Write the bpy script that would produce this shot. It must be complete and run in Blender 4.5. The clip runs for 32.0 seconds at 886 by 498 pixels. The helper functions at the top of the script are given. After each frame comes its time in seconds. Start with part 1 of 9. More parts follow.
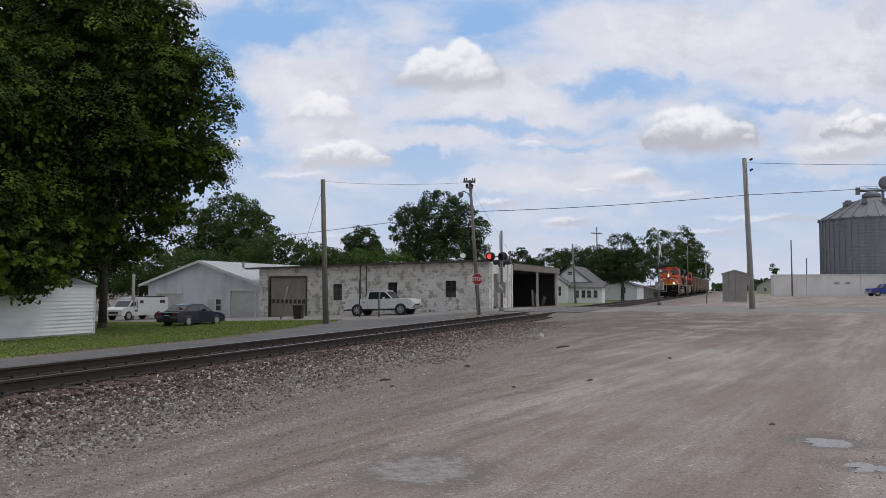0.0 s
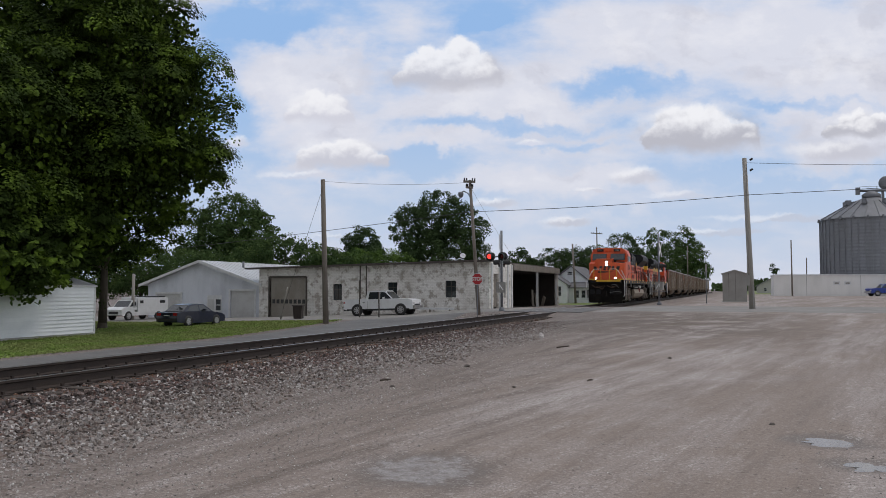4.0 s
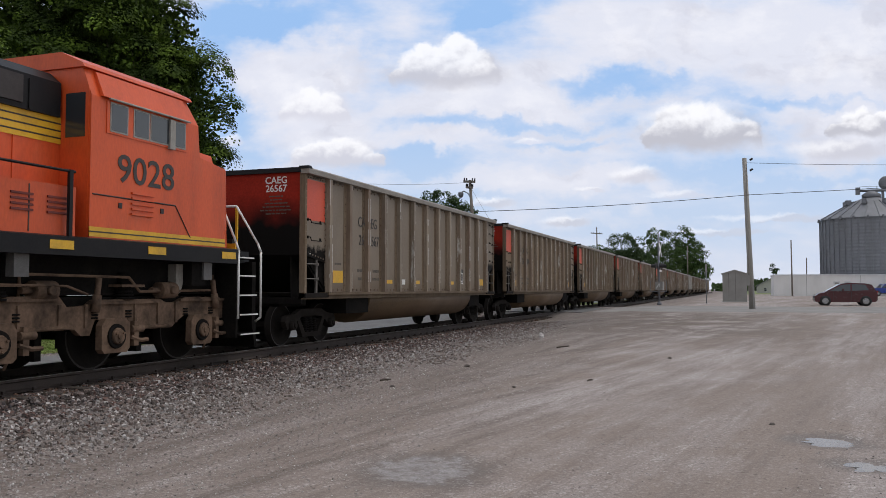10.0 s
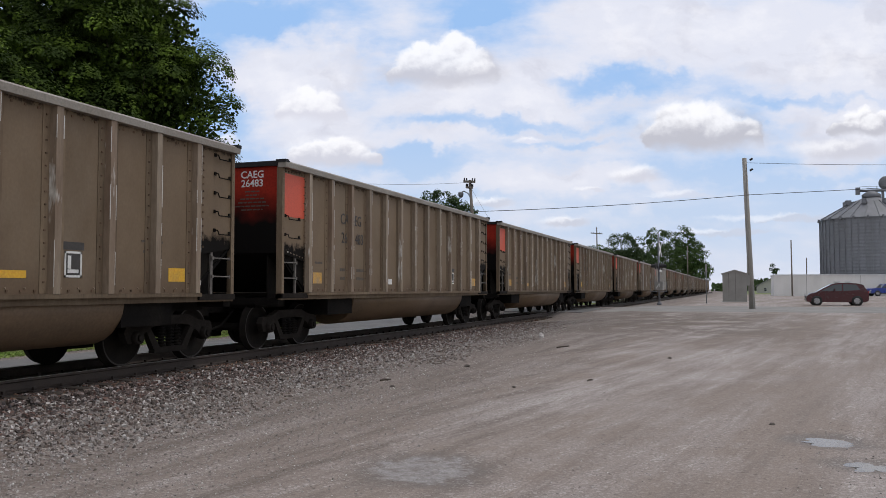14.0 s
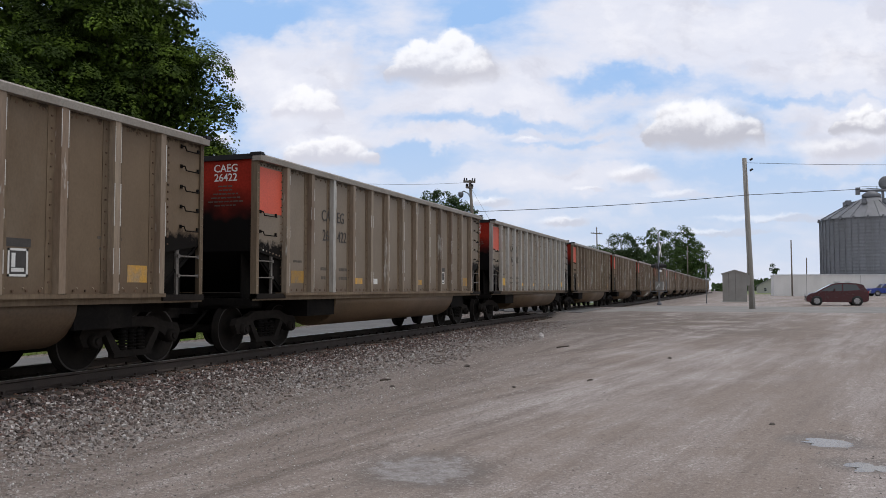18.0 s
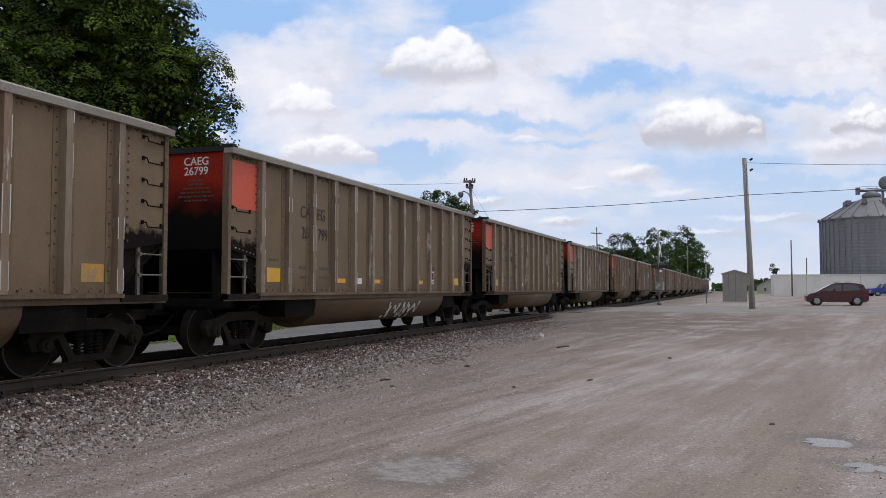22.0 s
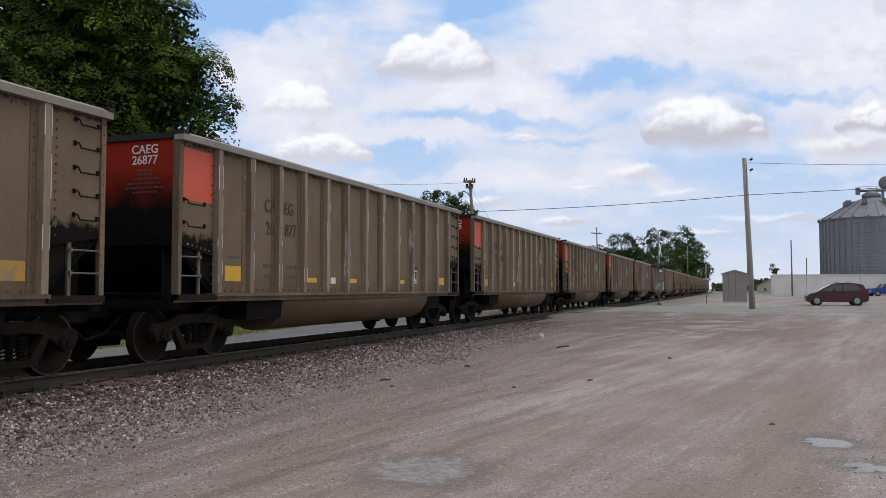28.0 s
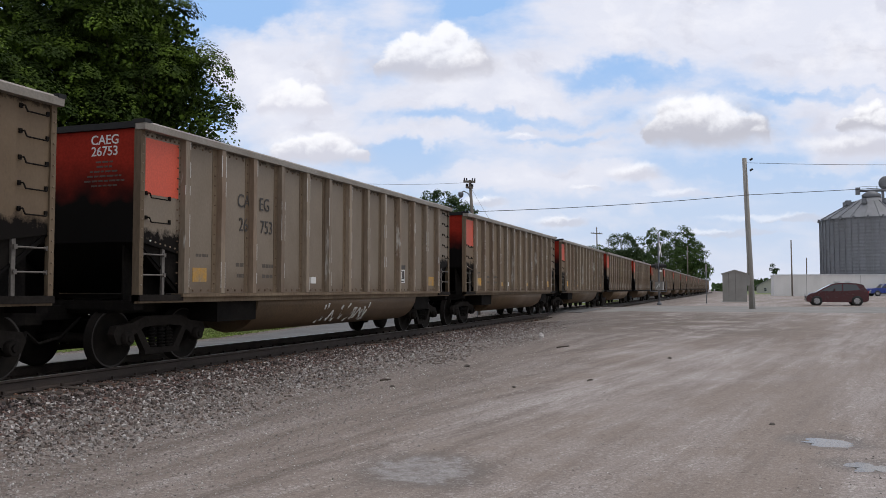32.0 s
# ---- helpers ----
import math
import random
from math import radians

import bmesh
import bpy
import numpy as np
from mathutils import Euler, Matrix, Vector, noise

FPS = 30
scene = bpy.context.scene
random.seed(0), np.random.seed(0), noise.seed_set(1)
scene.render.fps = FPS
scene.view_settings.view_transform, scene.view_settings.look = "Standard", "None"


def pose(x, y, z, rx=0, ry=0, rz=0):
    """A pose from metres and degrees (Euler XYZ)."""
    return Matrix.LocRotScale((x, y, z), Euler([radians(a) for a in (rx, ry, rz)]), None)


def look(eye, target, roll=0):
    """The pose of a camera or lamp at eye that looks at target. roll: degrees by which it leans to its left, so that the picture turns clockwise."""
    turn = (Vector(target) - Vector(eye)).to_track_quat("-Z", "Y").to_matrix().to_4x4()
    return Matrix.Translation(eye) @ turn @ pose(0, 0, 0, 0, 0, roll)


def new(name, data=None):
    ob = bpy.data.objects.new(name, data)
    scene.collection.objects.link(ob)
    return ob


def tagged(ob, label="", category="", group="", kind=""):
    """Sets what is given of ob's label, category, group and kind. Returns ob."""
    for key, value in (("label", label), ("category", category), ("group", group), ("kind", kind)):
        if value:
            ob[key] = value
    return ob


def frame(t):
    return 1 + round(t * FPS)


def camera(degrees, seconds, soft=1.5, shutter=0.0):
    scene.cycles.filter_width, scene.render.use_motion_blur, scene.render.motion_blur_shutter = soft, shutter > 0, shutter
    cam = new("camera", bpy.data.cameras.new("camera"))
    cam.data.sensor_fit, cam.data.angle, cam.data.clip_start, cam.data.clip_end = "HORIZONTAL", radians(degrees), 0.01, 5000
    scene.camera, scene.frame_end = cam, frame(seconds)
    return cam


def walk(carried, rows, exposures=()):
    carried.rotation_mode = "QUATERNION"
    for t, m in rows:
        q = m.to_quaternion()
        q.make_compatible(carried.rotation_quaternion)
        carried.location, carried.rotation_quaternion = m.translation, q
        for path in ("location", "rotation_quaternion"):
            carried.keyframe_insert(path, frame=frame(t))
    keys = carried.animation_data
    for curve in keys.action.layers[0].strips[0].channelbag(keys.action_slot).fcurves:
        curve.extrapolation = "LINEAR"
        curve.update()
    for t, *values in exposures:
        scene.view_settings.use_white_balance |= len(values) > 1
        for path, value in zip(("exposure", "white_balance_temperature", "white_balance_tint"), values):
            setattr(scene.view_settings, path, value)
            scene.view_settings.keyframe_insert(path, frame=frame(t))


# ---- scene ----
# ---------- camera: stands still on the gravel lot beside the railway ----------
EYE = Vector((0.0, 0.0, 1.542))
YAW, TILT = radians(19.54), radians(2.756)
AHEAD = Vector((-math.sin(YAW) * math.cos(TILT), math.cos(YAW) * math.cos(TILT), math.sin(TILT)))
cam = camera(56.28, 32.0, soft=0.7)
STAND = look(EYE, EYE + AHEAD)
walk(cam, [(0.0, STAND), (32.0, STAND)], exposures=[(0.0, 0.0), (6.0, 0.0), (8.5, 0.16), (32.0, 0.18)])

# ---------- sky and sun: bright, broken cloud ----------
SUN_AZ, SUN_EL = radians(58), radians(68)          # clockwise from +Y
world = bpy.data.worlds.new("world")
scene.world = world
world.use_nodes = True
wn, wl = world.node_tree.nodes, world.node_tree.links
sky = wn.new("ShaderNodeTexSky")
sky.sky_type, sky.sun_disc = "NISHITA", False
sky.sun_elevation, sky.sun_rotation = SUN_EL, SUN_AZ
sky.air_density, sky.dust_density = 1.0, 2.0
wn["Background"].inputs["Strength"].default_value = 0.116
hz = wn.new("ShaderNodeMixRGB")
hz.blend_type = "MIX"
hz.inputs[0].default_value = 0.62
hz.inputs[2].default_value = (6.3, 6.2, 6.2, 1)      # thin white cloud over the blue
wl.new(sky.outputs[0], hz.inputs[1])
wl.new(hz.outputs[0], wn["Background"].inputs["Color"])
sun = new("sun", bpy.data.lights.new("sun", "SUN"))
sun.data.energy, sun.data.angle, sun.data.color = 0.75, radians(20), (1.0, 0.955, 0.89)
toward = Vector((math.sin(SUN_AZ) * math.cos(SUN_EL), math.cos(SUN_AZ) * math.cos(SUN_EL), math.sin(SUN_EL)))
sun.matrix_world = look((0, 0, 60), Vector((0, 0, 60)) - toward)
# ---------- mesh tools ----------
TX, RAIL = -10.147, 0.30         # the track's centre line and the top of its rails


def box(bm, x0, x1, y0, y1, z0, z1, m=None):
    v = [bm.verts.new(m @ Vector(c) if m else c) for c in
         ((x0, y0, z0), (x1, y0, z0), (x1, y1, z0), (x0, y1, z0), (x0, y0, z1), (x1, y0, z1), (x1, y1, z1), (x0, y1, z1))]
    for f in ((3, 2, 1, 0), (4, 5, 6, 7), (0, 1, 5, 4), (1, 2, 6, 5), (2, 3, 7, 6), (3, 0, 4, 7)):
        bm.faces.new([v[i] for i in f])
    return v


def tube(bm, p0, p1, r0, r1=None, n=10, caps=True):
    p0, p1 = Vector(p0), Vector(p1)
    r1 = r0 if r1 is None else r1
    turn = (p1 - p0).to_track_quat("Z", "Y").to_matrix()
    a = [turn @ Vector((math.cos(k * math.tau / n), math.sin(k * math.tau / n), 0)) for k in range(n)]
    lo, hi = [bm.verts.new(p0 + r0 * d) for d in a], [bm.verts.new(p1 + r1 * d) for d in a]
    for k in range(n):
        f = bm.faces.new((lo[k], lo[(k + 1) % n], hi[(k + 1) % n], hi[k]))
        f.smooth = n > 6
    if caps:
        bm.faces.new(lo[::-1])
        bm.faces.new(hi)


def bar(bm, points, r, n=6):
    """A bent rod through the points."""
    for a, b in zip(points, points[1:]):
        tube(bm, a, b, r, r, n)


def lathe(bm, profile, n=24, m=None, smooth=True, ring=False):
    """Turn (radius, height) pairs about z; a ring closes on itself and stays open in the middle."""
    rings = []
    for r, h in profile:
        rings.append([bm.verts.new((m or Matrix()) @ Vector((r * math.cos(k * math.tau / n), r * math.sin(k * math.tau / n), h))) for k in range(n)])
    for a, b in zip(rings, rings[1:] + (rings[:1] if ring else [])):
        for k in range(n):
            f = bm.faces.new((a[k], a[(k + 1) % n], b[(k + 1) % n], b[k]))
            f.smooth = smooth
    if not ring:
        bm.faces.new(rings[0][::-1])
        bm.faces.new(rings[-1])


def prism(bm, outline, a, b, axis="y", m=None, smooth=False):
    """Draw an outline out from a to b along an axis. Outline in (x, z) for y, (y, z) for x, (x, y) for z."""
    def at(p, t):
        c = {"y": (p[0], t, p[1]), "x": (t, p[0], p[1]), "z": (p[0], p[1], t)}[axis]
        return m @ Vector(c) if m else c
    lo, hi = [bm.verts.new(at(p, a)) for p in outline], [bm.verts.new(at(p, b)) for p in outline]
    n = len(outline)
    for k in range(n):
        f = bm.faces.new((lo[k], lo[(k + 1) % n], hi[(k + 1) % n], hi[k]))
        f.smooth = smooth
    bm.faces.new(lo[::-1])
    bm.faces.new(hi)


def mesh_of(name, bm, material, bevel=0.0):
    if bevel:
        edges = [e for e in bm.edges if len(e.link_faces) == 2 and e.calc_face_angle(0) > 0.6]
        bmesh.ops.bevel(bm, geom=edges, offset=bevel, segments=1, affect="EDGES", clamp_overlap=True)
    bmesh.ops.recalc_face_normals(bm, faces=bm.faces)
    me = bpy.data.meshes.new(name)
    bm.to_mesh(me)
    bm.free()
    for mat in material if isinstance(material, (list, tuple)) else [material]:
        me.materials.append(mat)
    return me


def part(name, bm, material, parent=None, label="", bevel=0.0, at=None):
    ob = new(name, mesh_of(name, bm, material, bevel))
    if parent:
        ob.parent = parent
    if at is not None:
        ob.matrix_basis = at
    return tagged(ob, label)


def again(ob, m, parent=None):
    """Another object on the same mesh."""
    o = new(ob.name.split(".")[0], ob.data)
    o.parent = parent or ob.parent
    o.matrix_basis = m
    return o


def thing(name, m, label, category, group="", kind=""):
    ob = new(name)
    ob.empty_display_size = 0.2
    ob.matrix_basis = m
    return tagged(ob, label, category, group, kind)


def boxpart(name, dims, material, parent=None, label="", bevel=0.0, at=None):
    bm = bmesh.new()
    box(bm, *dims)
    return part(name, bm, material, parent, label, bevel, at)


def words(name, text, size, material, parent, m, label="", align="CENTER", stretch=1.0, bold=0.0):
    """Flat lettering, cut as a mesh."""
    cu = bpy.data.curves.new(name, "FONT")
    cu.body, cu.size, cu.align_x, cu.align_y, cu.extrude, cu.offset = text, size, align, "CENTER", 0.003, bold
    cu.resolution_u = 3
    tmp = bpy.data.objects.new(name, cu)
    me = bpy.data.meshes.new_from_object(tmp)
    bpy.data.objects.remove(tmp)
    bpy.data.curves.remove(cu)
    me.transform(Matrix.Diagonal((stretch, 1, 1, 1)))
    me.materials.clear()
    me.materials.append(material)
    ob = new(name, me)
    ob.parent = parent
    ob.matrix_basis = m
    return tagged(ob, label)


def smooth(a, b, t):
    t = min(1.0, max(0.0, (t - a) / (b - a)))
    return t * t * (3 - 2 * t)


# ---------- material tools ----------
def material(name, color, rough=0.7, metal=0.0, dark=None, scale=6.0, amount=0.6, fine=60.0, bump=0.15, bump_scale=None, spec=None,
             stretch=(1, 1, 1), third=None, third_scale=1.3, third_at=(0.52, 0.62), vary=0.0, island=False, rough_var=0.12, coord="Object", tone=0.25):
    """A surface with large stains, fine grain, relief and a varying gloss. dark: the stain's colour; third: a second, patchier one."""
    mat = bpy.data.materials.new(name)
    mat.use_nodes = True
    n, l = mat.node_tree.nodes, mat.node_tree.links
    b = n["Principled BSDF"]
    tc = n.new("ShaderNodeTexCoord")
    mp = n.new("ShaderNodeMapping")
    mp.inputs["Scale"].default_value = stretch
    l.new(tc.outputs[coord], mp.inputs[0])

    def noise_at(s, detail=4.0, rough_=0.6):
        t = n.new("ShaderNodeTexNoise")
        t.inputs["Scale"].default_value, t.inputs["Detail"].default_value, t.inputs["Roughness"].default_value = s, detail, rough_
        l.new(mp.outputs[0], t.inputs["Vector"])
        return t.outputs[0]

    def ramp(src, a, c):
        r = n.new("ShaderNodeMapRange")
        r.inputs[1].default_value, r.inputs[2].default_value = a, c
        l.new(src, r.inputs[0])
        return r.outputs[0]

    def mix(fac, c1, c2, kind="MIX"):
        m = n.new("ShaderNodeMixRGB")
        m.blend_type = kind
        for k, v in ((0, fac), (1, c1), (2, c2)):
            if isinstance(v, (int, float)):
                m.inputs[k].default_value = v
            elif isinstance(v, tuple):
                m.inputs[k].default_value = (*v, 1)
            else:
                l.new(v, m.inputs[k])
        return m.outputs[0]

    def times(src, k):
        m = n.new("ShaderNodeMath")
        m.operation = "MULTIPLY"
        m.inputs[1].default_value = k
        l.new(src, m.inputs[0])
        return m.outputs[0]

    dark = dark or tuple(c * 0.6 for c in color)
    big, small = noise_at(scale), noise_at(fine, 3.0)
    c = mix(times(ramp(big, 0.42, 0.68), amount), color, dark)
    if third:
        c = mix(ramp(noise_at(third_scale, 5.0, 0.65), *third_at), c, third)
    c = mix(tone, c, ramp(small, 0.2, 0.8), "OVERLAY")
    if vary:
        info = n.new("ShaderNodeNewGeometry" if island else "ShaderNodeObjectInfo")
        hsv = n.new("ShaderNodeHueSaturation")
        l.new(ramp_to(n, l, info.outputs["Random Per Island" if island else "Random"], 1 - vary, 1 + vary), hsv.inputs["Value"])
        l.new(c, hsv.inputs["Color"])
        c = hsv.outputs[0]
    l.new(c, b.inputs["Base Color"])
    b.inputs["Metallic"].default_value = metal
    l.new(ramp_to(n, l, big, rough - rough_var, rough + rough_var), b.inputs["Roughness"])
    if spec is not None:
        b.inputs["Specular IOR Level"].default_value = spec
    if bump:
        bp = n.new("ShaderNodeBump")
        bp.inputs["Strength"].default_value, bp.inputs["Distance"].default_value = bump, 0.01
        l.new(noise_at(bump_scale, 4.0) if bump_scale else small, bp.inputs["Height"])
        l.new(bp.outputs[0], b.inputs["Normal"])
    return mat


def ramp_to(n, l, src, a, b):
    r = n.new("ShaderNodeMapRange")
    r.inputs[3].default_value, r.inputs[4].default_value = a, b
    l.new(src, r.inputs[0])
    return r.outputs[0]


def glow(name, color, strength):
    mat = bpy.data.materials.new(name)
    mat.use_nodes = True
    b = mat.node_tree.nodes["Principled BSDF"]
    b.inputs["Base Color"].default_value = (*color, 1)
    b.inputs["Emission Color"].default_value = (*color, 1)
    b.inputs["Emission Strength"].default_value = strength
    return mat


def glass(name, color=(0.03, 0.035, 0.04), rough=0.05):
    """Dark window glass with a clear gloss."""
    mat = bpy.data.materials.new(name)
    mat.use_nodes = True
    b = mat.node_tree.nodes["Principled BSDF"]
    b.inputs["Base Color"].default_value = (*color, 1)
    b.inputs["Roughness"].default_value = rough
    b.inputs["IOR"].default_value = 1.52
    b.inputs["Specular IOR Level"].default_value = 0.9
    return mat
# ---------- materials of the ground ----------
M_asphalt = material("asphalt", (0.15, 0.147, 0.145), 0.9, dark=(0.1, 0.1, 0.1), scale=0.6, fine=60, bump=0.3, tone=0.4)
M_road = material("pale_road", (0.25, 0.24, 0.225), 0.92, dark=(0.16, 0.15, 0.14), scale=0.5, fine=50, bump=0.3, tone=0.4)
M_grass = material("lawn", (0.135, 0.19, 0.045), 0.95, dark=(0.17, 0.17, 0.07), scale=0.45, amount=0.8, fine=22, bump=0.6, bump_scale=30, tone=0.5)
M_rust = material("rail_steel", (0.05, 0.037, 0.031), 0.75, 0.2, dark=(0.03, 0.024, 0.022), scale=3)
M_railtop = material("polished_rail", (0.42, 0.41, 0.4), 0.35, 1.0, scale=2, bump=0.0)
M_tie = material("tie_wood", (0.085, 0.066, 0.052), 0.9, dark=(0.045, 0.038, 0.034), scale=6, stretch=(1, 6, 6), bump=0.5, vary=0.25)
M_clearwater = material("clear_puddle", (0.07, 0.063, 0.052), 0.04, scale=3, bump=0.02, rough_var=0.03, tone=0.0)


def node_kit(mat):
    """Small helpers for the nodes of one material: sums, blends, ranges and textures."""
    n, l = mat.node_tree.nodes, mat.node_tree.links

    def put(sock, v):
        if isinstance(v, (int, float)):
            sock.default_value = v
        elif isinstance(v, tuple):
            sock.default_value = (*v, 1)
        else:
            l.new(v, sock)

    def calc(op, a, b=0.0, clamp=False):
        m = n.new("ShaderNodeMath")
        m.operation, m.use_clamp = op, clamp
        put(m.inputs[0], a)
        put(m.inputs[1], b)
        return m.outputs[0]

    def blend(f, a, b, kind="MIX"):
        m = n.new("ShaderNodeMixRGB")
        m.blend_type = kind
        for k, v in ((0, f), (1, a), (2, b)):
            put(m.inputs[k], v)
        return m.outputs[0]

    def span(src, a, b, c=0.0, d=1.0):
        r = n.new("ShaderNodeMapRange")
        for k, v in zip((1, 2, 3, 4), (a, b, c, d)):
            r.inputs[k].default_value = v
        put(r.inputs[0], src)
        return r.outputs[0]

    def grain(vec, scale, detail=4.0, rough=0.6):
        t = n.new("ShaderNodeTexNoise")
        t.inputs["Scale"].default_value, t.inputs["Detail"].default_value, t.inputs["Roughness"].default_value = scale, detail, rough
        l.new(vec, t.inputs["Vector"])
        return t.outputs[0]

    def cells(vec, scale):
        t = n.new("ShaderNodeTexVoronoi")
        t.inputs["Scale"].default_value = scale
        l.new(vec, t.inputs["Vector"])
        return t
    return n, l, calc, blend, span, grain, cells


def lot_gravel():
    """Rolled gravel: tyre runs of smooth brown fines between drifts of pale loose stone, damp hollows and a stony edge by the track."""
    mat = bpy.data.materials.new("gravel_lot")
    mat.use_nodes = True
    n, l, calc, blend, span, grain, cells = node_kit(mat)
    b, tc, sep = n["Principled BSDF"], n.new("ShaderNodeTexCoord"), n.new("ShaderNodeSeparateXYZ")
    p = tc.outputs["Object"]
    l.new(p, sep.inputs[0])
    x, y = sep.outputs[0], sep.outputs[1]

    def drawn_out(turn, across, along):
        mp = n.new("ShaderNodeMapping")
        mp.vector_type = "TEXTURE"
        mp.inputs["Rotation"].default_value = (0, 0, radians(turn))
        mp.inputs["Scale"].default_value = (across, along, 1)
        l.new(p, mp.inputs[0])
        return mp.outputs[0]

    # wheel runs: along the track near it, swinging out across the lot further off
    by_track, across = drawn_out(-1, 0.9, 14), drawn_out(-11, 0.9, 10)
    out = span(calc("ADD", x, calc("MULTIPLY", grain(p, 0.2, 3), 3.0)), TX + 6.2, TX + 8.4)
    wide = blend(out, grain(by_track, 0.6, 5, 0.6), grain(across, 0.55, 5, 0.6))
    fine = blend(out, grain(by_track, 2.4, 6, 0.66), grain(across, 2.8, 6, 0.66))
    streak = blend(out, grain(by_track, 7.0, 4, 0.6), grain(across, 8.0, 4, 0.6))
    patch, blotch = grain(p, 0.28, 5), grain(p, 1.3, 6, 0.65)
    speck, chip, crumb = cells(p, 95), cells(p, 34), cells(p, 60)
    edge = calc("MULTIPLY", span(x, TX + 3.6, TX + 4.8), span(x, TX + 7.4, TX + 5.6))
    soil = calc("ADD", span(calc("ADD", calc("MULTIPLY", wide, 0.62), calc("MULTIPLY", patch, 0.38)), 0.44, 0.56), calc("MULTIPLY", edge, 0.45), True)
    c = blend(soil, (0.305, 0.277, 0.262), (0.238, 0.203, 0.177))
    c = blend(calc("MULTIPLY", span(fine, 0.48, 0.66), 0.75), c, (0.196, 0.168, 0.149))
    c = blend(calc("MULTIPLY", span(streak, 0.56, 0.70), calc("MULTIPLY", soil, 0.5)), c, (0.165, 0.138, 0.12))
    c = blend(calc("MULTIPLY", span(x, TX + 7.6, TX + 5.4), 0.55), c, (0.165, 0.142, 0.126))
    c = blend(calc("MULTIPLY", span(fine, 0.50, 0.60), calc("MULTIPLY", span(x, TX + 8.6, TX + 6.2), 0.6)), c, (0.118, 0.098, 0.084))
    loose = span(calc("ADD", calc("MULTIPLY", fine, 0.55), calc("ADD", calc("MULTIPLY", wide, 0.3), calc("MULTIPLY", blotch, 0.15))), 0.485, 0.40)
    loose = calc("MULTIPLY", loose, span(x, TX + 4.8, TX + 7.4, 0.35, 1.0))
    c = blend(calc("MULTIPLY", loose, 0.45), c, (0.36, 0.337, 0.325))
    mire = calc("MULTIPLY", calc("MULTIPLY", span(y, 21, 30), span(y, 47, 43)), span(x, 4.5, -0.5))
    mire = calc("MULTIPLY", mire, span(calc("ADD", calc("MULTIPLY", grain(p, 0.55, 6, 0.65), 0.7), calc("MULTIPLY", blotch, 0.3)), 0.42, 0.50))
    c = blend(calc("MULTIPLY", mire, 0.9), c, (0.125, 0.103, 0.086))
    bed = span(calc("ADD", x, calc("MULTIPLY", calc("SUBTRACT", blotch, 0.5), 2.2)), TX + 5.6, TX + 3.6)
    rubble = cells(p, 26)
    tint = n.new("ShaderNodeSeparateColor")
    l.new(rubble.outputs["Color"], tint.inputs[0])
    c = blend(calc("MULTIPLY", bed, 0.9), c, blend(span(tint.outputs[0], 0.0, 1.0), (0.080, 0.066, 0.058), blend(span(tint.outputs[1], 0.80, 0.84), (0.205, 0.178, 0.162), (0.40, 0.38, 0.36))))
    wet = None
    for px, py, rx, ry in PUDDLES:
        ex, ey = calc("DIVIDE", calc("SUBTRACT", x, px), rx), calc("DIVIDE", calc("SUBTRACT", y, py), ry)
        e = calc("ADD", calc("ADD", calc("MULTIPLY", ex, ex), calc("MULTIPLY", ey, ey)), calc("ADD", calc("MULTIPLY", calc("SUBTRACT", blotch, 0.5), 4.2), calc("MULTIPLY", calc("SUBTRACT", grain(p, 6, 5, 0.65), 0.5), 3.0)))
        w = span(e, 2.6, 0.9)
        wet = calc("MAXIMUM", wet, w) if wet else w
        if px < -1:
            # pale grey patch paints the sky's reflection on the wet gravel
            sky_sheen = calc("MULTIPLY", span(e, 0.95, 0.45), span(calc("ADD", grain(p, 9, 5, 0.7), calc("MULTIPLY", blotch, 0.3)), 0.44, 0.74))
    c = blend(calc("MULTIPLY", wet, 0.8), c, (0.135, 0.115, 0.097))
    c = blend(calc("MULTIPLY", sky_sheen, 0.85), c, (0.305, 0.297, 0.293))

    def pick(source):
        s_ = n.new("ShaderNodeSeparateColor")
        l.new(source.outputs["Color"], s_.inputs[0])
        return s_.outputs[0], s_.outputs[1]

    rough_bits = calc("ADD", calc("ADD", calc("MULTIPLY", loose, 0.65), 0.14), calc("MULTIPLY", calc("SUBTRACT", 1.0, soil), 0.25), True)
    b0, b1 = pick(speck)
    c = blend(calc("ADD", calc("MULTIPLY", rough_bits, 0.28), 0.16), c, span(b0, 0, 1, 0.14, 0.86), "OVERLAY")
    k0, k1 = pick(crumb)
    c = blend(calc("MULTIPLY", span(k0, 0.84, 0.88), rough_bits), c, (0.50, 0.475, 0.455))
    c = blend(calc("MULTIPLY", span(k1, 0.90, 0.93), calc("MULTIPLY", rough_bits, 0.55)), c, (0.13, 0.112, 0.10))
    q0, q1 = pick(chip)
    c = blend(calc("MULTIPLY", span(q0, 0.93, 0.95), calc("ADD", calc("MULTIPLY", rough_bits, 0.8), 0.06)), c, (0.52, 0.50, 0.48))
    c = blend(calc("MULTIPLY", span(q1, 0.985, 0.992), 0.5), c, (0.10, 0.086, 0.076))
    c = blend(1.0, c, (1.07, 1.03, 1.017), "MULTIPLY")          # iron in the local stone
    l.new(c, b.inputs["Base Color"])
    l.new(span(wet, 0, 1, 0.95, 0.62), b.inputs["Roughness"])
    b.inputs["Specular IOR Level"].default_value = 0.3
    bp = n.new("ShaderNodeBump")
    bp.inputs["Strength"].default_value, bp.inputs["Distance"].default_value = 0.5, 0.012
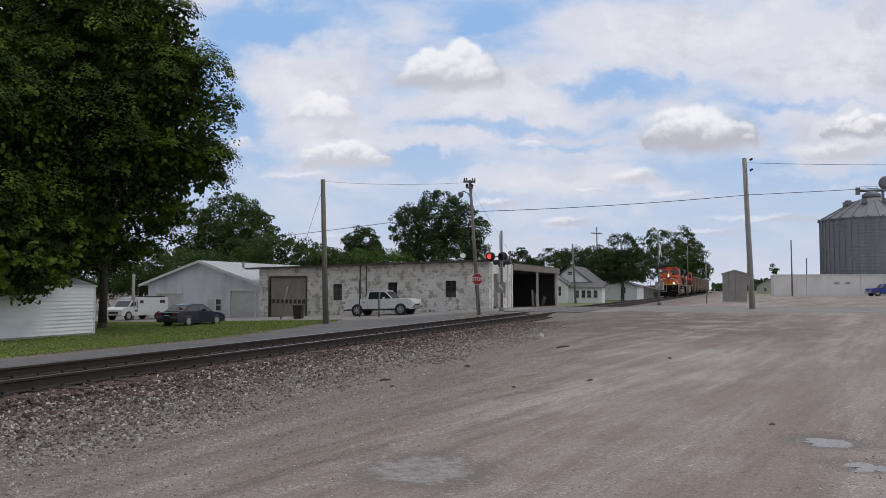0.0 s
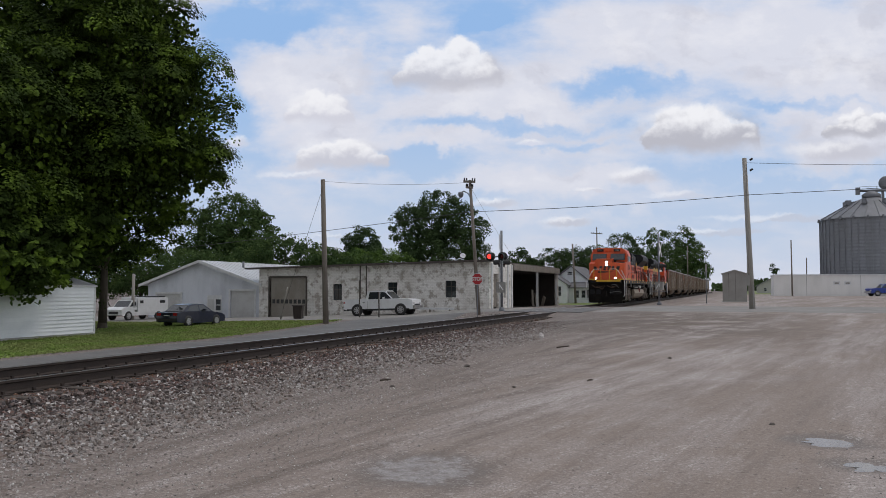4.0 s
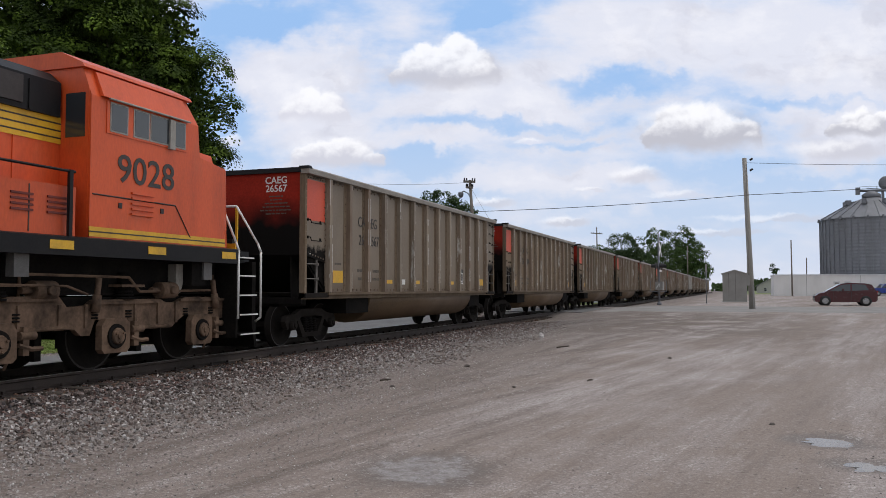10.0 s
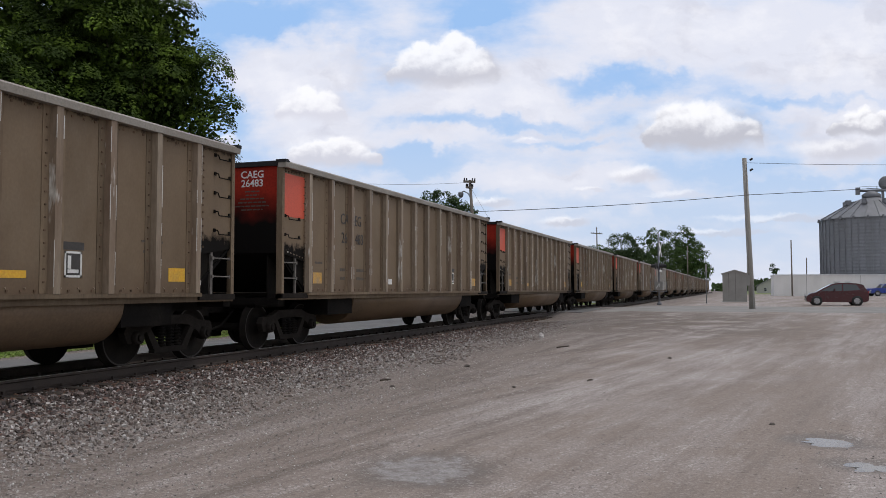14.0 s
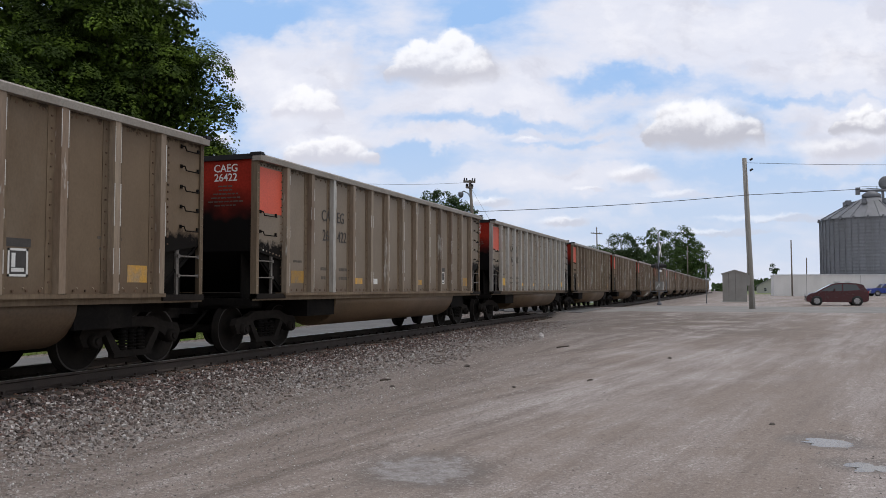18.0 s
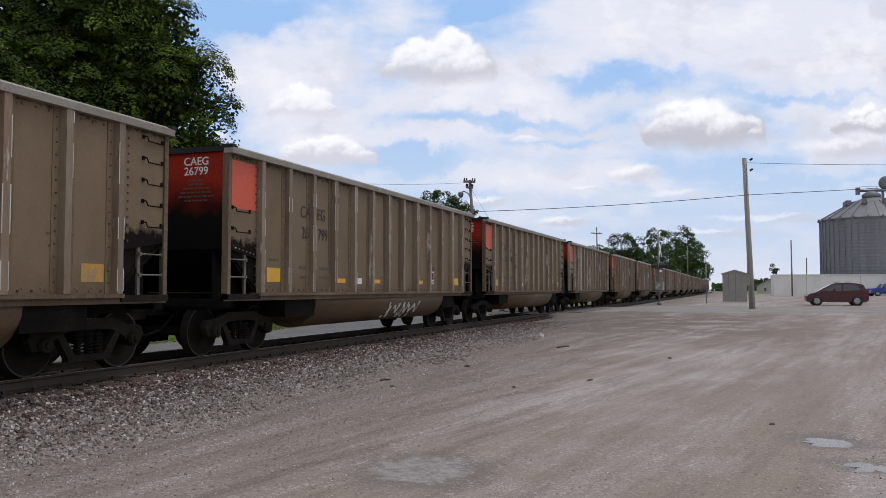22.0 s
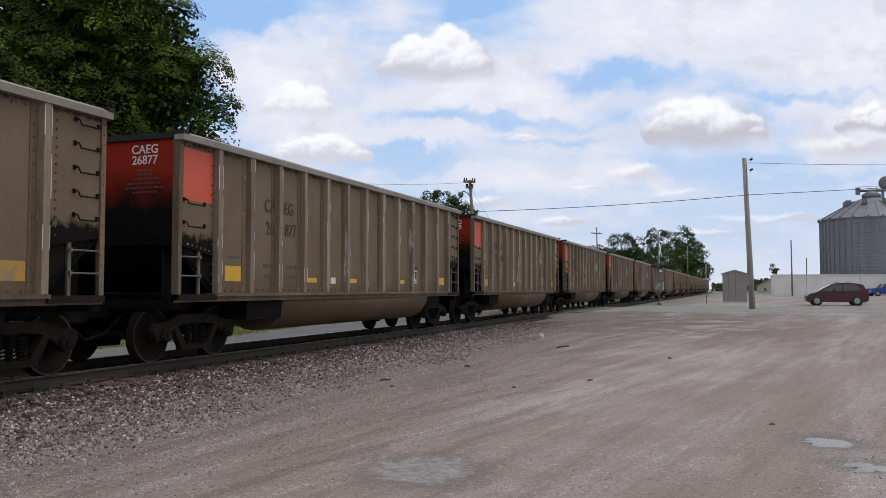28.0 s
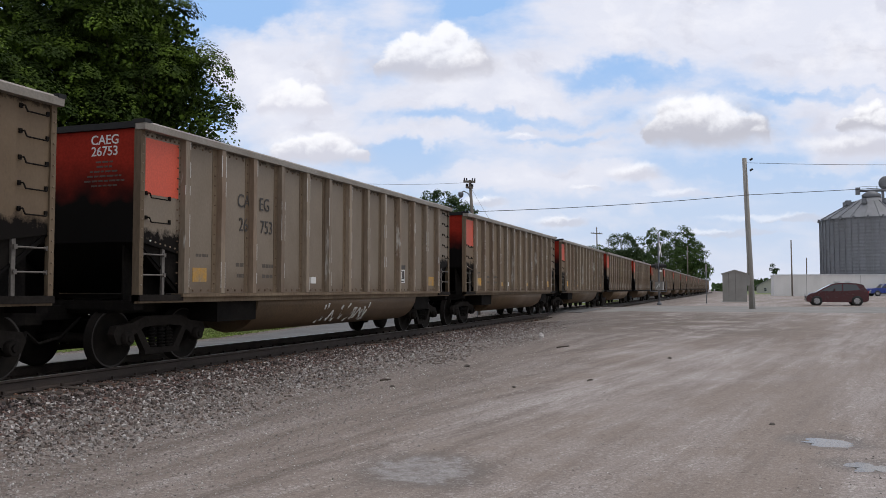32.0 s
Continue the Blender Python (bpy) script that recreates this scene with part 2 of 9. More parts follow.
    l.new(calc("ADD", calc("MULTIPLY", crumb.outputs["Distance"], calc("ADD", calc("MULTIPLY", rough_bits, 0.9), 0.2)), calc("ADD", calc("MULTIPLY", grain(p, 22, 4), 0.6), calc("MULTIPLY", streak, 1.2))), bp.inputs["Height"])
    l.new(bp.outputs[0], b.inputs["Normal"])
    return mat


def broken_stone(name, tints):
    """Stones that each take one of a few tints."""
    mat = bpy.data.materials.new(name)
    mat.use_nodes = True
    n, l, calc, blend, span, grain, cells = node_kit(mat)
    b, tc, geo = n["Principled BSDF"], n.new("ShaderNodeTexCoord"), n.new("ShaderNodeNewGeometry")
    ramp = n.new("ShaderNodeValToRGB")
    ramp.color_ramp.interpolation = "CONSTANT"
    while len(ramp.color_ramp.elements) < len(tints):
        ramp.color_ramp.elements.new(0.5)
    for e, (at, col) in zip(ramp.color_ramp.elements, tints):
        e.position, e.color = at, (*col, 1)
    l.new(geo.outputs["Random Per Island"], ramp.inputs[0])
    c = blend(0.45, ramp.outputs[0], span(grain(tc.outputs["Object"], 45, 4), 0.25, 0.75), "OVERLAY")
    l.new(c, b.inputs["Base Color"])
    b.inputs["Roughness"].default_value = 0.88
    return mat


PUDDLES = ((-2.62, 6.75, 0.50, 0.52), (0.86, 9.3, 0.34, 0.36), (1.08, 8.14, 0.30, 0.26))
M_gravel = lot_gravel()
STONES = ((0.0, (0.108, 0.081, 0.072)), (0.2, (0.054, 0.042, 0.037)), (0.42, (0.158, 0.118, 0.106)), (0.58, (0.14, 0.082, 0.067)), (0.72, (0.072, 0.061, 0.060)), (0.83, (0.28, 0.247, 0.236)), (0.93, (0.48, 0.452, 0.435)))
M_stone = broken_stone("ballast_stone", STONES)
M_chip = broken_stone("lot_chip", ((0.0, (0.21, 0.18, 0.163)), (0.25, (0.14, 0.116, 0.103)), (0.45, (0.27, 0.246, 0.232)), (0.7, (0.21, 0.166, 0.144)), (0.85, (0.42, 0.40, 0.385)), (0.96, (0.10, 0.087, 0.079))))
M_loose = broken_stone("loose_chip", ((0.0, (0.33, 0.298, 0.278)), (0.35, (0.25, 0.222, 0.204)), (0.7, (0.40, 0.372, 0.353)), (0.94, (0.56, 0.54, 0.52)), (0.985, (0.14, 0.12, 0.108))))


def level(x, y):
    """The lie of the land: a low bank for the track, the lot before it, lower street and yards behind."""
    d = x - TX
    cross = smooth(40, 46, y) * (1 - smooth(58, 68, y))
    lot = 0.40 * smooth(10, 58, y) - 0.04 * smooth(2, 9, x)*(1 - smooth(20, 40, y))
    back = -0.70 + 0.72 * smooth(30, 54, y) * smooth(-40, -13, x)
    if d > 0:
        z = 0.045 + (lot - 0.045) * smooth(1.5, 4.6, d)
        far = 0.30 - (0.30 - lot) * smooth(2, 6, d)
    else:
        z = 0.045 + (back - 0.045) * smooth(1.5, 3.6, -d)
        far = 0.30 - (0.30 - back) * smooth(2, 11, -d)
    z += (max(far - 0.025, z) - z) * cross
    if abs(d) > 1.7:
        ruts = 0.02 * noise.noise(Vector((x * 0.35, y * 0.22, 3))) + 0.008 * noise.noise(Vector((x * 1.7, y * 1.1, 7)))
        z += ruts * (1 if y < 60 else 0.3)
    for px, py, rx, ry in PUDDLES:
        e = ((x - px) / rx) ** 2 + ((y - py) / ry) ** 2
        z -= 0.035 * math.exp(-e * 0.8)
    return z


def axis_steps(stops):
    out = []
    for a, b, step in stops:
        k = a
        while k < b - 1e-6:
            out.append(k)
            k += step
    return out + [stops[-1][1]]


def sheet(xs, ys, lift=0.0):
    verts = [(x, y, level(x, y) + lift) for y in ys for x in xs]
    w = len(xs)
    faces = [(j * w + i, j * w + i + 1, (j + 1) * w + i + 1, (j + 1) * w + i) for j in range(len(ys) - 1) for i in range(w - 1)]
    return verts, faces


def draped(name, xs, ys, mat, lift, label, edge=0.0, category="road"):
    """A sheet laid over the land, with a ragged border."""
    verts, faces = sheet(xs, ys, lift)
    me = bpy.data.meshes.new(name)
    me.from_pydata(verts, [], faces)
    me.materials.append(mat)
    me.polygons.foreach_set("use_smooth", [True] * len(faces))
    w, h = len(xs), len(ys)
    if edge:
        for j in range(h):
            for i in range(w):
                v = me.vertices[j * w + i].co
                off = edge * noise.noise(Vector((v.x * 0.6, v.y * 0.6, 2.0))) + 0.5 * edge * noise.noise(Vector((v.x * 2.3, v.y * 2.3, 5.0)))
                if i in (0, w - 1):
                    v.x += off
                if j in (0, h - 1):
                    v.y += off
    if lift:
        for j in range(h):
            for i in range(w):
                if i in (0, w - 1) or j in (0, h - 1):
                    me.vertices[j * w + i].co.z -= lift + 0.03
    ob = new(name, me)
    return tagged(ob, label, category, kind="structure")


gx = axis_steps(((-3000, -300, 450), (-300, -60, 20), (-60, -16, 1.1), (-16, -13, 0.4), (-13, -6, 0.2), (-6, 3, 0.25), (3, 12, 0.8), (12, 60, 4), (60, 300, 24), (300, 3000, 450)))
gy = axis_steps(((-3000, -400, 520), (-400, -20, 38), (-20, 3, 1.5), (3, 14, 0.25), (14, 32, 0.5), (32, 82, 1.2), (82, 160, 4), (160, 500, 34), (500, 3200, 450)))
draped("ground", gx, gy, M_gravel, 0.0, "pale grey gravel lot with tyre marks and damp patches", category="ground")
# lawns and yards behind the track
draped("lawn", axis_steps(((-60, -22.4, 1.2),)), axis_steps(((-10, 44.9, 1.0),)), M_grass, 0.03, "rough green grass verge with bare patches", 0.4, "lawn")
draped("lawn", axis_steps(((-60, -30, 2), (-30, -13, 1.0))), axis_steps(((78, 130, 2.0),)), M_grass, 0.03, "green grass round the white house", 0.5, "lawn")
draped("lawn", axis_steps(((-60, -14, 3.0),)), axis_steps(((130, 330, 8.0),)), M_grass, 0.03, "distant green grass beyond the houses", 0.5, "lawn")
draped("lawn", axis_steps(((-5, 140, 6.0),)), axis_steps(((180, 420, 10.0),)), M_grass, 0.03, "distant green field beyond the lot", 0.5, "field")
draped("road", axis_steps(((-21.9, -14.6, 0.6),)), axis_steps(((-30, 45.3, 1.0),)), M_asphalt, 0.045, "narrow grey asphalt street beside the railway", 0.12)
draped("road", axis_steps(((-70, -12.2, 0.8),)), axis_steps(((45.3, 53.4, 0.9),)), M_road, 0.055, "pale worn street leading over the level crossing", 0.15)
draped("road", axis_steps(((-8.0, 60, 0.8),)), axis_steps(((45.5, 56.5, 0.9),)), M_road, 0.03, "pale worn street running on past the lot", 0.3)
draped("driveway", axis_steps(((-60, -34, 1.2),)), axis_steps(((45.0, 53.8, 0.8),)), M_road, 0.045, "pale gravel drive before the grey building", 0.2, "driveway")

# puddles in the hollows of the lot
def blot(px, py, rx, ry, z, seed, rough=0.3):
    bm = bmesh.new()
    ring = []
    for a in range(72):
        t = a * math.tau / 72
        r = 0.86 + rough * noise.noise(Vector((1.6 * math.cos(t) + seed, 1.6 * math.sin(t), 1))) + 0.5 * rough * noise.noise(Vector((5 * math.cos(t) + seed, 5 * math.sin(t), 4)))
        ring.append((px + rx * r * math.cos(t), py + ry * r * math.sin(t)))
    prism(bm, ring, z - 0.04, z, "z")
    return bm


for k, (px, py, rx, ry) in enumerate(PUDDLES):
    z = level(px, py) + 0.014
    if k:
        tagged(part("puddle", blot(px, py, rx * 0.95, ry * 0.9, z, 9 * k + 3, 0.55), M_clearwater), "shallow rain puddle reflecting the sky", "puddle", kind="structure")
# ---------- railway track ----------
SPAN = (-460.0, 255.0)
CURVE = 1500.0


def path(s):
    """Place and heading of the track s metres along it: straight past the lot, bending gently left far off."""
    if s <= SPAN[1]:
        return TX, s, 0.0
    a = (s - SPAN[1]) / CURVE
    return TX - CURVE * (1 - math.cos(a)), SPAN[1] + CURVE * math.sin(a), a


track = thing("railway_track", pose(TX, 0, 0), "single railway track of rusty rails on dark wooden ties", "railway track", kind="structure")
HEAD = ((-0.036, 0), (0.036, 0), (0.036, -0.03), (0.009, -0.045), (0.009, -0.145), (0.07, -0.165), (0.07, -0.178), (-0.07, -0.178), (-0.07, -0.165), (-0.009, -0.145), (-0.009, -0.045), (-0.036, -0.03))
for side in (0.753, -0.753):
    bm = bmesh.new()
    prism(bm, [(side + a, RAIL - 0.004 + b) for a, b in HEAD], -460, 340)
    rail = part("rail", bm, M_rust, track)
    bm = bmesh.new()
    box(bm, side - 0.03, side + 0.03, -460, 340, RAIL - 0.0035, RAIL)
    part("running_surface", bm, M_railtop, rail, "bright worn top of the rail")
    bm = bmesh.new()
    y = -6.0
    while y < 50:
        for o in (-0.1, 0.1):
            box(bm, side + o - 0.02, side + o + 0.02, y - 0.02, y + 0.02, RAIL - 0.175, RAIL - 0.13)
        box(bm, side - 0.18, side + 0.18, y - 0.09, y + 0.09, RAIL - 0.188, RAIL - 0.172)
        y += 0.52
    tagged(part("rail_spikes", bm, M_rust, rail, "spikes and tie plates"), kind="stuff")
tie_bm = bmesh.new()
box(tie_bm, -1.3, 1.3, -0.115, 0.115, 0.0, 0.125)
tie = part("tie", tie_bm, M_tie, track, "weathered dark wooden tie", bevel=0.015, at=pose(0, -6.0, -0.01))
k = 1
while -6.0 + 0.52 * k < 50:
    again(tie, pose(random.uniform(-0.05, 0.05), -6.0 + 0.52 * k, random.uniform(-0.025, -0.005), 0, 0, random.uniform(-1, 1)))
    k += 1
bm = bmesh.new()
y = -6.0 + 0.52 * k
while y < 330:
    box(bm, -1.3, 1.3, y - 0.115, y + 0.115, 0.0, 0.12)
    y += 0.52
tagged(part("far_ties", bm, M_tie, track), kind="stuff")


def stones(name, spots, label, mat):
    """Broken rock, each piece a rough little block of its own."""
    base = np.array([(-1, -1, -1), (1, -1, -1), (1, 1, -1), (-1, 1, -1), (-1, -1, 1), (1, -1, 1), (1, 1, 1), (-1, 1, 1)], float)
    quads = np.array([(3, 2, 1, 0), (4, 5, 6, 7), (0, 1, 5, 4), (1, 2, 6, 5), (2, 3, 7, 6), (3, 0, 4, 7)])
    rng = np.random.default_rng(4)
    n = len(spots)
    sp = np.array(spots)
    shape = base[None] * rng.uniform(0.55, 1.0, (n, 8, 3)) * np.array([1, 0.85, 0.65])
    q = rng.normal(size=(n, 4))
    q /= np.linalg.norm(q, axis=1, keepdims=True)
    w, x, y, z = q.T
    rot = np.stack([1 - 2 * (y * y + z * z), 2 * (x * y - z * w), 2 * (x * z + y * w), 2 * (x * y + z * w), 1 - 2 * (x * x + z * z), 2 * (y * z - x * w),
                    2 * (x * z - y * w), 2 * (y * z + x * w), 1 - 2 * (x * x + y * y)], 1).reshape(n, 3, 3)
    v = np.einsum("nij,nkj->nki", rot, shape) * sp[:, 3][:, None, None] + sp[:, None, :3]
    f = (quads[None] + 8 * np.arange(n)[:, None, None]).reshape(-1, 4)
    me = bpy.data.meshes.new(name)
    me.from_pydata(v.reshape(-1, 3).tolist(), [], f.tolist())
    me.materials.append(mat)
    return tagged(new(name, me), label, "gravel", kind="stuff")


M_rusty = broken_stone("rusty_stone", ((0.0, (0.15, 0.075, 0.045)), (0.4, (0.11, 0.065, 0.045)), (0.7, (0.19, 0.11, 0.075)), (0.85, (0.2, 0.17, 0.15))))
M_oily = material("oily_stone", (0.085, 0.072, 0.063), 0.8, dark=(0.05, 0.043, 0.038), scale=5, fine=40, bump=0.3, vary=0.4, island=True)
rng = random.Random(11)
spots, outer = [], []
while len(spots) + len(outer) < 31000:
    y = 3.5 + 32 * rng.random() ** 1.7
    d = rng.uniform(0.85, 5.6)
    if d > 2.1 and rng.random() < (d - 2.3) / 2.2 + 0.5 * noise.noise(Vector((d, y * 0.5, 4))):
        continue
    x = TX + d
    r = rng.uniform(0.017, 0.038) * (1.0 - 0.13 * max(0.0, d - 2.0))
    (outer if d > 2.7 + 0.5 * noise.noise(Vector((0, y, 3))) + rng.gauss(0, 0.55) else spots).append((x, y, level(x, y) + r * 0.25 + (0.03 if d < 1.6 else 0.0), r))
stones("ballast", spots, "grey broken stone ballast along the track", M_stone)
stones("ballast", outer, "grey stone thinning out towards the lot", M_chip)
spots = []
while len(spots) < 19000:
    y = 3.5 + 34 * rng.random() ** 1.5
    d = 2.2 + 5.0 * rng.random() ** 1.5
    if noise.noise(Vector((d * 0.9 - y * 0.2, y * 0.12, 8))) < 0.9 * (rng.random() - 0.5):
        continue
    x = TX + d
    r = rng.uniform(0.006, 0.018) * (1.15 - 0.12 * (d - 2.2))
    spots.append((x, y, level(x, y) + r * 0.2, r))
stones("ballast_chips", spots, "small stone chips strewn beside the ballast", M_loose)
spots = []
while len(spots) < 2600:
    y = 3.5 + 36 * rng.random() ** 1.5
    d = 0.86 + 0.55 * rng.random() ** 2.0
    r = rng.uniform(0.012, 0.034)
    spots.append((TX + d, y, level(TX + d, y) + 0.045, r))
stones("ballast", spots, "rust-stained stones and splinters along the rail", M_rusty)
spots = []
while len(spots) < 9000:
    y = 3.5 + 40 * rng.random() ** 1.5
    d = rng.uniform(-2.6, 0.8)
    x = TX + d
    if abs(abs(d) - 0.753) < 0.09:
        continue
    r = rng.uniform(0.018, 0.036)
    spots.append((x, y, level(x, y) + 0.02, r))
stones("ballast", spots, "dark oily stone ballast between the ties", M_oily)
spots = []
while len(spots) < 7000:
    y = 4.5 + 24 * rng.random() ** 1.6
    x = rng.uniform(-6.2, 5.0)
    if noise.noise(Vector((x * 0.9 - y * 0.17, y * 0.1, 21))) < 0.7 * rng.random() - 0.2:
        continue
    r = rng.uniform(0.004, 0.010) * (1.8 if rng.random() < 0.03 else 1)
    spots.append((x, y, level(x, y) - r * 0.15, r))
stones("loose_gravel", spots, "loose pale gravel scattered on the lot", M_loose)
# a few sticks and clods lie on the gravel
for x, y, long_, turn, tall in ((-8.35, 9.6, 0.55, 62, 0.012), (-7.6, 10.8, 0.30, 35, 0.012), (-2.35, 14.0, 0.26, 80, 0.014), (-4.2, 21.0, 0.7, 75, 0.02), (-5.6, 12.9, 0.22, 60, 0.018)):
    stick = thing("stick", pose(x, y, level(x, y) + tall * 0.6, 0, 0, turn), "weathered grey stick lying on the gravel", "stick", "sticks on the lot")
    bm = bmesh.new()
    bar(bm, ((-long_ / 2, 0, 0), (-long_ * 0.1, 0.02, tall * 0.6), (long_ * 0.2, -0.01, tall * 0.3), (long_ / 2, 0.02, 0)), tall, 6)
    part("wood", bm, M_tie, stick)
for x, y, r in ((-5.15, 12.1, 0.035), (-3.3, 12.6, 0.03), (-6.5, 9.3, 0.03), (-5.0, 15.5, 0.05), (-1.4, 18.6, 0.04), (0.35, 10.2, 0.03), (-6.3, 13.8, 0.03)):
    clod = thing("clod", pose(x, y, level(x, y)), "small dark clod of earth on the gravel", "clod", "clods on the lot")
    bm = bmesh.new()
    bmesh.ops.create_icosphere(bm, subdivisions=2, radius=r)
    for v in bm.verts:
        v.co = Vector((v.co.x * 1.4, v.co.y, v.co.z * 0.7)) * (0.8 + 0.6 * noise.noise(v.co * 40 + Vector((x, y, 0)))) + Vector((0, 0, r * 0.3))
    part("earth", bm, M_oily, clod)
# ---------- train paints ----------
M_orange = material("orange_paint", (0.66, 0.092, 0.018), 0.45, dark=(0.44, 0.066, 0.020), scale=1.3, amount=0.75, fine=30, bump=0.05, stretch=(1, 1, 0.35), tone=0.18,
                    third=(0.55, 0.115, 0.042), third_scale=0.9, third_at=(0.55, 0.75))
M_yellow = material("yellow_paint", (0.72, 0.42, 0.02), 0.45, dark=(0.42, 0.24, 0.03), scale=2.5, fine=30, bump=0.05, tone=0.15)
M_black = material("black_paint", (0.010, 0.010, 0.012), 0.5, spec=0.2, dark=(0.020, 0.019, 0.018), scale=1.6, fine=25, bump=0.06, tone=0.2)
M_soot = material("sooty_steel", (0.011, 0.010, 0.0095), 0.8, dark=(0.024, 0.021, 0.018), scale=2.2, fine=20, bump=0.25, spec=0.03)
M_grille = material("dark_red_grille", (0.16, 0.022, 0.014), 0.6, dark=(0.08, 0.016, 0.012), scale=4, fine=30)
M_silver = material("dusty_silver", (0.36, 0.345, 0.315), 0.6, 0.15, dark=(0.24, 0.215, 0.185), scale=1.2, stretch=(1, 1, 0.5), fine=25, bump=0.08)
M_cartruck = material("sooty_truck_frame", (0.025, 0.0215, 0.019), 0.85, dark=(0.014, 0.012, 0.011), scale=3, fine=20, bump=0.25, spec=0.06)
M_flange = material("rusty_flange", (0.13, 0.092, 0.060), 0.75, spec=0.25, dark=(0.21, 0.16, 0.108), scale=1.4, amount=0.8, stretch=(1, 1, 0.25), fine=22, bump=0.1, vary=0.2)
M_truck = material("dusty_truck_frame", (0.165, 0.108, 0.074), 0.85, dark=(0.045, 0.032, 0.024), scale=2.6, amount=0.9, fine=20, bump=0.25, spec=0.15)
M_greytruck = material("grey_truck_frame", (0.27, 0.238, 0.208), 0.85, dark=(0.075, 0.062, 0.052), scale=2.6, amount=0.9, fine=20, bump=0.25, spec=0.15)
M_white = material("white_paint", (0.72, 0.72, 0.70), 0.5, dark=(0.5, 0.49, 0.46), scale=5, bump=0.05)
M_decal = material("black_decal", (0.03, 0.022, 0.02), 0.5, scale=6, bump=0.0)
M_wheel = material("wheel_steel", (0.013, 0.0115, 0.0105), 0.8, 0.0, dark=(0.024, 0.020, 0.017), scale=5, bump=0.1, spec=0.06)
M_tread = material("wheel_rim", (0.042, 0.037, 0.034), 0.55, 0.5, scale=5, bump=0.05)
M_dust = material("tan_dusted_steel", (0.30, 0.25, 0.195), 0.65, 0.05, dark=(0.20, 0.165, 0.125), scale=1.2, stretch=(1, 1, 0.5), fine=25, bump=0.08)
M_slit = material("grey_slit", (0.13, 0.125, 0.12), 0.6, scale=5)
M_glass = glass("window_glass")
M_lamp = glow("headlamp", (1.0, 0.93, 0.78), 22.0)
M_tan = material("tan_car_side", (0.187, 0.133, 0.084), 0.6, 0.0, dark=(0.132, 0.092, 0.057), scale=0.8, amount=0.7, stretch=(1, 1, 0.6), fine=30, bump=0.04, tone=0.12,
                 third=(0.194, 0.149, 0.104), third_scale=0.5, third_at=(0.5, 0.75), vary=0.10)
M_post = material("car_post", (0.24, 0.186, 0.132), 0.55, 0.0, dark=(0.155, 0.098, 0.062), scale=1.6, amount=0.9, stretch=(1, 1, 0.2), fine=24, bump=0.1, vary=0.18,
                  third=(0.55, 0.52, 0.47), third_scale=2.2, third_at=(0.62, 0.68))
M_alum = material("bare_aluminium", (0.42, 0.40, 0.37), 0.45, 0.4, dark=(0.28, 0.235, 0.185), scale=2.5, stretch=(1, 1, 0.2), fine=24)
# pale metal that paints the glints of worn post edges
M_edgeglint = material("bare_metal_edge", (0.62, 0.6, 0.57), 0.4, 0.3, scale=6, bump=0.0)
M_chord = material("grey_top_chord", (0.29, 0.265, 0.232), 0.55, 0.15, dark=(0.19, 0.16, 0.13), scale=1.5, fine=24)
M_tub = material("brown_tub", (0.142, 0.094, 0.057), 0.6, spec=0.25, dark=(0.11, 0.077, 0.05), scale=0.8, amount=0.8, fine=22, bump=0.06, vary=0.12)
M_red = material("red_panel", (0.62, 0.085, 0.04), 0.5, dark=(0.5, 0.08, 0.045), scale=1.5, fine=30, bump=0.04)
M_amber = material("amber_patch", (0.50, 0.27, 0.04), 0.6, dark=(0.30, 0.22, 0.13), amount=1.0, scale=5, fine=30, bump=0.0, vary=0.3)
M_paletan = material("pale_tan_car_side", (0.225, 0.182, 0.138), 0.55, 0.0, dark=(0.18, 0.142, 0.104), scale=0.8, amount=0.7, stretch=(1, 1, 0.6), fine=30, bump=0.04, tone=0.12,
                     third=(0.25, 0.206, 0.16), third_scale=0.5, third_at=(0.5, 0.75), vary=0.05)
M_yellowpatch = material("yellow_patch", (0.72, 0.40, 0.02), 0.5, dark=(0.5, 0.30, 0.06), scale=5, fine=30, bump=0.0)
M_ladder = material("grey_ladder_steel", (0.16, 0.145, 0.13), 0.6, 0.2, dark=(0.06, 0.05, 0.045), scale=4, fine=30, bump=0.05)
M_faint = material("faded_stencil", (0.085, 0.068, 0.052), 0.6, scale=9, bump=0.0)
M_letter = material("dark_lettering", (0.05, 0.045, 0.042), 0.6, scale=9, bump=0.0)


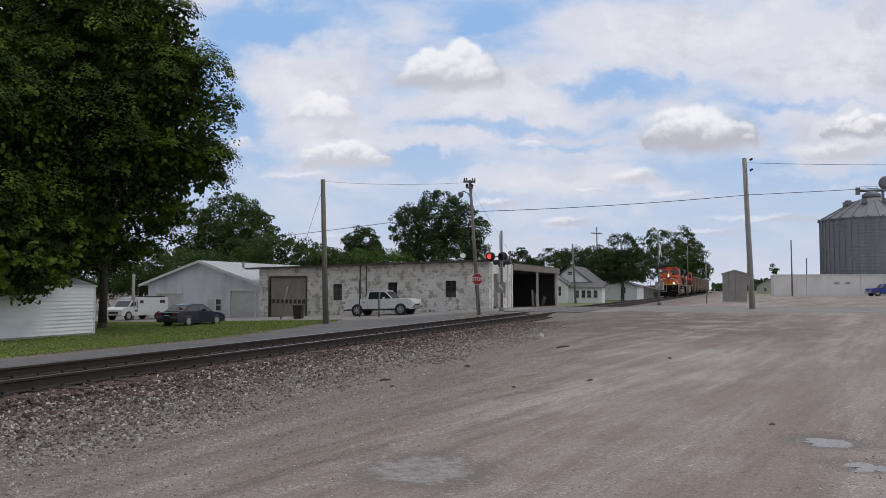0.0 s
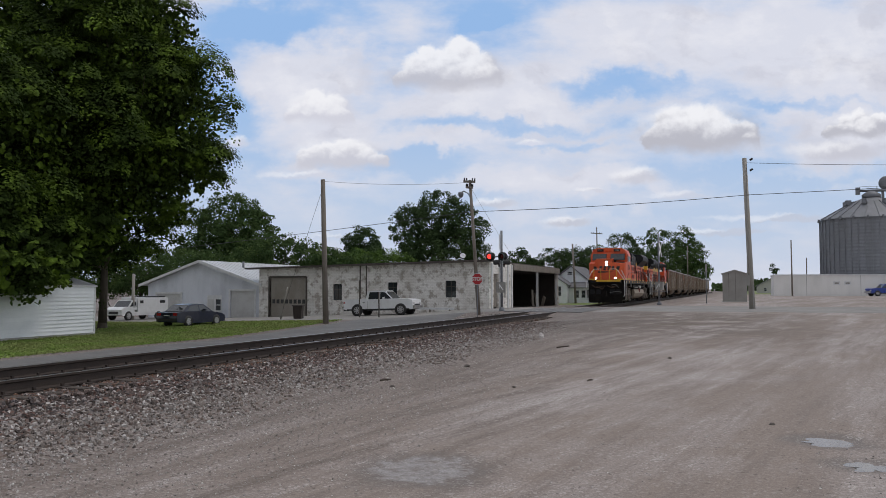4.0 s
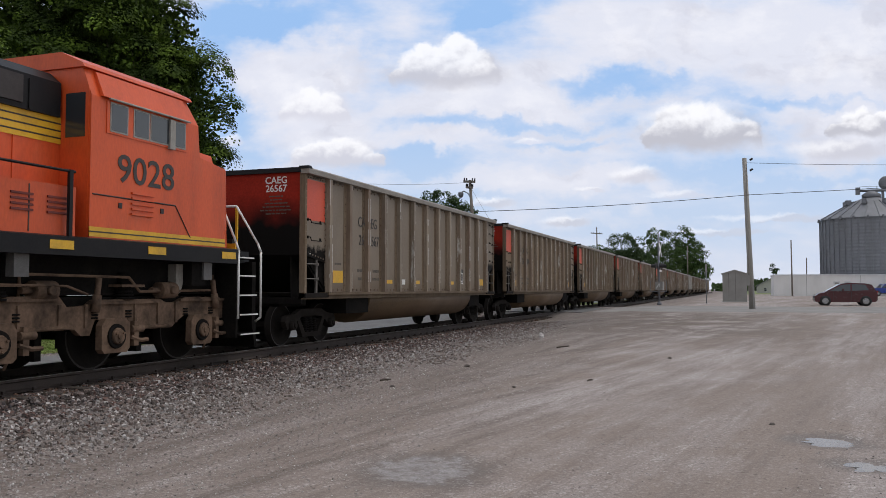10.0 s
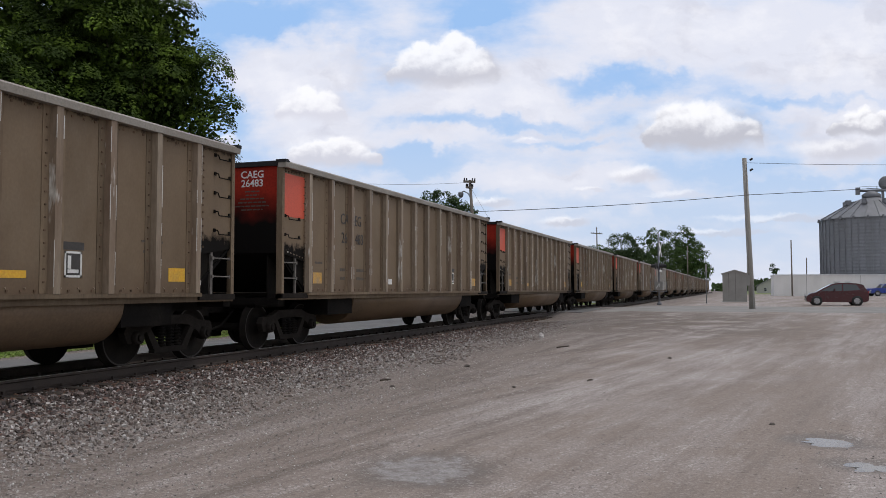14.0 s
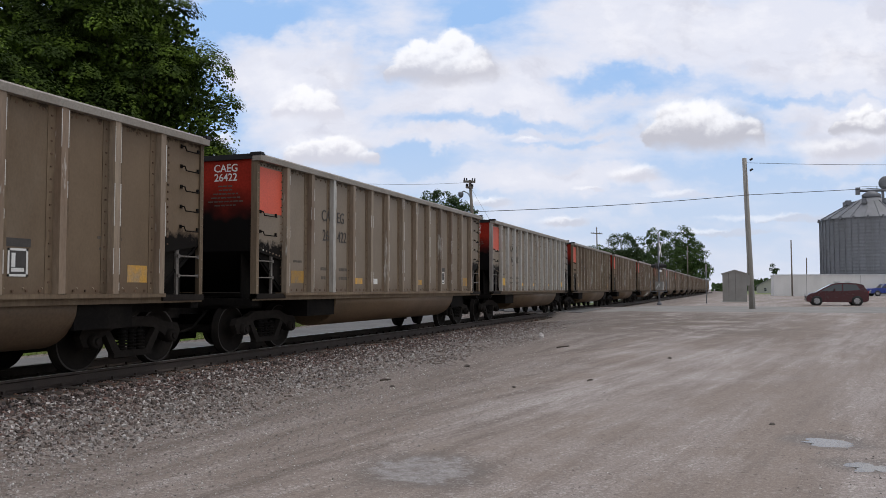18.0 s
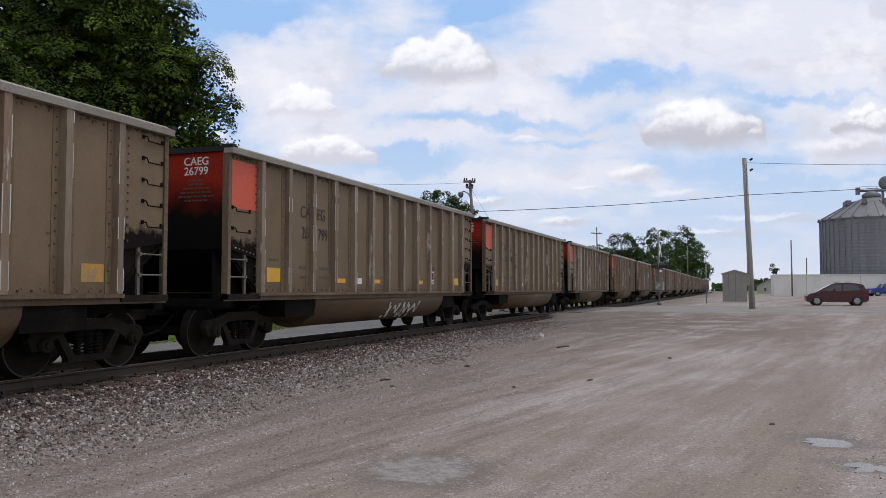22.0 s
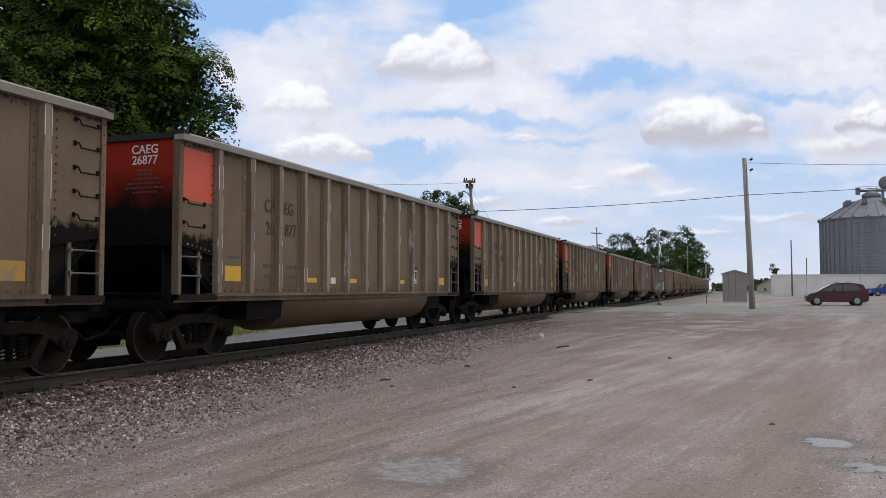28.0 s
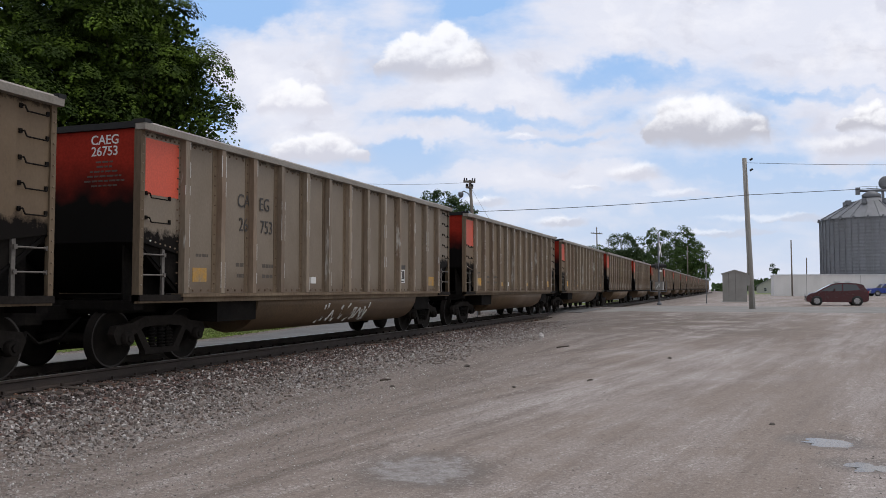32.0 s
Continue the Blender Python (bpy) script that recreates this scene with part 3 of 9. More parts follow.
def soot_end():
    """A red car end whose lower part is black with coal soot, with a ragged edge."""
    mat = material("sooty_red_end", (0.30, 0.027, 0.016), 0.7, dark=(0.21, 0.022, 0.014), scale=1.5, fine=22, bump=0.08, spec=0.05)
    n, l = mat.node_tree.nodes, mat.node_tree.links
    b = n["Principled BSDF"]
    old = b.inputs["Base Color"].links[0].from_socket
    tc, sep, add, nz, mr, mx = (n.new("ShaderNodeTexCoord"), n.new("ShaderNodeSeparateXYZ"), n.new("ShaderNodeMath"), n.new("ShaderNodeTexNoise"),
                                n.new("ShaderNodeMapRange"), n.new("ShaderNodeMixRGB"))
    l.new(tc.outputs["Object"], sep.inputs[0])
    l.new(tc.outputs["Object"], nz.inputs["Vector"])
    nz.inputs["Scale"].default_value = 1.6
    add.operation = "MULTIPLY_ADD"
    add.inputs[1].default_value = 0.9
    l.new(nz.outputs[0], add.inputs[0])
    l.new(sep.outputs[2], add.inputs[2])
    mr.inputs[1].default_value, mr.inputs[2].default_value = 3.0, 3.72
    l.new(add.outputs[0], mr.inputs[0])
    l.new(mr.outputs[0], mx.inputs[0])
    mx.inputs[1].default_value = (0.008, 0.0072, 0.007, 1)
    l.new(old, mx.inputs[2])
    l.new(mx.outputs[0], b.inputs["Base Color"])
    return mat


M_end = soot_end()


def soot_sides(mat):
    """Coal soot washed over the cut corners of a car side, and a ragged dark fringe under its top rail."""
    n, l, calc, blend, span, grain, cells = node_kit(mat)
    b, tc, sep = n["Principled BSDF"], n.new("ShaderNodeTexCoord"), n.new("ShaderNodeSeparateXYZ")
    l.new(tc.outputs["Object"], sep.inputs[0])
    y, z = sep.outputs[1], sep.outputs[2]
    old = b.inputs["Base Color"].links[0].from_socket
    drip, blur = grain(tc.outputs["Object"], 7, 5, 0.7), grain(tc.outputs["Object"], 1.6, 5)
    ends = calc("MAXIMUM", span(y, 1.06, 1.0), span(y, 13.40, 13.46))
    low = span(calc("ADD", z, calc("MULTIPLY", calc("SUBTRACT", drip, 0.5), -0.55)), 2.22, 2.08)
    fringe = span(calc("ADD", z, calc("MULTIPLY", calc("SUBTRACT", drip, 0.5), 0.45)), 3.64, 3.70, 0.0, 0.75)
    foot = calc("MULTIPLY", span(calc("ADD", z, calc("MULTIPLY", calc("SUBTRACT", blur, 0.5), 0.7)), 1.62, 1.2), 0.5)
    c = blend(foot, old, (0.10, 0.062, 0.038))
    soot = calc("MAXIMUM", calc("MULTIPLY", ends, low), fringe)
    c = blend(soot, c, (0.012, 0.0105, 0.0095))
    l.new(c, b.inputs["Base Color"])
    l.new(span(soot, 0, 1, 0.28, 0.03), b.inputs["Specular IOR Level"])


soot_sides(M_tan)
soot_sides(M_paletan)
# ---------- wheels and trucks ----------
SIDEWAYS = Matrix.Rotation(radians(90), 4, "Y")


def wheelset(parent, y, r, name="wheelset"):
    """Two flanged wheels on an axle, turning about its own middle."""
    bm = bmesh.new()
    for s in (1, -1):
        m = Matrix.Translation((s * 0.753, 0, 0)) @ SIDEWAYS @ (Matrix.Rotation(math.pi, 4, "X") if s < 0 else Matrix())
        lathe(bm, ((0.12, -0.09), (r * 0.35, -0.05), (r * 0.8, -0.055), (r * 0.86, -0.07), (r + 0.025, -0.07), (r + 0.02, -0.045), (r, -0.035), (r - 0.004, 0.066), (r * 0.86, 0.066),
                   (r * 0.80, 0.03), (r * 0.36, 0.045), (0.13, 0.10), (0.09, 0.12)), 28, m)
    tube(bm, (-1.12, 0, 0), (1.12, 0, 0), 0.08, n=12)
    ws = part(name, bm, M_wheel, parent, "dark steel wheels on one axle", at=pose(0, y, r))
    for s in (1, -1):
        bm = bmesh.new()
        m = Matrix.Translation((s * 0.753, 0, 0)) @ SIDEWAYS @ (Matrix.Rotation(math.pi, 4, "X") if s < 0 else Matrix())
        lathe(bm, ((r * 0.93, 0.0665), (r * 0.985, 0.0665), (r * 0.985, 0.0685), (r * 0.93, 0.0685)), 28, m, False, True)
        part("rim", bm, M_tread, ws, "worn steel rim")
    return ws


SPIN = []            # axle, its thing's key, radius, place along the thing, and which way round its truck stands


def car_truck(parent, y, key):
    tr = new("truck")
    tr.parent = parent
    tr.matrix_basis = pose(0, y, 0)
    for s in (1, -1):
        bm = bmesh.new()
        x = s * 1.02
        out = ((-1.16, 0.54), (-1.1, 0.66), (-0.75, 0.70), (-0.45, 0.80), (0.45, 0.80), (0.75, 0.70), (1.1, 0.66), (1.16, 0.54), (1.08, 0.38), (0.84, 0.36), (0.72, 0.5), (0.46, 0.62),
               (0.2, 0.64), (-0.2, 0.64), (-0.46, 0.62), (-0.72, 0.5), (-0.84, 0.36), (-1.08, 0.38))
        prism(bm, out, x - 0.06, x + 0.06, "x")
        for e in (1, -1):
            prism(bm, [(e * a, b) for a, b in ((0.66, 0.60), (0.54, 0.62), (0.28, 0.27), (0.42, 0.22))][::e], x - 0.055, x + 0.055, "x")
        box(bm, x - 0.06, x + 0.06, -0.43, 0.43, 0.18, 0.28)
        f = part("side_frame", bm, M_cartruck, tr, bevel=0.012)
        bm = bmesh.new()
        for q in (-0.2, 0.0, 0.2):
            for h in range(6):
                tube(bm, (x, q, 0.29 + h * 0.05), (x, q, 0.315 + h * 0.05), 0.085, 0.085, 10)
            tube(bm, (x, q, 0.27), (x, q, 0.60), 0.05, 0.05, 8)
        tagged(part("spring_nest", bm, M_soot, tr), kind="stuff")
        for q in (-0.889, 0.889):
            bm = bmesh.new()
            tube(bm, (x + s * 0.02, q, 0.457), (x + s * 0.15, q, 0.457), 0.12, 0.10, 12)
            tube(bm, (x + s * 0.15, q, 0.457), (x + s * 0.18, q, 0.457), 0.06, 0.05, 8)
            part("axle_box", bm, M_cartruck, tr)
    bm = bmesh.new()
    box(bm, -1.0, 1.0, -0.2, 0.2, 0.44, 0.72)
    part("bolster", bm, M_soot, tr, bevel=0.02)
    for q in (-0.889, 0.889):
        SPIN.append((wheelset(tr, q, 0.457), key, 0.457, y + q, 1))
    return tr


# ---------- coal gondolas ----------
LEN, POSTS = 14.5, [1.07 + 1.0235 * k for k in range(13)]
DRUM = [(-math.cos(radians(a)) * 0.72, 1.05 - math.sin(radians(a)) * 0.66) for a in range(0, 181, 15)]


def print_bars(bm, rows, left, top, step, tall, put, seed):
    """Small print too fine to read: broken bars, row under row. put(u, z, thickness) places a box."""
    rnd = random.Random(seed)
    for k, width in enumerate(rows):
        u, end = left - width / 2, left + width / 2
        while u < end - 0.01:
            run = min(end - u, rnd.uniform(0.05, 0.13))
            put(u, u + run, top - k * step - tall, top - k * step)
            u += run + 0.022


def coal_car(m, key, number, label, post_mat, marks, scrawl=0.0, bright=False, side=None):
    side = side or M_tan
    car = thing("coal_car", m, label, "rail car", "coal cars of the train")
    for s in (1, -1):
        # side sheet with its lower corners cut away over the end platforms
        bm = bmesh.new()
        prism(bm, ((0.06, 1.97), (1.02, 1.81), (1.02, 1.16), (13.42, 1.16), (13.42, 1.81), (14.44, 1.97), (14.44, 3.72), (0.06, 3.72)), s * 1.47, s * 1.50, "x")
        sheet_ = part("side_sheet", bm, side, car)
        bm = bmesh.new()
        for y in [0.28 + 0.12 * k for k in range(8)]:
            tube(bm, (s * 1.5, y, 1.99 - 0.16 * (y - 0.06) + 0.04), (s * 1.515, y, 1.99 - 0.16 * (y - 0.06) + 0.04), 0.018, 0.012, 6)
        for k in range(40):
            y = 1.3 + k * 0.305
            tube(bm, (s * 1.5, y, 1.25), (s * 1.514, y, 1.25), 0.016, 0.01, 6)
        tagged(part("rivets", bm, M_post, sheet_), kind="stuff")
        for y in POSTS:
            bm = bmesh.new()
            prism(bm, ((y - 0.085, 0), (y - 0.06, 0.1), (y + 0.06, 0.1), (y + 0.085, 0)), 1.16, 3.70, "z", Matrix(((0, s, 0, s * 1.5), (1, 0, 0, 0), (0, 0, 1, 0), (0, 0, 0, 1))))
            post = part("post", bm, M_alum if bright and y == POSTS[2] else post_mat, car)
            bm = bmesh.new()
            box(bm, s * 1.5, s * 1.508, max(1.03, y - 0.21), min(13.41, y + 0.19), 1.18, 3.70)
            part("flange", bm, M_alum if post_mat is M_alum else M_flange, post)
        bm = bmesh.new()
        for y in POSTS if s > 0 else ():
            for k in range(14):
                box(bm, 1.506, 1.52, y - 0.16, y - 0.132, 1.32 + 0.172 * k, 1.342 + 0.172 * k)
        if s > 0:
            tagged(part("bolts", bm, M_truck, car), kind="stuff")
            wear = random.Random(key * 7 + 1)
            # broken bright strips: glints on the worn post corners, laid on as colour
            bm = bmesh.new()
            for y in POSTS:
                z = 1.2 + wear.random() * 0.3
                while z < 3.6:
                    h = wear.uniform(0.08, 0.7)
                    for e in (0.058, -0.064):
                        if wear.random() < (0.72 if e > 0 else 0.4):
                            box(bm, 1.597, 1.602, y + e, y + e + wear.uniform(0.008, 0.016), z, min(3.68, z + h))
                    z += h + wear.uniform(0.03, 0.5)
            tagged(part("worn_edges", bm, M_edgeglint, car, "bright strips painted for glints along the worn post edges"), kind="stuff")
            if scrawl:
                bm = bmesh.new()
                pts, y = [], scrawl
                for k in range(26):
                    a = radians(wear.uniform(12, 30) if k % 2 else wear.uniform(42, 60))
                    y += wear.uniform(-0.06, 0.26)
                    pts.append((0.76 + 0.722 * math.cos(a), y, 1.05 - 0.662 * math.sin(a)))
                bar(bm, pts, 0.028, 4)
                tagged(part("scrawl", bm, M_white, car, "white unreadable scrawl"), kind="stuff")
        for y0, y1 in ((0.0, 0.09), (14.41, 14.5)):
            bm = bmesh.new()
            box(bm, s * 1.50, s * 1.53, y0, y1, 1.08, 3.72)
            box(bm, s * 1.40, s * 1.50, y0 if y0 == 0 else y1 - 0.03, y0 + 0.03 if y0 == 0 else y1, 1.08, 3.72)
            part("corner_post", bm, M_alum if post_mat is M_alum or (bright and key > 12) else M_flange, car)
            bm = bmesh.new()
            for k in range(17):
                tube(bm, (s * 1.53, y0 + 0.045, 1.3 + k * 0.145), (s * 1.545, y0 + 0.045, 1.3 + k * 0.145), 0.014, 0.01, 6)
            tagged(part("bolts", bm, M_post, car), kind="stuff")
        bm = bmesh.new()
        prism(bm, [(s * a, b) for a, b in ((1.44, 3.70), (1.62, 3.70), (1.63, 3.80), (1.60, 3.83), (1.44, 3.83))], -0.03, 14.53)
        part("top_chord", bm, M_chord, car, "grey top rail")
        bm = bmesh.new()
        box(bm, s * 1.36, s * 1.60, 0.99, 13.46, 1.11, 1.17)
        box(bm, s * 1.40, s * 1.52, 0.0, 14.5, 1.02, 1.11)
        part("side_sill", bm, M_flange, car)
        for y0, y1 in ((0.0, 1.05), (13.45, 14.5)):
            bm = bmesh.new()
            box(bm, s * 1.38, s * 1.56, y0, y1, 1.05, 1.15)
            part("end_step", bm, M_cartruck, car)
        # grab irons and the ladder at the ends
        for ya, yb, zs in ((0.16, 0.72, (2.68, 2.30)), (13.92, 14.36, (3.55, 3.22, 2.88, 2.55, 2.22))):
            for z in zs:
                bm = bmesh.new()
                bar(bm, ((s * 1.5, ya, z + 0.05), (s * 1.57, ya + 0.01, z + 0.05), (s * 1.57, ya + 0.05, z - 0.02), (s * 1.57, yb - 0.05, z - 0.02), (s * 1.5, yb, z + 0.02)), 0.011)
                for yy, zz in ((ya, z + 0.05), (yb, z + 0.02)):
                    box(bm, s * 1.5, s * 1.525, yy - 0.022, yy + 0.022, zz - 0.03, zz + 0.03)
                part("grab_iron", bm, M_soot, car)
        for yp, ya, yb in ((0.62, 0.06, 0.66), (13.88, 13.86, 14.44)):
            bm = bmesh.new()
            box(bm, s * 1.45, s * 1.49, yp - 0.03, yp + 0.03, 1.12, 1.98)
            for z in (1.46, 1.78):
                tube(bm, (s * 1.5, ya, z), (s * 1.5, yb, z), 0.014, n=6)
                for yy in (ya + 0.03, yb - 0.03):
                    box(bm, s * 1.47, s * 1.515, yy - 0.025, yy + 0.025, z - 0.03, z + 0.03)
            part("ladder", bm, M_ladder, car)
        bm = bmesh.new()
        prism(bm, [(s * 0.76 + a, b) for a, b in DRUM], 3.45, 11.72, "y", None, True)
        part("belly_tub", bm, M_tub, car, "brown rounded belly tub")
        # markings
        face = Matrix(((0, 0, s, s * 1.503), (s, 0, 0, 0), (0, 1, 0, 0), (0, 0, 0, 1)))
        front = 0.62 if s > 0 else LEN - 0.62
        if s > 0:
            bm = bmesh.new()
            box(bm, 1.50, 1.504, 0.14, 0.95, 2.72, 3.60)
            part("red_panel", bm, M_red, car, "square red marking panel")
            for y0, y1, z0, z1 in marks:
                bm = bmesh.new()
                box(bm, 1.50, 1.504, y0, y1, z0, z1)
                part("patch", bm, M_yellowpatch if key % 3 == 2 else M_amber, car, "yellow reflective patch" if key % 3 == 2 else "faded amber reflective patch")
            for y0, y1, z0, z1 in ((10.50, 10.82, 1.40, 1.76), (5.46, 5.70, 1.36, 1.5)):
                bm = bmesh.new()
                t = 0.03 if y1 - y0 > 0.3 else 0.07
                box(bm, 1.50, 1.5035, y0, y1, z0, z1)
                pl = part("stencil_box", bm, M_letter if t < 0.05 else M_white, car, "stencilled data box")
                if t < 0.05:
                    bm = bmesh.new()
                    for b in ((y0, y1, z0, z0 + t), (y0, y1, z1 - t, z1), (y0, y0 + t, z0, z1), (y1 - t, y1, z0, z1), (y0 + 0.06, y0 + 0.12, z0 + 0.12, z1 - 0.06), (y0 + 0.06, y1 - 0.06, z0 + 0.06, z0 + 0.11)):
                        box(bm, 1.5035, 1.506, *b)
                    tagged(part("stencil_frame", bm, M_white, pl), kind="stuff")
                    bm = bmesh.new()
                    prism(bm, ((y0 - 0.04, z1 + 0.02), (y1 + 0.04, z1 + 0.02), (y1 + 0.04, z1 + 0.13), (y0 - 0.04, z1 + 0.13)), 1.50, 1.5035, "x")
                    part("stencil_plate", bm, M_letter, car)
        if s > 0:
            bm = bmesh.new()
            put = lambda u0, u1, z0, z1: box(bm, 1.50, 1.5032, u0, u1, z0, z1)
            print_bars(bm, (0.62, 0.55), 2.95, 1.72, 0.20, 0.07, put, key)
            print_bars(bm, (0.5, 0.5), 3.78, 1.72, 0.20, 0.07, put, key + 50)
            print_bars(bm, (0.34,), 1.62, 1.84, 0.1, 0.05, put, key + 90)
            print_bars(bm, (0.5, 0.42), 12.3, 2.0, 0.16, 0.04, put, key + 70)
            tagged(part("small_print", bm, M_faint, car, "faded bars of small print"), kind="stuff")
            bm = bmesh.new()
            for p0, z0 in ((1.98, 1.44), (1.98, 1.60)):
                box(bm, 1.50, 1.5035, p0, p0 + 0.11, z0, z0 + 0.12)
            part("data_plate", bm, M_letter, car, "small dark data plates")
            bm = bmesh.new()
            for k in range(13):
                for y_ in (POSTS[k] + 0.3, POSTS[k] + 0.52, POSTS[k] + 0.74):
                    if y_ < 13.3:
                        for z_ in (1.215, 3.63):
                            box(bm, 1.50, 1.512, y_ - 0.016, y_ + 0.016, z_ - 0.016, z_ + 0.016)
            for k in range(9):
                box(bm, 1.50, 1.512, 0.16 + 0.11 * k, 0.19 + 0.11 * k, 3.625, 3.655)
            for k in range(14):
                box(bm, 1.50, 1.512, 0.975, 1.0, 1.95 + 0.12 * k, 1.98 + 0.12 * k)
                box(bm, 1.50, 1.512, 13.58, 13.61, 1.95 + 0.12 * k, 1.98 + 0.12 * k)
            tagged(part("rivets", bm, M_truck, car), kind="stuff")
        if number and s > 0:
            for text, y, z in (("CA", 2.86, 2.86), ("EG", 3.58, 2.86), (number[:2], 2.86, 2.42), (number[2:], 3.66, 2.42)):
                words("lettering", text, 0.36, M_letter, car, face @ pose(y, z, 0.008), "dark stencilled lettering", stretch=0.85)
    # ends, sloping away below the platforms
    for e, y0 in ((1, 0.0), (-1, 14.5)):
        bm = bmesh.new()
        prism(bm, [(y0 + e * a, b) for a, b in ((0.04, 3.74), (0.07, 3.74), (0.07, 1.99), (1.15, 1.20), (1.12, 1.17), (0.04, 1.97))], -1.47, 1.47, "x")
        end = part("end_sheet", bm, M_end, car, "red end blackened with coal soot")
        bm = bmesh.new()
        box(bm, -1.62, 1.62, y0 - 0.02 * e, y0 + 0.14 * e, 3.74, 3.84)
        box(bm, 1.40, 1.635, y0 - 0.05 * e, y0 + 0.08 * e, 3.80, 3.86)
        part("end_chord", bm, M_black, car)
        if e > 0 and number:
            turn = Matrix(((1, 0, 0, 0), (0, 0, 1, y0 + 0.038), (0, 1, 0, 0), (0, 0, 0, 1)))
            words("lettering", "CAEG", 0.21, M_white, end, turn @ pose(0.80, 3.58, 0), "white stencilled lettering", bold=0.002)
            words("lettering", number, 0.21, M_white, end, turn @ pose(0.80, 3.40, 0), "white stencilled lettering", bold=0.002)
            bm = bmesh.new()
            print_bars(bm, (0.34, 0.30, 0.56, 0.66, 0.78, 0.5), 0.80, 3.25, 0.075, 0.026, lambda u0, u1, z0, z1: box(bm, u0, u1, y0 + 0.034, y0 + 0.04, z0, z1), key)
            part("small_print", bm, M_faint, end, "white bars of small print")
        bm = bmesh.new()
        box(bm, -0.9, 0.9, y0 + 0.05 * e, y0 + 1.2 * e, 0.86, 1.06)
        box(bm, -1.45, 1.45, y0 + 0.0 * e, y0 + 0.2 * e, 0.92, 1.06)
        part("platform", bm, M_soot, car)
        # black plates added to stand for the shade in the open corners
        for s in (1, -1):
            bm = bmesh.new()
            prism(bm, [(y0 + e * a, b) for a, b in ((0.10, 1.93), (1.13, 1.17), (1.13, 1.06), (0.10, 1.06))], s * 1.12, s * 1.15, "x")
            part("end_web", bm, M_soot, car)
            bm = bmesh.new()
            prism(bm, [(y0 + e * a, b) for a, b in ((0.08, 1.99), (1.06, 1.84), (1.06, 1.18), (1.0, 1.18), (0.08, 1.90))], s * 1.42, s * 1.44, "x")
            part("end_web", bm, M_soot, car)
        bm = bmesh.new()
        box(bm, -0.11, 0.11, y0 - 0.70 * e, y0 + 0.3 * e, 0.76, 0.98)
        box(bm, -0.16, 0.18, y0 - 0.84 * e, y0 - 0.52 * e, 0.70, 1.02)
        part("coupler", bm, M_soot, car, bevel=0.02)
        bm = bmesh.new()
        bar(bm, ((0.35, y0 + 0.1 * e, 0.8), (0.32, y0 - 0.3 * e, 0.5), (0.3, y0 - 0.7 * e, 0.42), (0.2, y0 - 0.84 * e, 0.6)), 0.025)
        part("air_hose", bm, M_soot, car)
    bm = bmesh.new()
    prism(bm, ((-1.46, 1.16), (1.46, 1.16), (1.46, 1.08), (-1.46, 1.08)), 1.0, 13.5)
    box(bm, -0.3, 0.3, 0.6, 13.9, 0.82, 1.08)
    for y0, y1 in ((2.2, 3.45), (11.72, 12.9)):
        box(bm, -1.42, 1.42, y0, y1, 0.66, 1.09)
    part("underframe", bm, M_soot, car)
    car_truck(car, 1.15, key)
    car_truck(car, 13.35, key)
    return car


def far_car(m, label):
    """A car of the train's rear, which stays far off: plainer parts."""
    car = thing("coal_car", m, label, "rail car", "coal cars of the train")
    bm = bmesh.new()
    for s in (1, -1):
        prism(bm, ((0.06, 1.97), (1.02, 1.81), (1.02, 1.16), (13.42, 1.16), (13.42, 1.81), (14.44, 1.97), (14.44, 3.72), (0.06, 3.72)), s * 1.47, s * 1.50, "x")
    part("side_sheet", bm, M_tan, car)
    bm = bmesh.new()
    box(bm, 1.5, 1.6, -0.07, 0.07, 1.16, 3.7)
    post = part("post", bm, M_post, car, at=pose(0, POSTS[0], 0))
    for y in POSTS[1:]:
        again(post, pose(0, y, 0))
    for y in POSTS:
        again(post, pose(-3.1, y, 0))
    bm = bmesh.new()
    for s in (1, -1):
        box(bm, s * 1.44, s * 1.62, -0.03, 14.53, 3.70, 3.83)
    box(bm, -1.44, 1.44, -0.02, 0.12, 3.74, 3.84)
    box(bm, -1.44, 1.44, 14.38, 14.52, 3.74, 3.84)
    part("top_chord", bm, M_chord, car, "grey top rail")
    for e, y0 in ((1, 0.0), (-1, 14.5)):
        bm = bmesh.new()
        prism(bm, [(y0 + e * a, b) for a, b in ((0.04, 3.74), (0.07, 3.74), (0.07, 1.99), (1.15, 1.20), (1.12, 1.17), (0.04, 1.97))], -1.47, 1.47, "x")
        part("end_sheet", bm, M_end, car, "red end blackened with coal soot")
    bm = bmesh.new()
    box(bm, 1.50, 1.504, 0.14, 0.95, 2.72, 3.60)
    part("red_panel", bm, M_red, car, "square red marking panel")
    for s in (1, -1):
        bm = bmesh.new()
        prism(bm, [(s * 0.76 + a, b) for a, b in DRUM[::2]], 3.45, 11.95, "y", None, True)
        part("belly_tub", bm, M_tub, car, "brown rounded belly tub")
    bm = bmesh.new()
    box(bm, -1.5, 1.5, 0.0, 14.5, 1.04, 1.15)
    box(bm, -0.15, 0.15, -0.84, 15.34, 0.72, 1.0)
    part("underframe", bm, M_soot, car)
    for y in (1.15, 13.35):
        for s in (1, -1):
            bm = bmesh.new()
            prism(bm, ((y - 1.1, 0.62), (y + 1.1, 0.62), (y + 0.5, 0.22), (y - 0.5, 0.22)), s * 0.96, s * 1.08, "x")
            for q in (-0.889, 0.889):
                tube(bm, (s * 0.7, y + q, 0.457), (s * 0.83, y + q, 0.457), 0.457, n=14)
            part("truck_side", bm, M_cartruck, car)
    return car
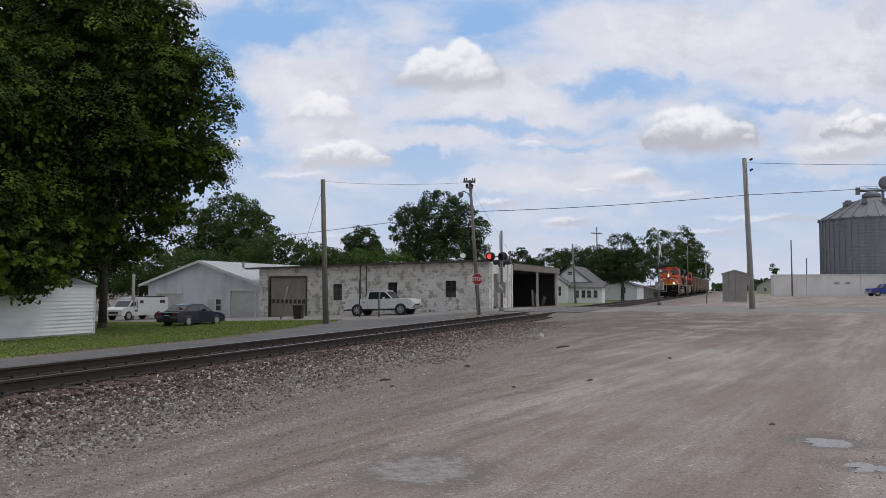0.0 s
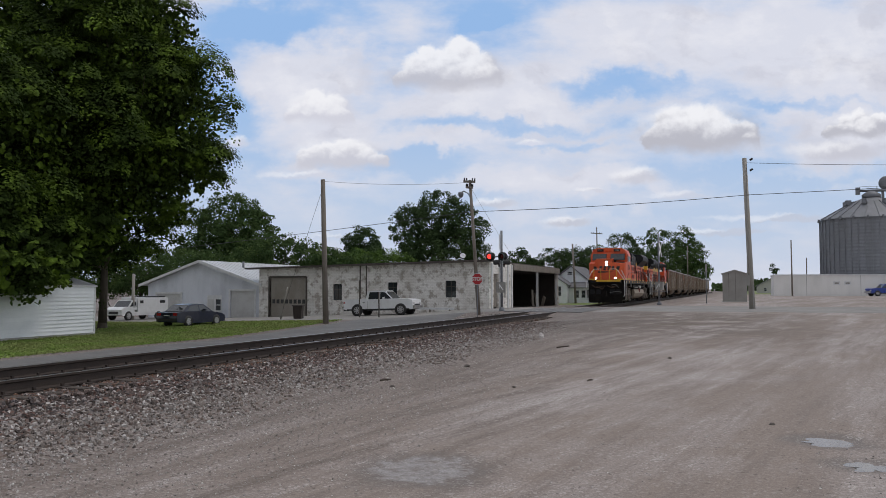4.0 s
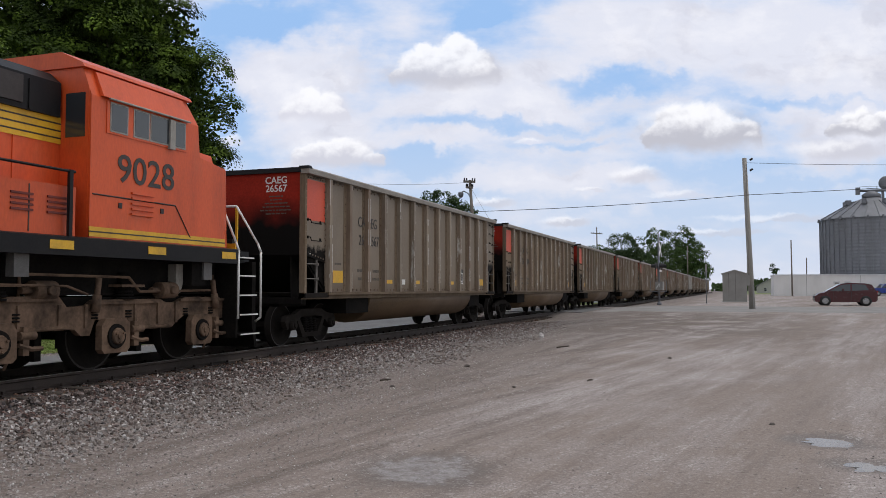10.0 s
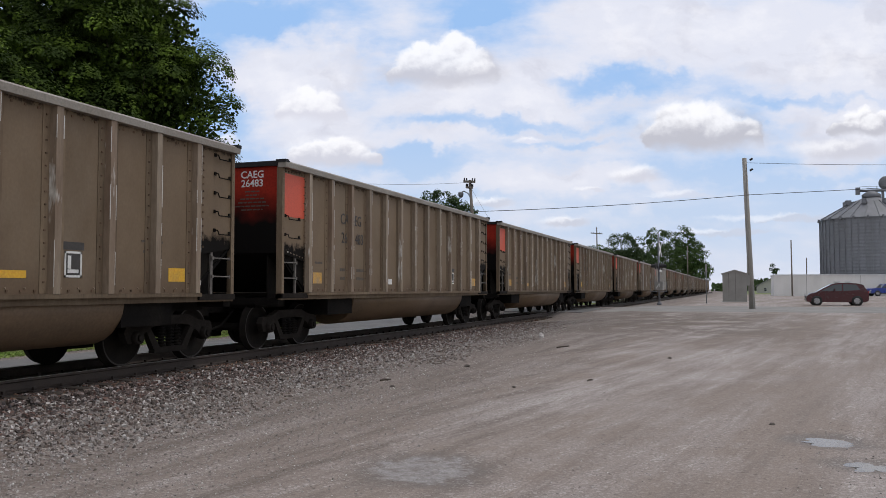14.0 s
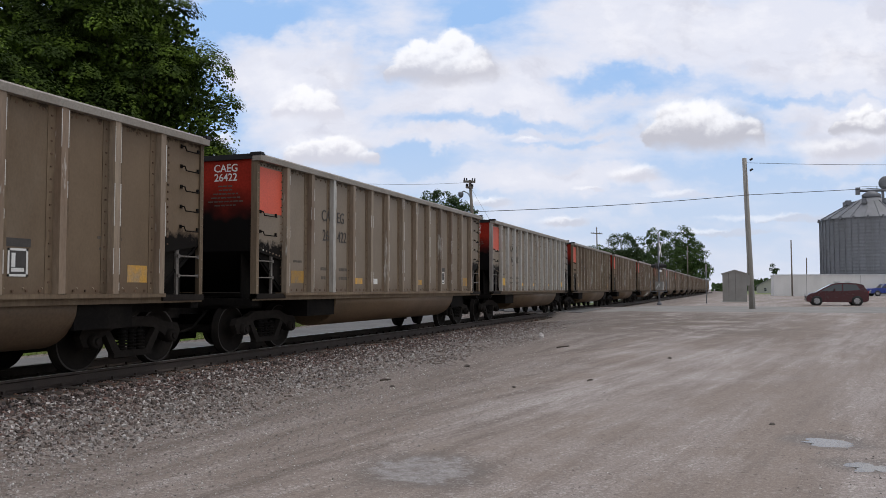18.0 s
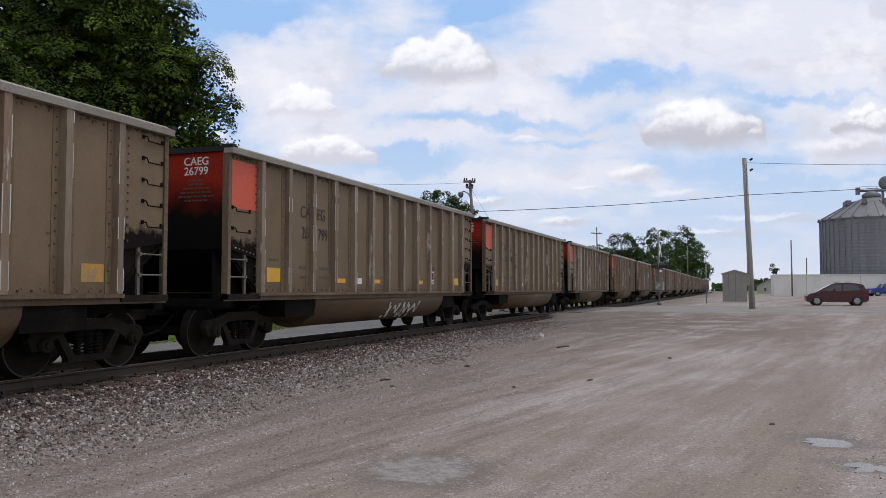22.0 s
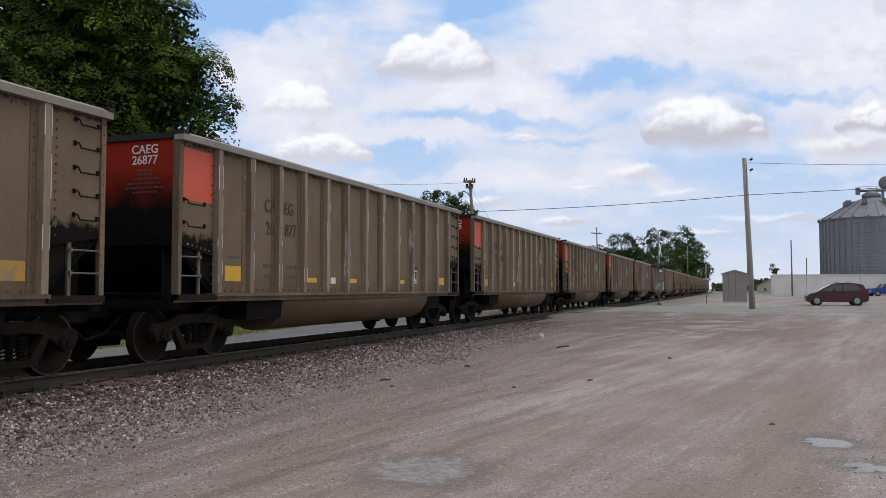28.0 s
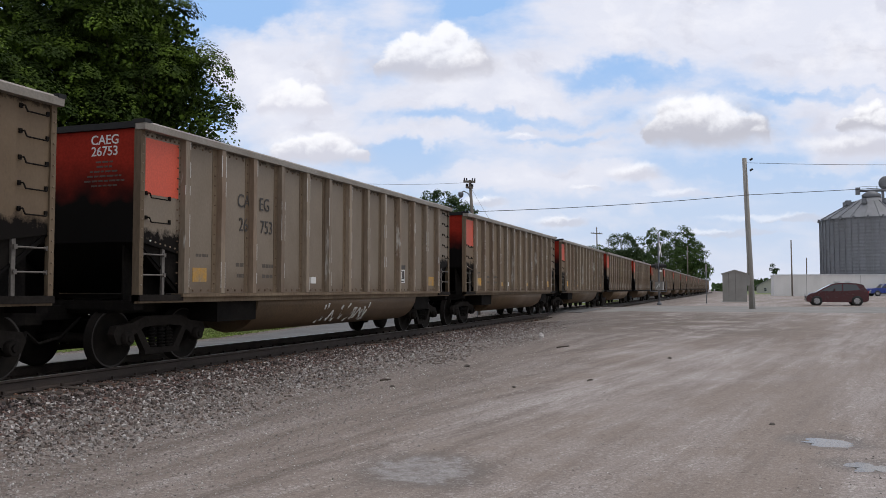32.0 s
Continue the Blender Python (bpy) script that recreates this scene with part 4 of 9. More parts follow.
# ---------- locomotives ----------
def mirror_part(name, outline, y0, y1, mat, parent, label="", bevel=0.0, axis="y"):
    bm = bmesh.new()
    prism(bm, outline, y0, y1, axis)
    return part(name, bm, mat, parent, label, bevel)


def sym(half):
    """A closed outline from its right half, bottom to top."""
    return list(half) + [(-a, b) for a, b in reversed(half)]


def loco_truck(loco, y, key, paint, flip=1):
    """Three-axle truck: a deep cast beam with bearing boxes hung below, brake cylinders, dampers, sand pipes and hoses."""
    tr = new("truck")
    tr.parent = loco
    tr.matrix_basis = pose(0, y, 0, 0, 0, 0 if flip > 0 else 180)
    for s in (1, -1):
        x = s * 1.16
        bm = bmesh.new()
        prism(bm, ((-2.95, 0.72), (-2.95, 1.02), (-2.72, 1.10), (-1.75, 1.10), (-1.55, 1.02), (-1.25, 1.02), (-1.1, 1.08), (0.35, 1.08), (0.5, 1.00), (0.9, 0.98), (1.05, 1.14), (2.3, 1.14), (2.55, 1.06),
                   (2.75, 0.98), (2.75, 0.70), (2.45, 0.68), (2.35, 0.80), (1.9, 0.80), (1.8, 0.66), (0.75, 0.66), (0.62, 0.56), (0.45, 0.56), (0.35, 0.78), (-0.35, 0.78), (-0.45, 0.60), (-1.4, 0.60),
                   (-1.55, 0.70), (-1.75, 0.80), (-2.45, 0.80), (-2.55, 0.68)), x - 0.05, x + 0.05, "x")
        frame_ = part("side_frame", bm, paint, tr, bevel=0.015)
        bm = bmesh.new()
        for a, b_, z0, z1 in ((-2.9, -1.6, 1.03, 1.07), (-1.05, 0.3, 1.01, 1.05), (1.1, 2.3, 1.07, 1.11), (-1.4, -0.5, 0.62, 0.66), (0.8, 1.75, 0.68, 0.72)):
            box(bm, x + s * 0.05, x + s * 0.09, a, b_, z0, z1)
        for q in (-1.5, -1.05, -0.5, 0.55, 1.05, 1.75):
            box(bm, x + s * 0.05, x + s * 0.08, q - 0.025, q + 0.025, 0.68, 1.02)
        part("flange", bm, paint, frame_)
        for q in (-2.13, 0.0, 2.13):
            bm = bmesh.new()
            prism(bm, ((q - 0.30, 0.34), (q - 0.24, 0.28), (q + 0.24, 0.28), (q + 0.30, 0.34), (q + 0.30, 0.70), (q + 0.22, 0.80), (q - 0.22, 0.80), (q - 0.30, 0.70)), x + s * 0.02, x + s * 0.14, "x")
            bx = part("axle_box", bm, paint, tr, bevel=0.02)
            bm = bmesh.new()
            tube(bm, (x + 0.14 * s, q, 0.53), (x + 0.17 * s, q, 0.53), 0.19, 0.18, 18)
            part("bearing_ring", bm, M_soot, bx)
            bm = bmesh.new()
            tube(bm, (x + 0.17 * s, q, 0.53), (x + 0.21 * s, q, 0.53), 0.13, 0.11, 16)
            tube(bm, (x + 0.21 * s, q, 0.53), (x + 0.23 * s, q, 0.53), 0.05, 0.04, 10)
            for k in range(3):
                a = k * math.tau / 3 + 0.5
                tube(bm, (x + 0.20 * s, q + 0.09 * math.cos(a), 0.53 + 0.09 * math.sin(a)), (x + 0.235 * s, q + 0.09 * math.cos(a), 0.53 + 0.09 * math.sin(a)), 0.02, n=6)
            part("bearing_cap", bm, paint, bx)
            bm = bmesh.new()
            tube(bm, (x + 0.1 * s, q - 0.62, 0.62), (x + 0.1 * s, q - 0.36, 0.62), 0.06, n=10)
            bar(bm, ((x + 0.1 * s, q - 0.75, 0.44), (x + 0.12 * s, q - 0.55, 0.44), (x + 0.12 * s, q - 0.34, 0.50)), 0.035, 6)
            box(bm, x + 0.06 * s, x + 0.14 * s, q - 0.50, q - 0.40, 0.36, 0.74)
            tagged(part("brake_rigging", bm, paint, tr), kind="stuff")
            bm = bmesh.new()
            for dz in (0.80, 0.845, 0.89):
                tube(bm, (x, q - 0.36, dz), (x, q - 0.36, dz + 0.025), 0.09, n=10)
                tube(bm, (x, q + 0.36, dz), (x, q + 0.36, dz + 0.025), 0.09, n=10)
            tagged(part("coil_spring", bm, M_soot, tr), kind="stuff")
        for q in (-1.25, 1.35):
            bm = bmesh.new()
            tube(bm, (x + 0.02 * s, q - 0.22, 1.22), (x + 0.02 * s, q + 0.16, 1.22), 0.135, n=16)
            tube(bm, (x + 0.02 * s, q + 0.16, 1.22), (x + 0.02 * s, q + 0.34, 1.22), 0.05, n=8)
            tube(bm, (x + 0.14 * s, q - 0.05, 1.22), (x + 0.20 * s, q - 0.05, 1.22), 0.07, 0.06, 12)
            part("brake_cylinder", bm, paint, tr, "dusty brake cylinder")
        for q in (-0.35, 2.05):
            bm = bmesh.new()
            for k in range(4):
                tube(bm, (x - 0.05 * s, q, 1.08 + 0.05 * k), (x - 0.05 * s, q, 1.115 + 0.05 * k), 0.17 - 0.012 * k, n=14)
            tube(bm, (x - 0.05 * s, q, 1.06), (x - 0.05 * s, q, 1.5), 0.09, n=10)
            part("rubber_spring", bm, M_soot, tr, "dark stacked rubber spring")
            bm = bmesh.new()
            box(bm, x - 0.15, x + 0.12, q - 0.26, q + 0.26, 1.27, 1.31)
            part("spring_seat", bm, paint, tr)
        for q, lean in ((-2.55, 0.10), (0.42, -0.06)):
            bm = bmesh.new()
            tube(bm, (x + 0.12 * s, q, 0.95), (x + 0.12 * s, q + lean, 1.40), 0.045, n=8)
            tube(bm, (x + 0.12 * s, q, 0.90), (x + 0.12 * s, q + lean * 0.5, 1.15), 0.065, n=10)
            part("damper", bm, paint, tr)
        # curved duct down from the sill, with pipes and a slack hose beside it
        bm = bmesh.new()
        prism(bm, ((-1.95, 1.66), (-1.50, 1.66), (-1.50, 1.36), (-1.44, 1.22), (-1.62, 1.18), (-1.70, 1.38), (-1.95, 1.46)), x - 0.06, x + 0.16, "x")
        part("duct", bm, M_silver, tr, "pale curved duct under the sill", bevel=0.02)
        bm = bmesh.new()
        bar(bm, ((x + 0.06 * s, -2.6, 1.22), (x + 0.06 * s, -0.6, 1.20), (x + 0.10 * s, -0.3, 1.42), (x + 0.10 * s, 1.9, 1.44)), 0.022, 6)
        bar(bm, ((x + 0.14 * s, 0.6, 1.16), (x + 0.14 * s, 1.0, 1.28), (x + 0.14 * s, 2.4, 1.30)), 0.018, 6)
        part("brake_pipe", bm, M_truck, tr)
        bm = bmesh.new()
        bar(bm, [(x + 0.13 * s, 2.5 + 0.75 * math.sin(k * 0.35), 1.62 - 1.15 * (1 - math.cos(k * 0.35)) * 0.62) for k in range(9)], 0.03, 8)
        part("hose", bm, M_soot, tr, "slack black cable")
        for q in (-2.75, 1.6, 2.6):
            bm = bmesh.new()
            bar(bm, ((x - 0.1 * s, q, 1.5), (x - 0.06 * s, q + 0.04, 0.6), (x - 0.2 * s, q + 0.12, 0.16)), 0.022, 6)
            part("sand_pipe", bm, M_truck, tr)
        bm = bmesh.new()
        for q in (-1.05, 1.05, -2.85, 2.7):
            box(bm, s * 0.68, s * 0.85, q - 0.06, q + 0.06, 0.22, 0.75)
        tagged(part("brake_gear", bm, M_soot, tr), kind="stuff")
    bm = bmesh.new()
    box(bm, -1.06, 1.06, -2.4, 2.4, 0.86, 1.12)
    box(bm, -0.95, 0.95, -0.9, 0.9, 0.62, 0.96)
    box(bm, -0.9, 0.9, -2.6, 2.6, 0.68, 0.86)
    part("bolster", bm, M_soot, tr)
    for q in (-2.13, 0.0, 2.13):
        SPIN.append((wheelset(tr, q, 0.53), key, 0.53, y + q * flip, flip))
    return tr


def badge(parent, m, w, h, label, gold=True):
    """The railway's emblem as plain slanted blocks over a tapering streak, edged in gold."""
    for grow, lift, mat in ((0.013, 0.0, M_yellow), (0.0, 0.003, M_decal))[0 if gold else 1:]:
        bm = bmesh.new()
        for k in range(4):
            x0 = w * (0.06 + 0.235 * k)
            for lo, hi in ((0.44, 0.68), (0.74, 1.0)):
                cut = 0.0 if (k + (lo > 0.5)) % 2 else 0.035
                prism(bm, [(x0 + a * w + da * grow, b * h + db * grow) for a, b, da, db in ((0.0625 * (lo - 0.44), lo, -1, -1), (0.165 - cut + 0.0625 * (lo - 0.44), lo, 1, -1),
                      (0.165 - cut + 0.0625 * (hi - 0.44), hi, 1, 1), (0.0625 * (hi - 0.44), hi, -1, 1))], lift, lift + 0.004, "z")
        prism(bm, [(a * w + da * grow, b * h + db * grow) for a, b, da, db in ((0.0, 0.06, -1, -1), (0.45, 0.12, 0, -1), (0.90, 0.24, 1, 0), (0.02, 0.32, -1, 1))], lift, lift + 0.004, "z")
        ob = tagged(part("emblem", bm, mat, parent, label if mat is M_decal else "gold edge of the emblem", at=m), kind="stuff")
    return ob


def locomotive(m, key, number, label, lit):
    loco = thing("locomotive", m, label, "locomotive", "locomotives of the train")
    # frame and walkways
    mirror_part("side_sill", sym(((1.56, 1.70), (1.57, 1.95), (1.5, 1.97))), 0.12, 19.9, M_black, loco, "black walkway edge with yellow blocks")
    for y0, y1 in ((-0.75, 0.12), (19.9, 20.75)):
        boxpart("end_platform", (-1.2, 1.2, y0, y1, 1.74, 1.96), M_black, loco)
    bm = bmesh.new()
    box(bm, -1.05, 1.05, -0.7, 20.7, 1.15, 1.72)
    box(bm, -1.0, 1.4, 6.3, 14.5, 1.2, 1.70)
    part("underframe", bm, M_soot, loco)
    for s in (1, -1):
        for z_, r_, mat_ in ((1.60, 0.022, M_cartruck), (1.50, 0.028, M_slit), (1.42, 0.018, M_slit)):
            bm = bmesh.new()
            bar(bm, ((s * 1.42, 5.9, z_), (s * 1.42, 14.9, z_)), r_, 6)
            part("conduit", bm, mat_, loco)
        for k in range(15):
            boxpart("sill_rib", (s * 1.38, s * 1.43, 6.4 + 0.57 * k, 6.45 + 0.57 * k, 1.28, 1.70), M_cartruck, loco)
        for y_ in (0.9, 4.9, 15.6, 19.6):
            boxpart("bracket", (s * 1.30, s * 1.44, y_ - 0.12, y_ + 0.12, 1.40, 1.70), M_slit, loco, bevel=0.02)
    for y in [0.25 + 1.95 * k for k in range(11)]:
        for s in (1, -1):
            boxpart("reflective_block", (s * 1.568, s * 1.573, y, y + 0.42, 1.78, 1.9), M_yellow, loco)
    # nose, with its raised lamp housing
    bm = bmesh.new()
    prism(bm, ((-1.495, 1.5), (-1.495, 0.5), (-1.38, 0.26), (-1.1, 0.10), (-0.72, 0.0), (0.72, 0.0), (1.1, 0.10), (1.38, 0.26), (1.495, 0.5), (1.495, 1.5)), 1.97, 3.30, "z")
    top = [v for v in bm.verts if v.co.z > 3.2]
    for v in top:
        v.co.z = 3.32 + 0.16 * (v.co.y - 0.0) / 1.2 + (0.1 if abs(v.co.x) < 1 else 0.0)
        v.co.y += 0.05 if v.co.y < 0.4 else 0
    part("nose", bm, M_orange, loco, bevel=0.03)
    bm = bmesh.new()
    prism(bm, ((-1.0, 0.06), (0.42, 0.06), (0.42, 1.1), (-1.0, 1.1)), 3.3, 3.72, "z")
    for v in bm.verts:
        if v.co.z > 3.5:
            v.co.z += 0.05 * v.co.y
            if v.co.x < 0:
                v.co.x += 0.12
    part("lamp_housing", bm, M_orange, loco, bevel=0.02)
    bm = bmesh.new()
    prism(bm, ((0.42, 0.3), (1.40, 0.42), (1.40, 1.08), (0.42, 1.08)), 3.42, 3.50, "z")
    part("nose_top", bm, M_black, loco)
    bm = bmesh.new()
    tube(bm, (0.62, 0.6, 3.5), (0.62, 0.6, 3.70), 0.11, 0.1, 12)
    part("nose_hatch", bm, M_black, loco)
    lampbox = boxpart("headlight", (-0.14, 0.14, 0.03, 0.1, 3.05, 3.62), M_decal, loco, "twin headlight in a black mount")
    for z in (3.44, 3.21):
        bm = bmesh.new()
        lathe(bm, ((0.07, 0.0), (0.078, 0.02), (0.065, 0.04), (0.03, 0.05)), 16, pose(0, 0.03, z, 90))
        part("lens", bm, M_lamp if lit else M_glass, lampbox, "lit headlight lens" if lit else "headlight lens")
    for x in (-0.72, 0.84):
        d = boxpart("ditch_light", (x - 0.09, x + 0.09, -0.92, -0.76, 1.97, 2.22), M_black, loco, "ditch light in a small black box", bevel=0.015)
        bm = bmesh.new()
        lathe(bm, ((0.07, 0.0), (0.078, 0.02), (0.065, 0.04), (0.03, 0.05)), 16, pose(x, -0.92, 2.12, 90))
        part("lens", bm, M_lamp if lit else M_glass, d)
    badge(loco, Matrix(((1, 0, 0, -0.70), (0, 0, -1, -0.004), (0, 1, 0, 2.52), (0, 0, 0, 1))), 1.45, 0.60, "dark emblem across the nose", False)
    for s in (1, -1):
        bm = bmesh.new()
        prism(bm, [(0.06 + a, b) for a, b in ((0.0, 2.80), (0.26, 2.80), (0.32, 3.10), (0.06, 3.10))], 0, 0.01, "z", Matrix(((s * 0.967, 0, s * 0.254, s * 0.715), (0.254, 0, -0.967, -0.006), (0, 1, 0, 0), (0, 0, 0, 1))))
        tagged(part("emblem", bm, M_decal, loco), kind="stuff")
    # cab: slanted screens under a five-sided roof
    wall = ((1.5, 1.97), (1.5, 4.02), (1.34, 4.42), (0.95, 4.62))
    bm = bmesh.new()
    prism(bm, sym(wall), 1.1, 3.80)
    for v in bm.verts:
        if v.co.y < 2 and v.co.z > 3.4:
            v.co.y += 0.42 * (v.co.z - 3.4) / 1.2
    cab = part("cab", bm, M_orange, loco, "orange cab", bevel=0.025)
    bm = bmesh.new()
    prism(bm, sym(((1.40, 4.43), (1.36, 4.49), (0.98, 4.67))), 1.36, 3.84)
    part("cab_roof", bm, M_orange, loco, "orange cab roof")
    for s in (1, -1):
        # windscreens, lying in the slope of the front
        lean = Matrix.Translation((0, 1.086, 3.4)) @ Matrix.Rotation(math.atan2(0.42, 1.2) * -1, 4, "X")
        bm = bmesh.new()
        box(bm, s * 0.16, s * 1.34, -0.012, 0.01, 0.26, 0.84)
        fr = part("windscreen_frame", bm, M_decal, cab, "black rubber window frame", at=lean, bevel=0.0)
        bm = bmesh.new()
        prism(bm, [(s * a, b) for a, b in ((0.24, 0.31), (1.26, 0.31), (1.30, 0.36), (1.28, 0.75), (1.22, 0.80), (0.26, 0.80), (0.21, 0.75), (0.20, 0.36))], -0.02, -0.012, "y")
        part("windscreen", bm, M_glass, cab, "dark windscreen", at=lean)
        bm = bmesh.new()
        bar(bm, ((s * 0.95, -0.04, 0.92), (s * 0.80, -0.05, 0.72), (s * 0.55, -0.04, 0.52)), 0.012)
        part("wiper", bm, M_decal, cab, at=lean)
        boxpart("board_surround", (s * 0.36, s * 1.02, 1.34, 1.60, 4.32, 4.64), M_orange, loco, "orange surround of the number board", bevel=0.03)
        nb = boxpart("number_board", (s * 0.42, s * 0.96, 1.325, 1.36, 4.37, 4.59), M_black, loco, "dark number board", bevel=0.01)
        words("digits", number, 0.17, M_silver, nb, Matrix(((1, 0, 0, s * 0.69), (0, 0, 1, 1.32), (0, 1, 0, 4.48), (0, 0, 0, 1))))
        bm = bmesh.new()
        box(bm, s * 1.5, s * 1.515, 1.62, 3.50, 3.52, 4.02)
        wf = part("side_window_frame", bm, M_orange, cab)
        for y0, y1 in ((1.68, 2.02), (2.08, 2.56), (2.58, 2.94), (3.06, 3.44)):
            bm = bmesh.new()
            box(bm, s * 1.515, s * 1.522, y0, y1, 3.55, 3.99)
            fr_ = part("pane_frame", bm, M_silver, cab, "silver window frame")
            bm = bmesh.new()
            box(bm, s * 1.522, s * 1.527, y0 + 0.025, y1 - 0.025, 3.575, 3.965)
            part("pane", bm, M_glass, fr_)
        bm = bmesh.new()
        prism(bm, ((s * 1.50, 4.03), (s * 1.56, 4.03), (s * 1.40, 4.40), (s * 1.34, 4.42)), 1.62, 3.62)
        part("visor", bm, M_orange, cab, "orange rain visor over the windows")
        bm = bmesh.new()
        bar(bm, ((s * 1.56, 3.5, 4.02), (s * 1.57, 1.62, 4.02)), 0.016, 6)
        part("gutter", bm, M_silver, cab)
        boxpart("cab_rear_window", (s * 1.05, s * 1.40, 3.80, 3.815, 3.42, 4.06), M_glass, cab, "dark window in the cab's rear door", bevel=0.004)
        boxpart("cab_rear_door", (s * 0.97, s * 1.46, 3.80, 3.808, 2.1, 4.12), M_orange, cab)
        for y_ in (2.2, 3.15):
            boxpart("latch", (s * 1.50, s * 1.515, y_, y_ + 0.07, 2.44, 2.52), M_decal, cab)
        boxpart("sunshade", (s * 1.5, s * 1.56, 1.99, 2.12, 3.5, 3.98), M_silver, cab)
        face = Matrix(((0, 0, s, s * 1.502), (s, 0, 0, 0), (0, 1, 0, 0), (0, 0, 0, 1)))
        words("digits", number, 0.60, M_letter, cab, face @ pose(2.60 * s, 3.02, 0.006), "dark road number", stretch=1.12, bold=0.004)
        bm = bmesh.new()
        for k in range(5):
            box(bm, s * 1.5, s * 1.53, 2.45, 2.95, 2.36 + 0.08 * k, 2.39 + 0.08 * k)
        part("louvre", bm, M_orange, cab)
        bm = bmesh.new()
        bar(bm, [(s * 1.503, y, z) for y, z in ((1.5, 2.1), (1.9, 2.6), (3.75, 2.6))], 0.012, 4)
        part("panel_seam", bm, M_decal, cab)
        boxpart("yellow_band", (s * 1.49, s * 1.506, 0.5, 7.85 if s > 0 else 3.8, 1.99, 2.13), M_yellow, loco, "yellow band along the sill")
        boxpart("pinstripe", (s * 1.49, s * 1.508, 0.5, 7.85 if s > 0 else 3.8, 2.05, 2.07), M_decal, loco)
    boxpart("yellow_band", (-1.42, 1.42, 0.02, 0.05, 1.98, 2.08), M_yellow, loco)
    # inverter cabinet behind the cab
    bm = bmesh.new()
    box(bm, -0.93, 1.47, 3.80, 7.85, 1.97, 3.36)
    part("equipment_cabinet", bm, M_orange, loco, bevel=0.02)
    low = boxpart("tool_box", (-1.44, -0.96, 4.0, 6.5, 1.97, 2.66), M_orange, loco, "low orange box on the walkway", bevel=0.02)
    for y in (4.15, 4.75):
        for k in range(4):
            boxpart("louvre", (-1.46, -1.44, y, y + 0.36, 2.26 + 0.07 * k, 2.29 + 0.07 * k), M_grille, low)
    for y in (4.8, 5.65):
        boxpart("door_seam", (-1.446, -1.43, y, y + 0.02, 2.0, 2.62), M_decal, low)
    for y in (4.25, 5.1, 5.95, 6.8, 7.5):
        bm = bmesh.new()
        box(bm, -0.945, -0.92, y - 0.38, y + 0.38, 2.72, 3.36)
        part("hood_door", bm, M_orange, loco, bevel=0.004)
    for s in (1,):
        for y0, y1, z0, z1 in ((4.42, 6.30, 2.84, 3.16), (4.42, 6.30, 2.16, 2.48), (6.60, 7.78, 2.66, 3.30)):
            # the two long intakes: shade of the recess put into the dark red
            deep = boxpart("intake", (s * 1.471, s * 1.476, y0, y1, z0, z1), M_grille, loco, "dark red intake recess")
            slat_bm = bmesh.new()
            n_ = 15 if y0 > 6.5 else 4
            for k in range(n_):
                if y0 > 6.5:
                    u = y0 + (k + 0.5) * (y1 - y0) / n_
                    box(slat_bm, s * 1.476, s * 1.488, u - 0.012, u + 0.012, z0, z1)
                else:
                    u = z0 + (k + 0.5) * (z1 - z0) / n_
                    box(slat_bm, s * 1.476, s * 1.488, y0, y1, u - 0.008, u + 0.008)
            part("slats", slat_bm, M_grille, deep)
            g = 0.14 if y0 < 6 else 0.05
            bm = bmesh.new()
            for b_ in ((y0 - g, y1 + g, z1, z1 + g), (y0 - g, y1 + g, z0 - g, z0), (y0 - g, y0, z0, z1), (y1, y1 + g, z0, z1)):
                box(bm, s * 1.471, s * 1.52, *b_)
            part("intake_panel", bm, M_orange if y0 < 6 else M_grille, loco, "raised orange panel round the intake" if y0 < 6 else "")
        for z_ in (3.21, 2.53):
            boxpart("data_plate", (s * 1.52, s * 1.524, 5.35, 5.85, z_, z_ + 0.07), M_amber, loco, "worn yellow data plate")
        for z_ in (3.34, 2.60):
            boxpart("hinge_bar", (s * 1.474, s * 1.50, 4.2, 6.5, z_ - 0.015, z_ + 0.015), M_decal, loco)
        boxpart("door_seam", (s * 1.475, s * 1.482, 6.46, 6.49, 2.0, 3.34), M_decal, loco)
        boxpart("door_seam", (s * 1.475, s * 1.482, 4.12, 6.44, 2.66, 2.68), M_decal, loco)
    bm = bmesh.new()
    prism(bm, ((1.36, 3.36), (1.36, 4.12), (1.12, 4.36), (-0.8, 4.36), (-1.0, 4.2), (-1.0, 3.705), (-0.93, 3.705), (-0.93, 3.36)), 3.86, 9.0)
    part("upper_housing", bm, M_black, loco, "black housing behind the cab", bevel=0.02)
    for s in (1, -1):
        for y0, y1 in ((4.55, 5.4), (5.55, 7.0), (7.15, 8.1)):
            boxpart("vent_screen", (1.36, 1.385, y0, y1, 3.5, 4.1) if s > 0 else (-1.025, -1.0, y0, y1, 3.78, 4.16), M_decal, loco)
        bm = bmesh.new()
        for k in range(6):
            box(bm, *((1.3, 1.38) if s > 0 else (-1.02, -0.95)), 4.4 + 0.75 * k, 4.44 + 0.75 * k, 3.4 if s > 0 else 3.72, 4.14)
        tagged(part("ribs", bm, M_black, loco), kind="stuff")
    for y0, y1, z0, z1 in ((4.75, 5.45, 3.62, 4.28), (5.5, 6.05, 3.62, 4.22)):
        boxpart("filter_box", (1.36, 1.50, y0, y1, z0, z1), M_black, loco, "black filter box", bevel=0.03)
    boxpart("warning_plate", (1.50, 1.504, 5.2, 5.4, 3.95, 4.06), M_amber, loco)
    bm = bmesh.new()
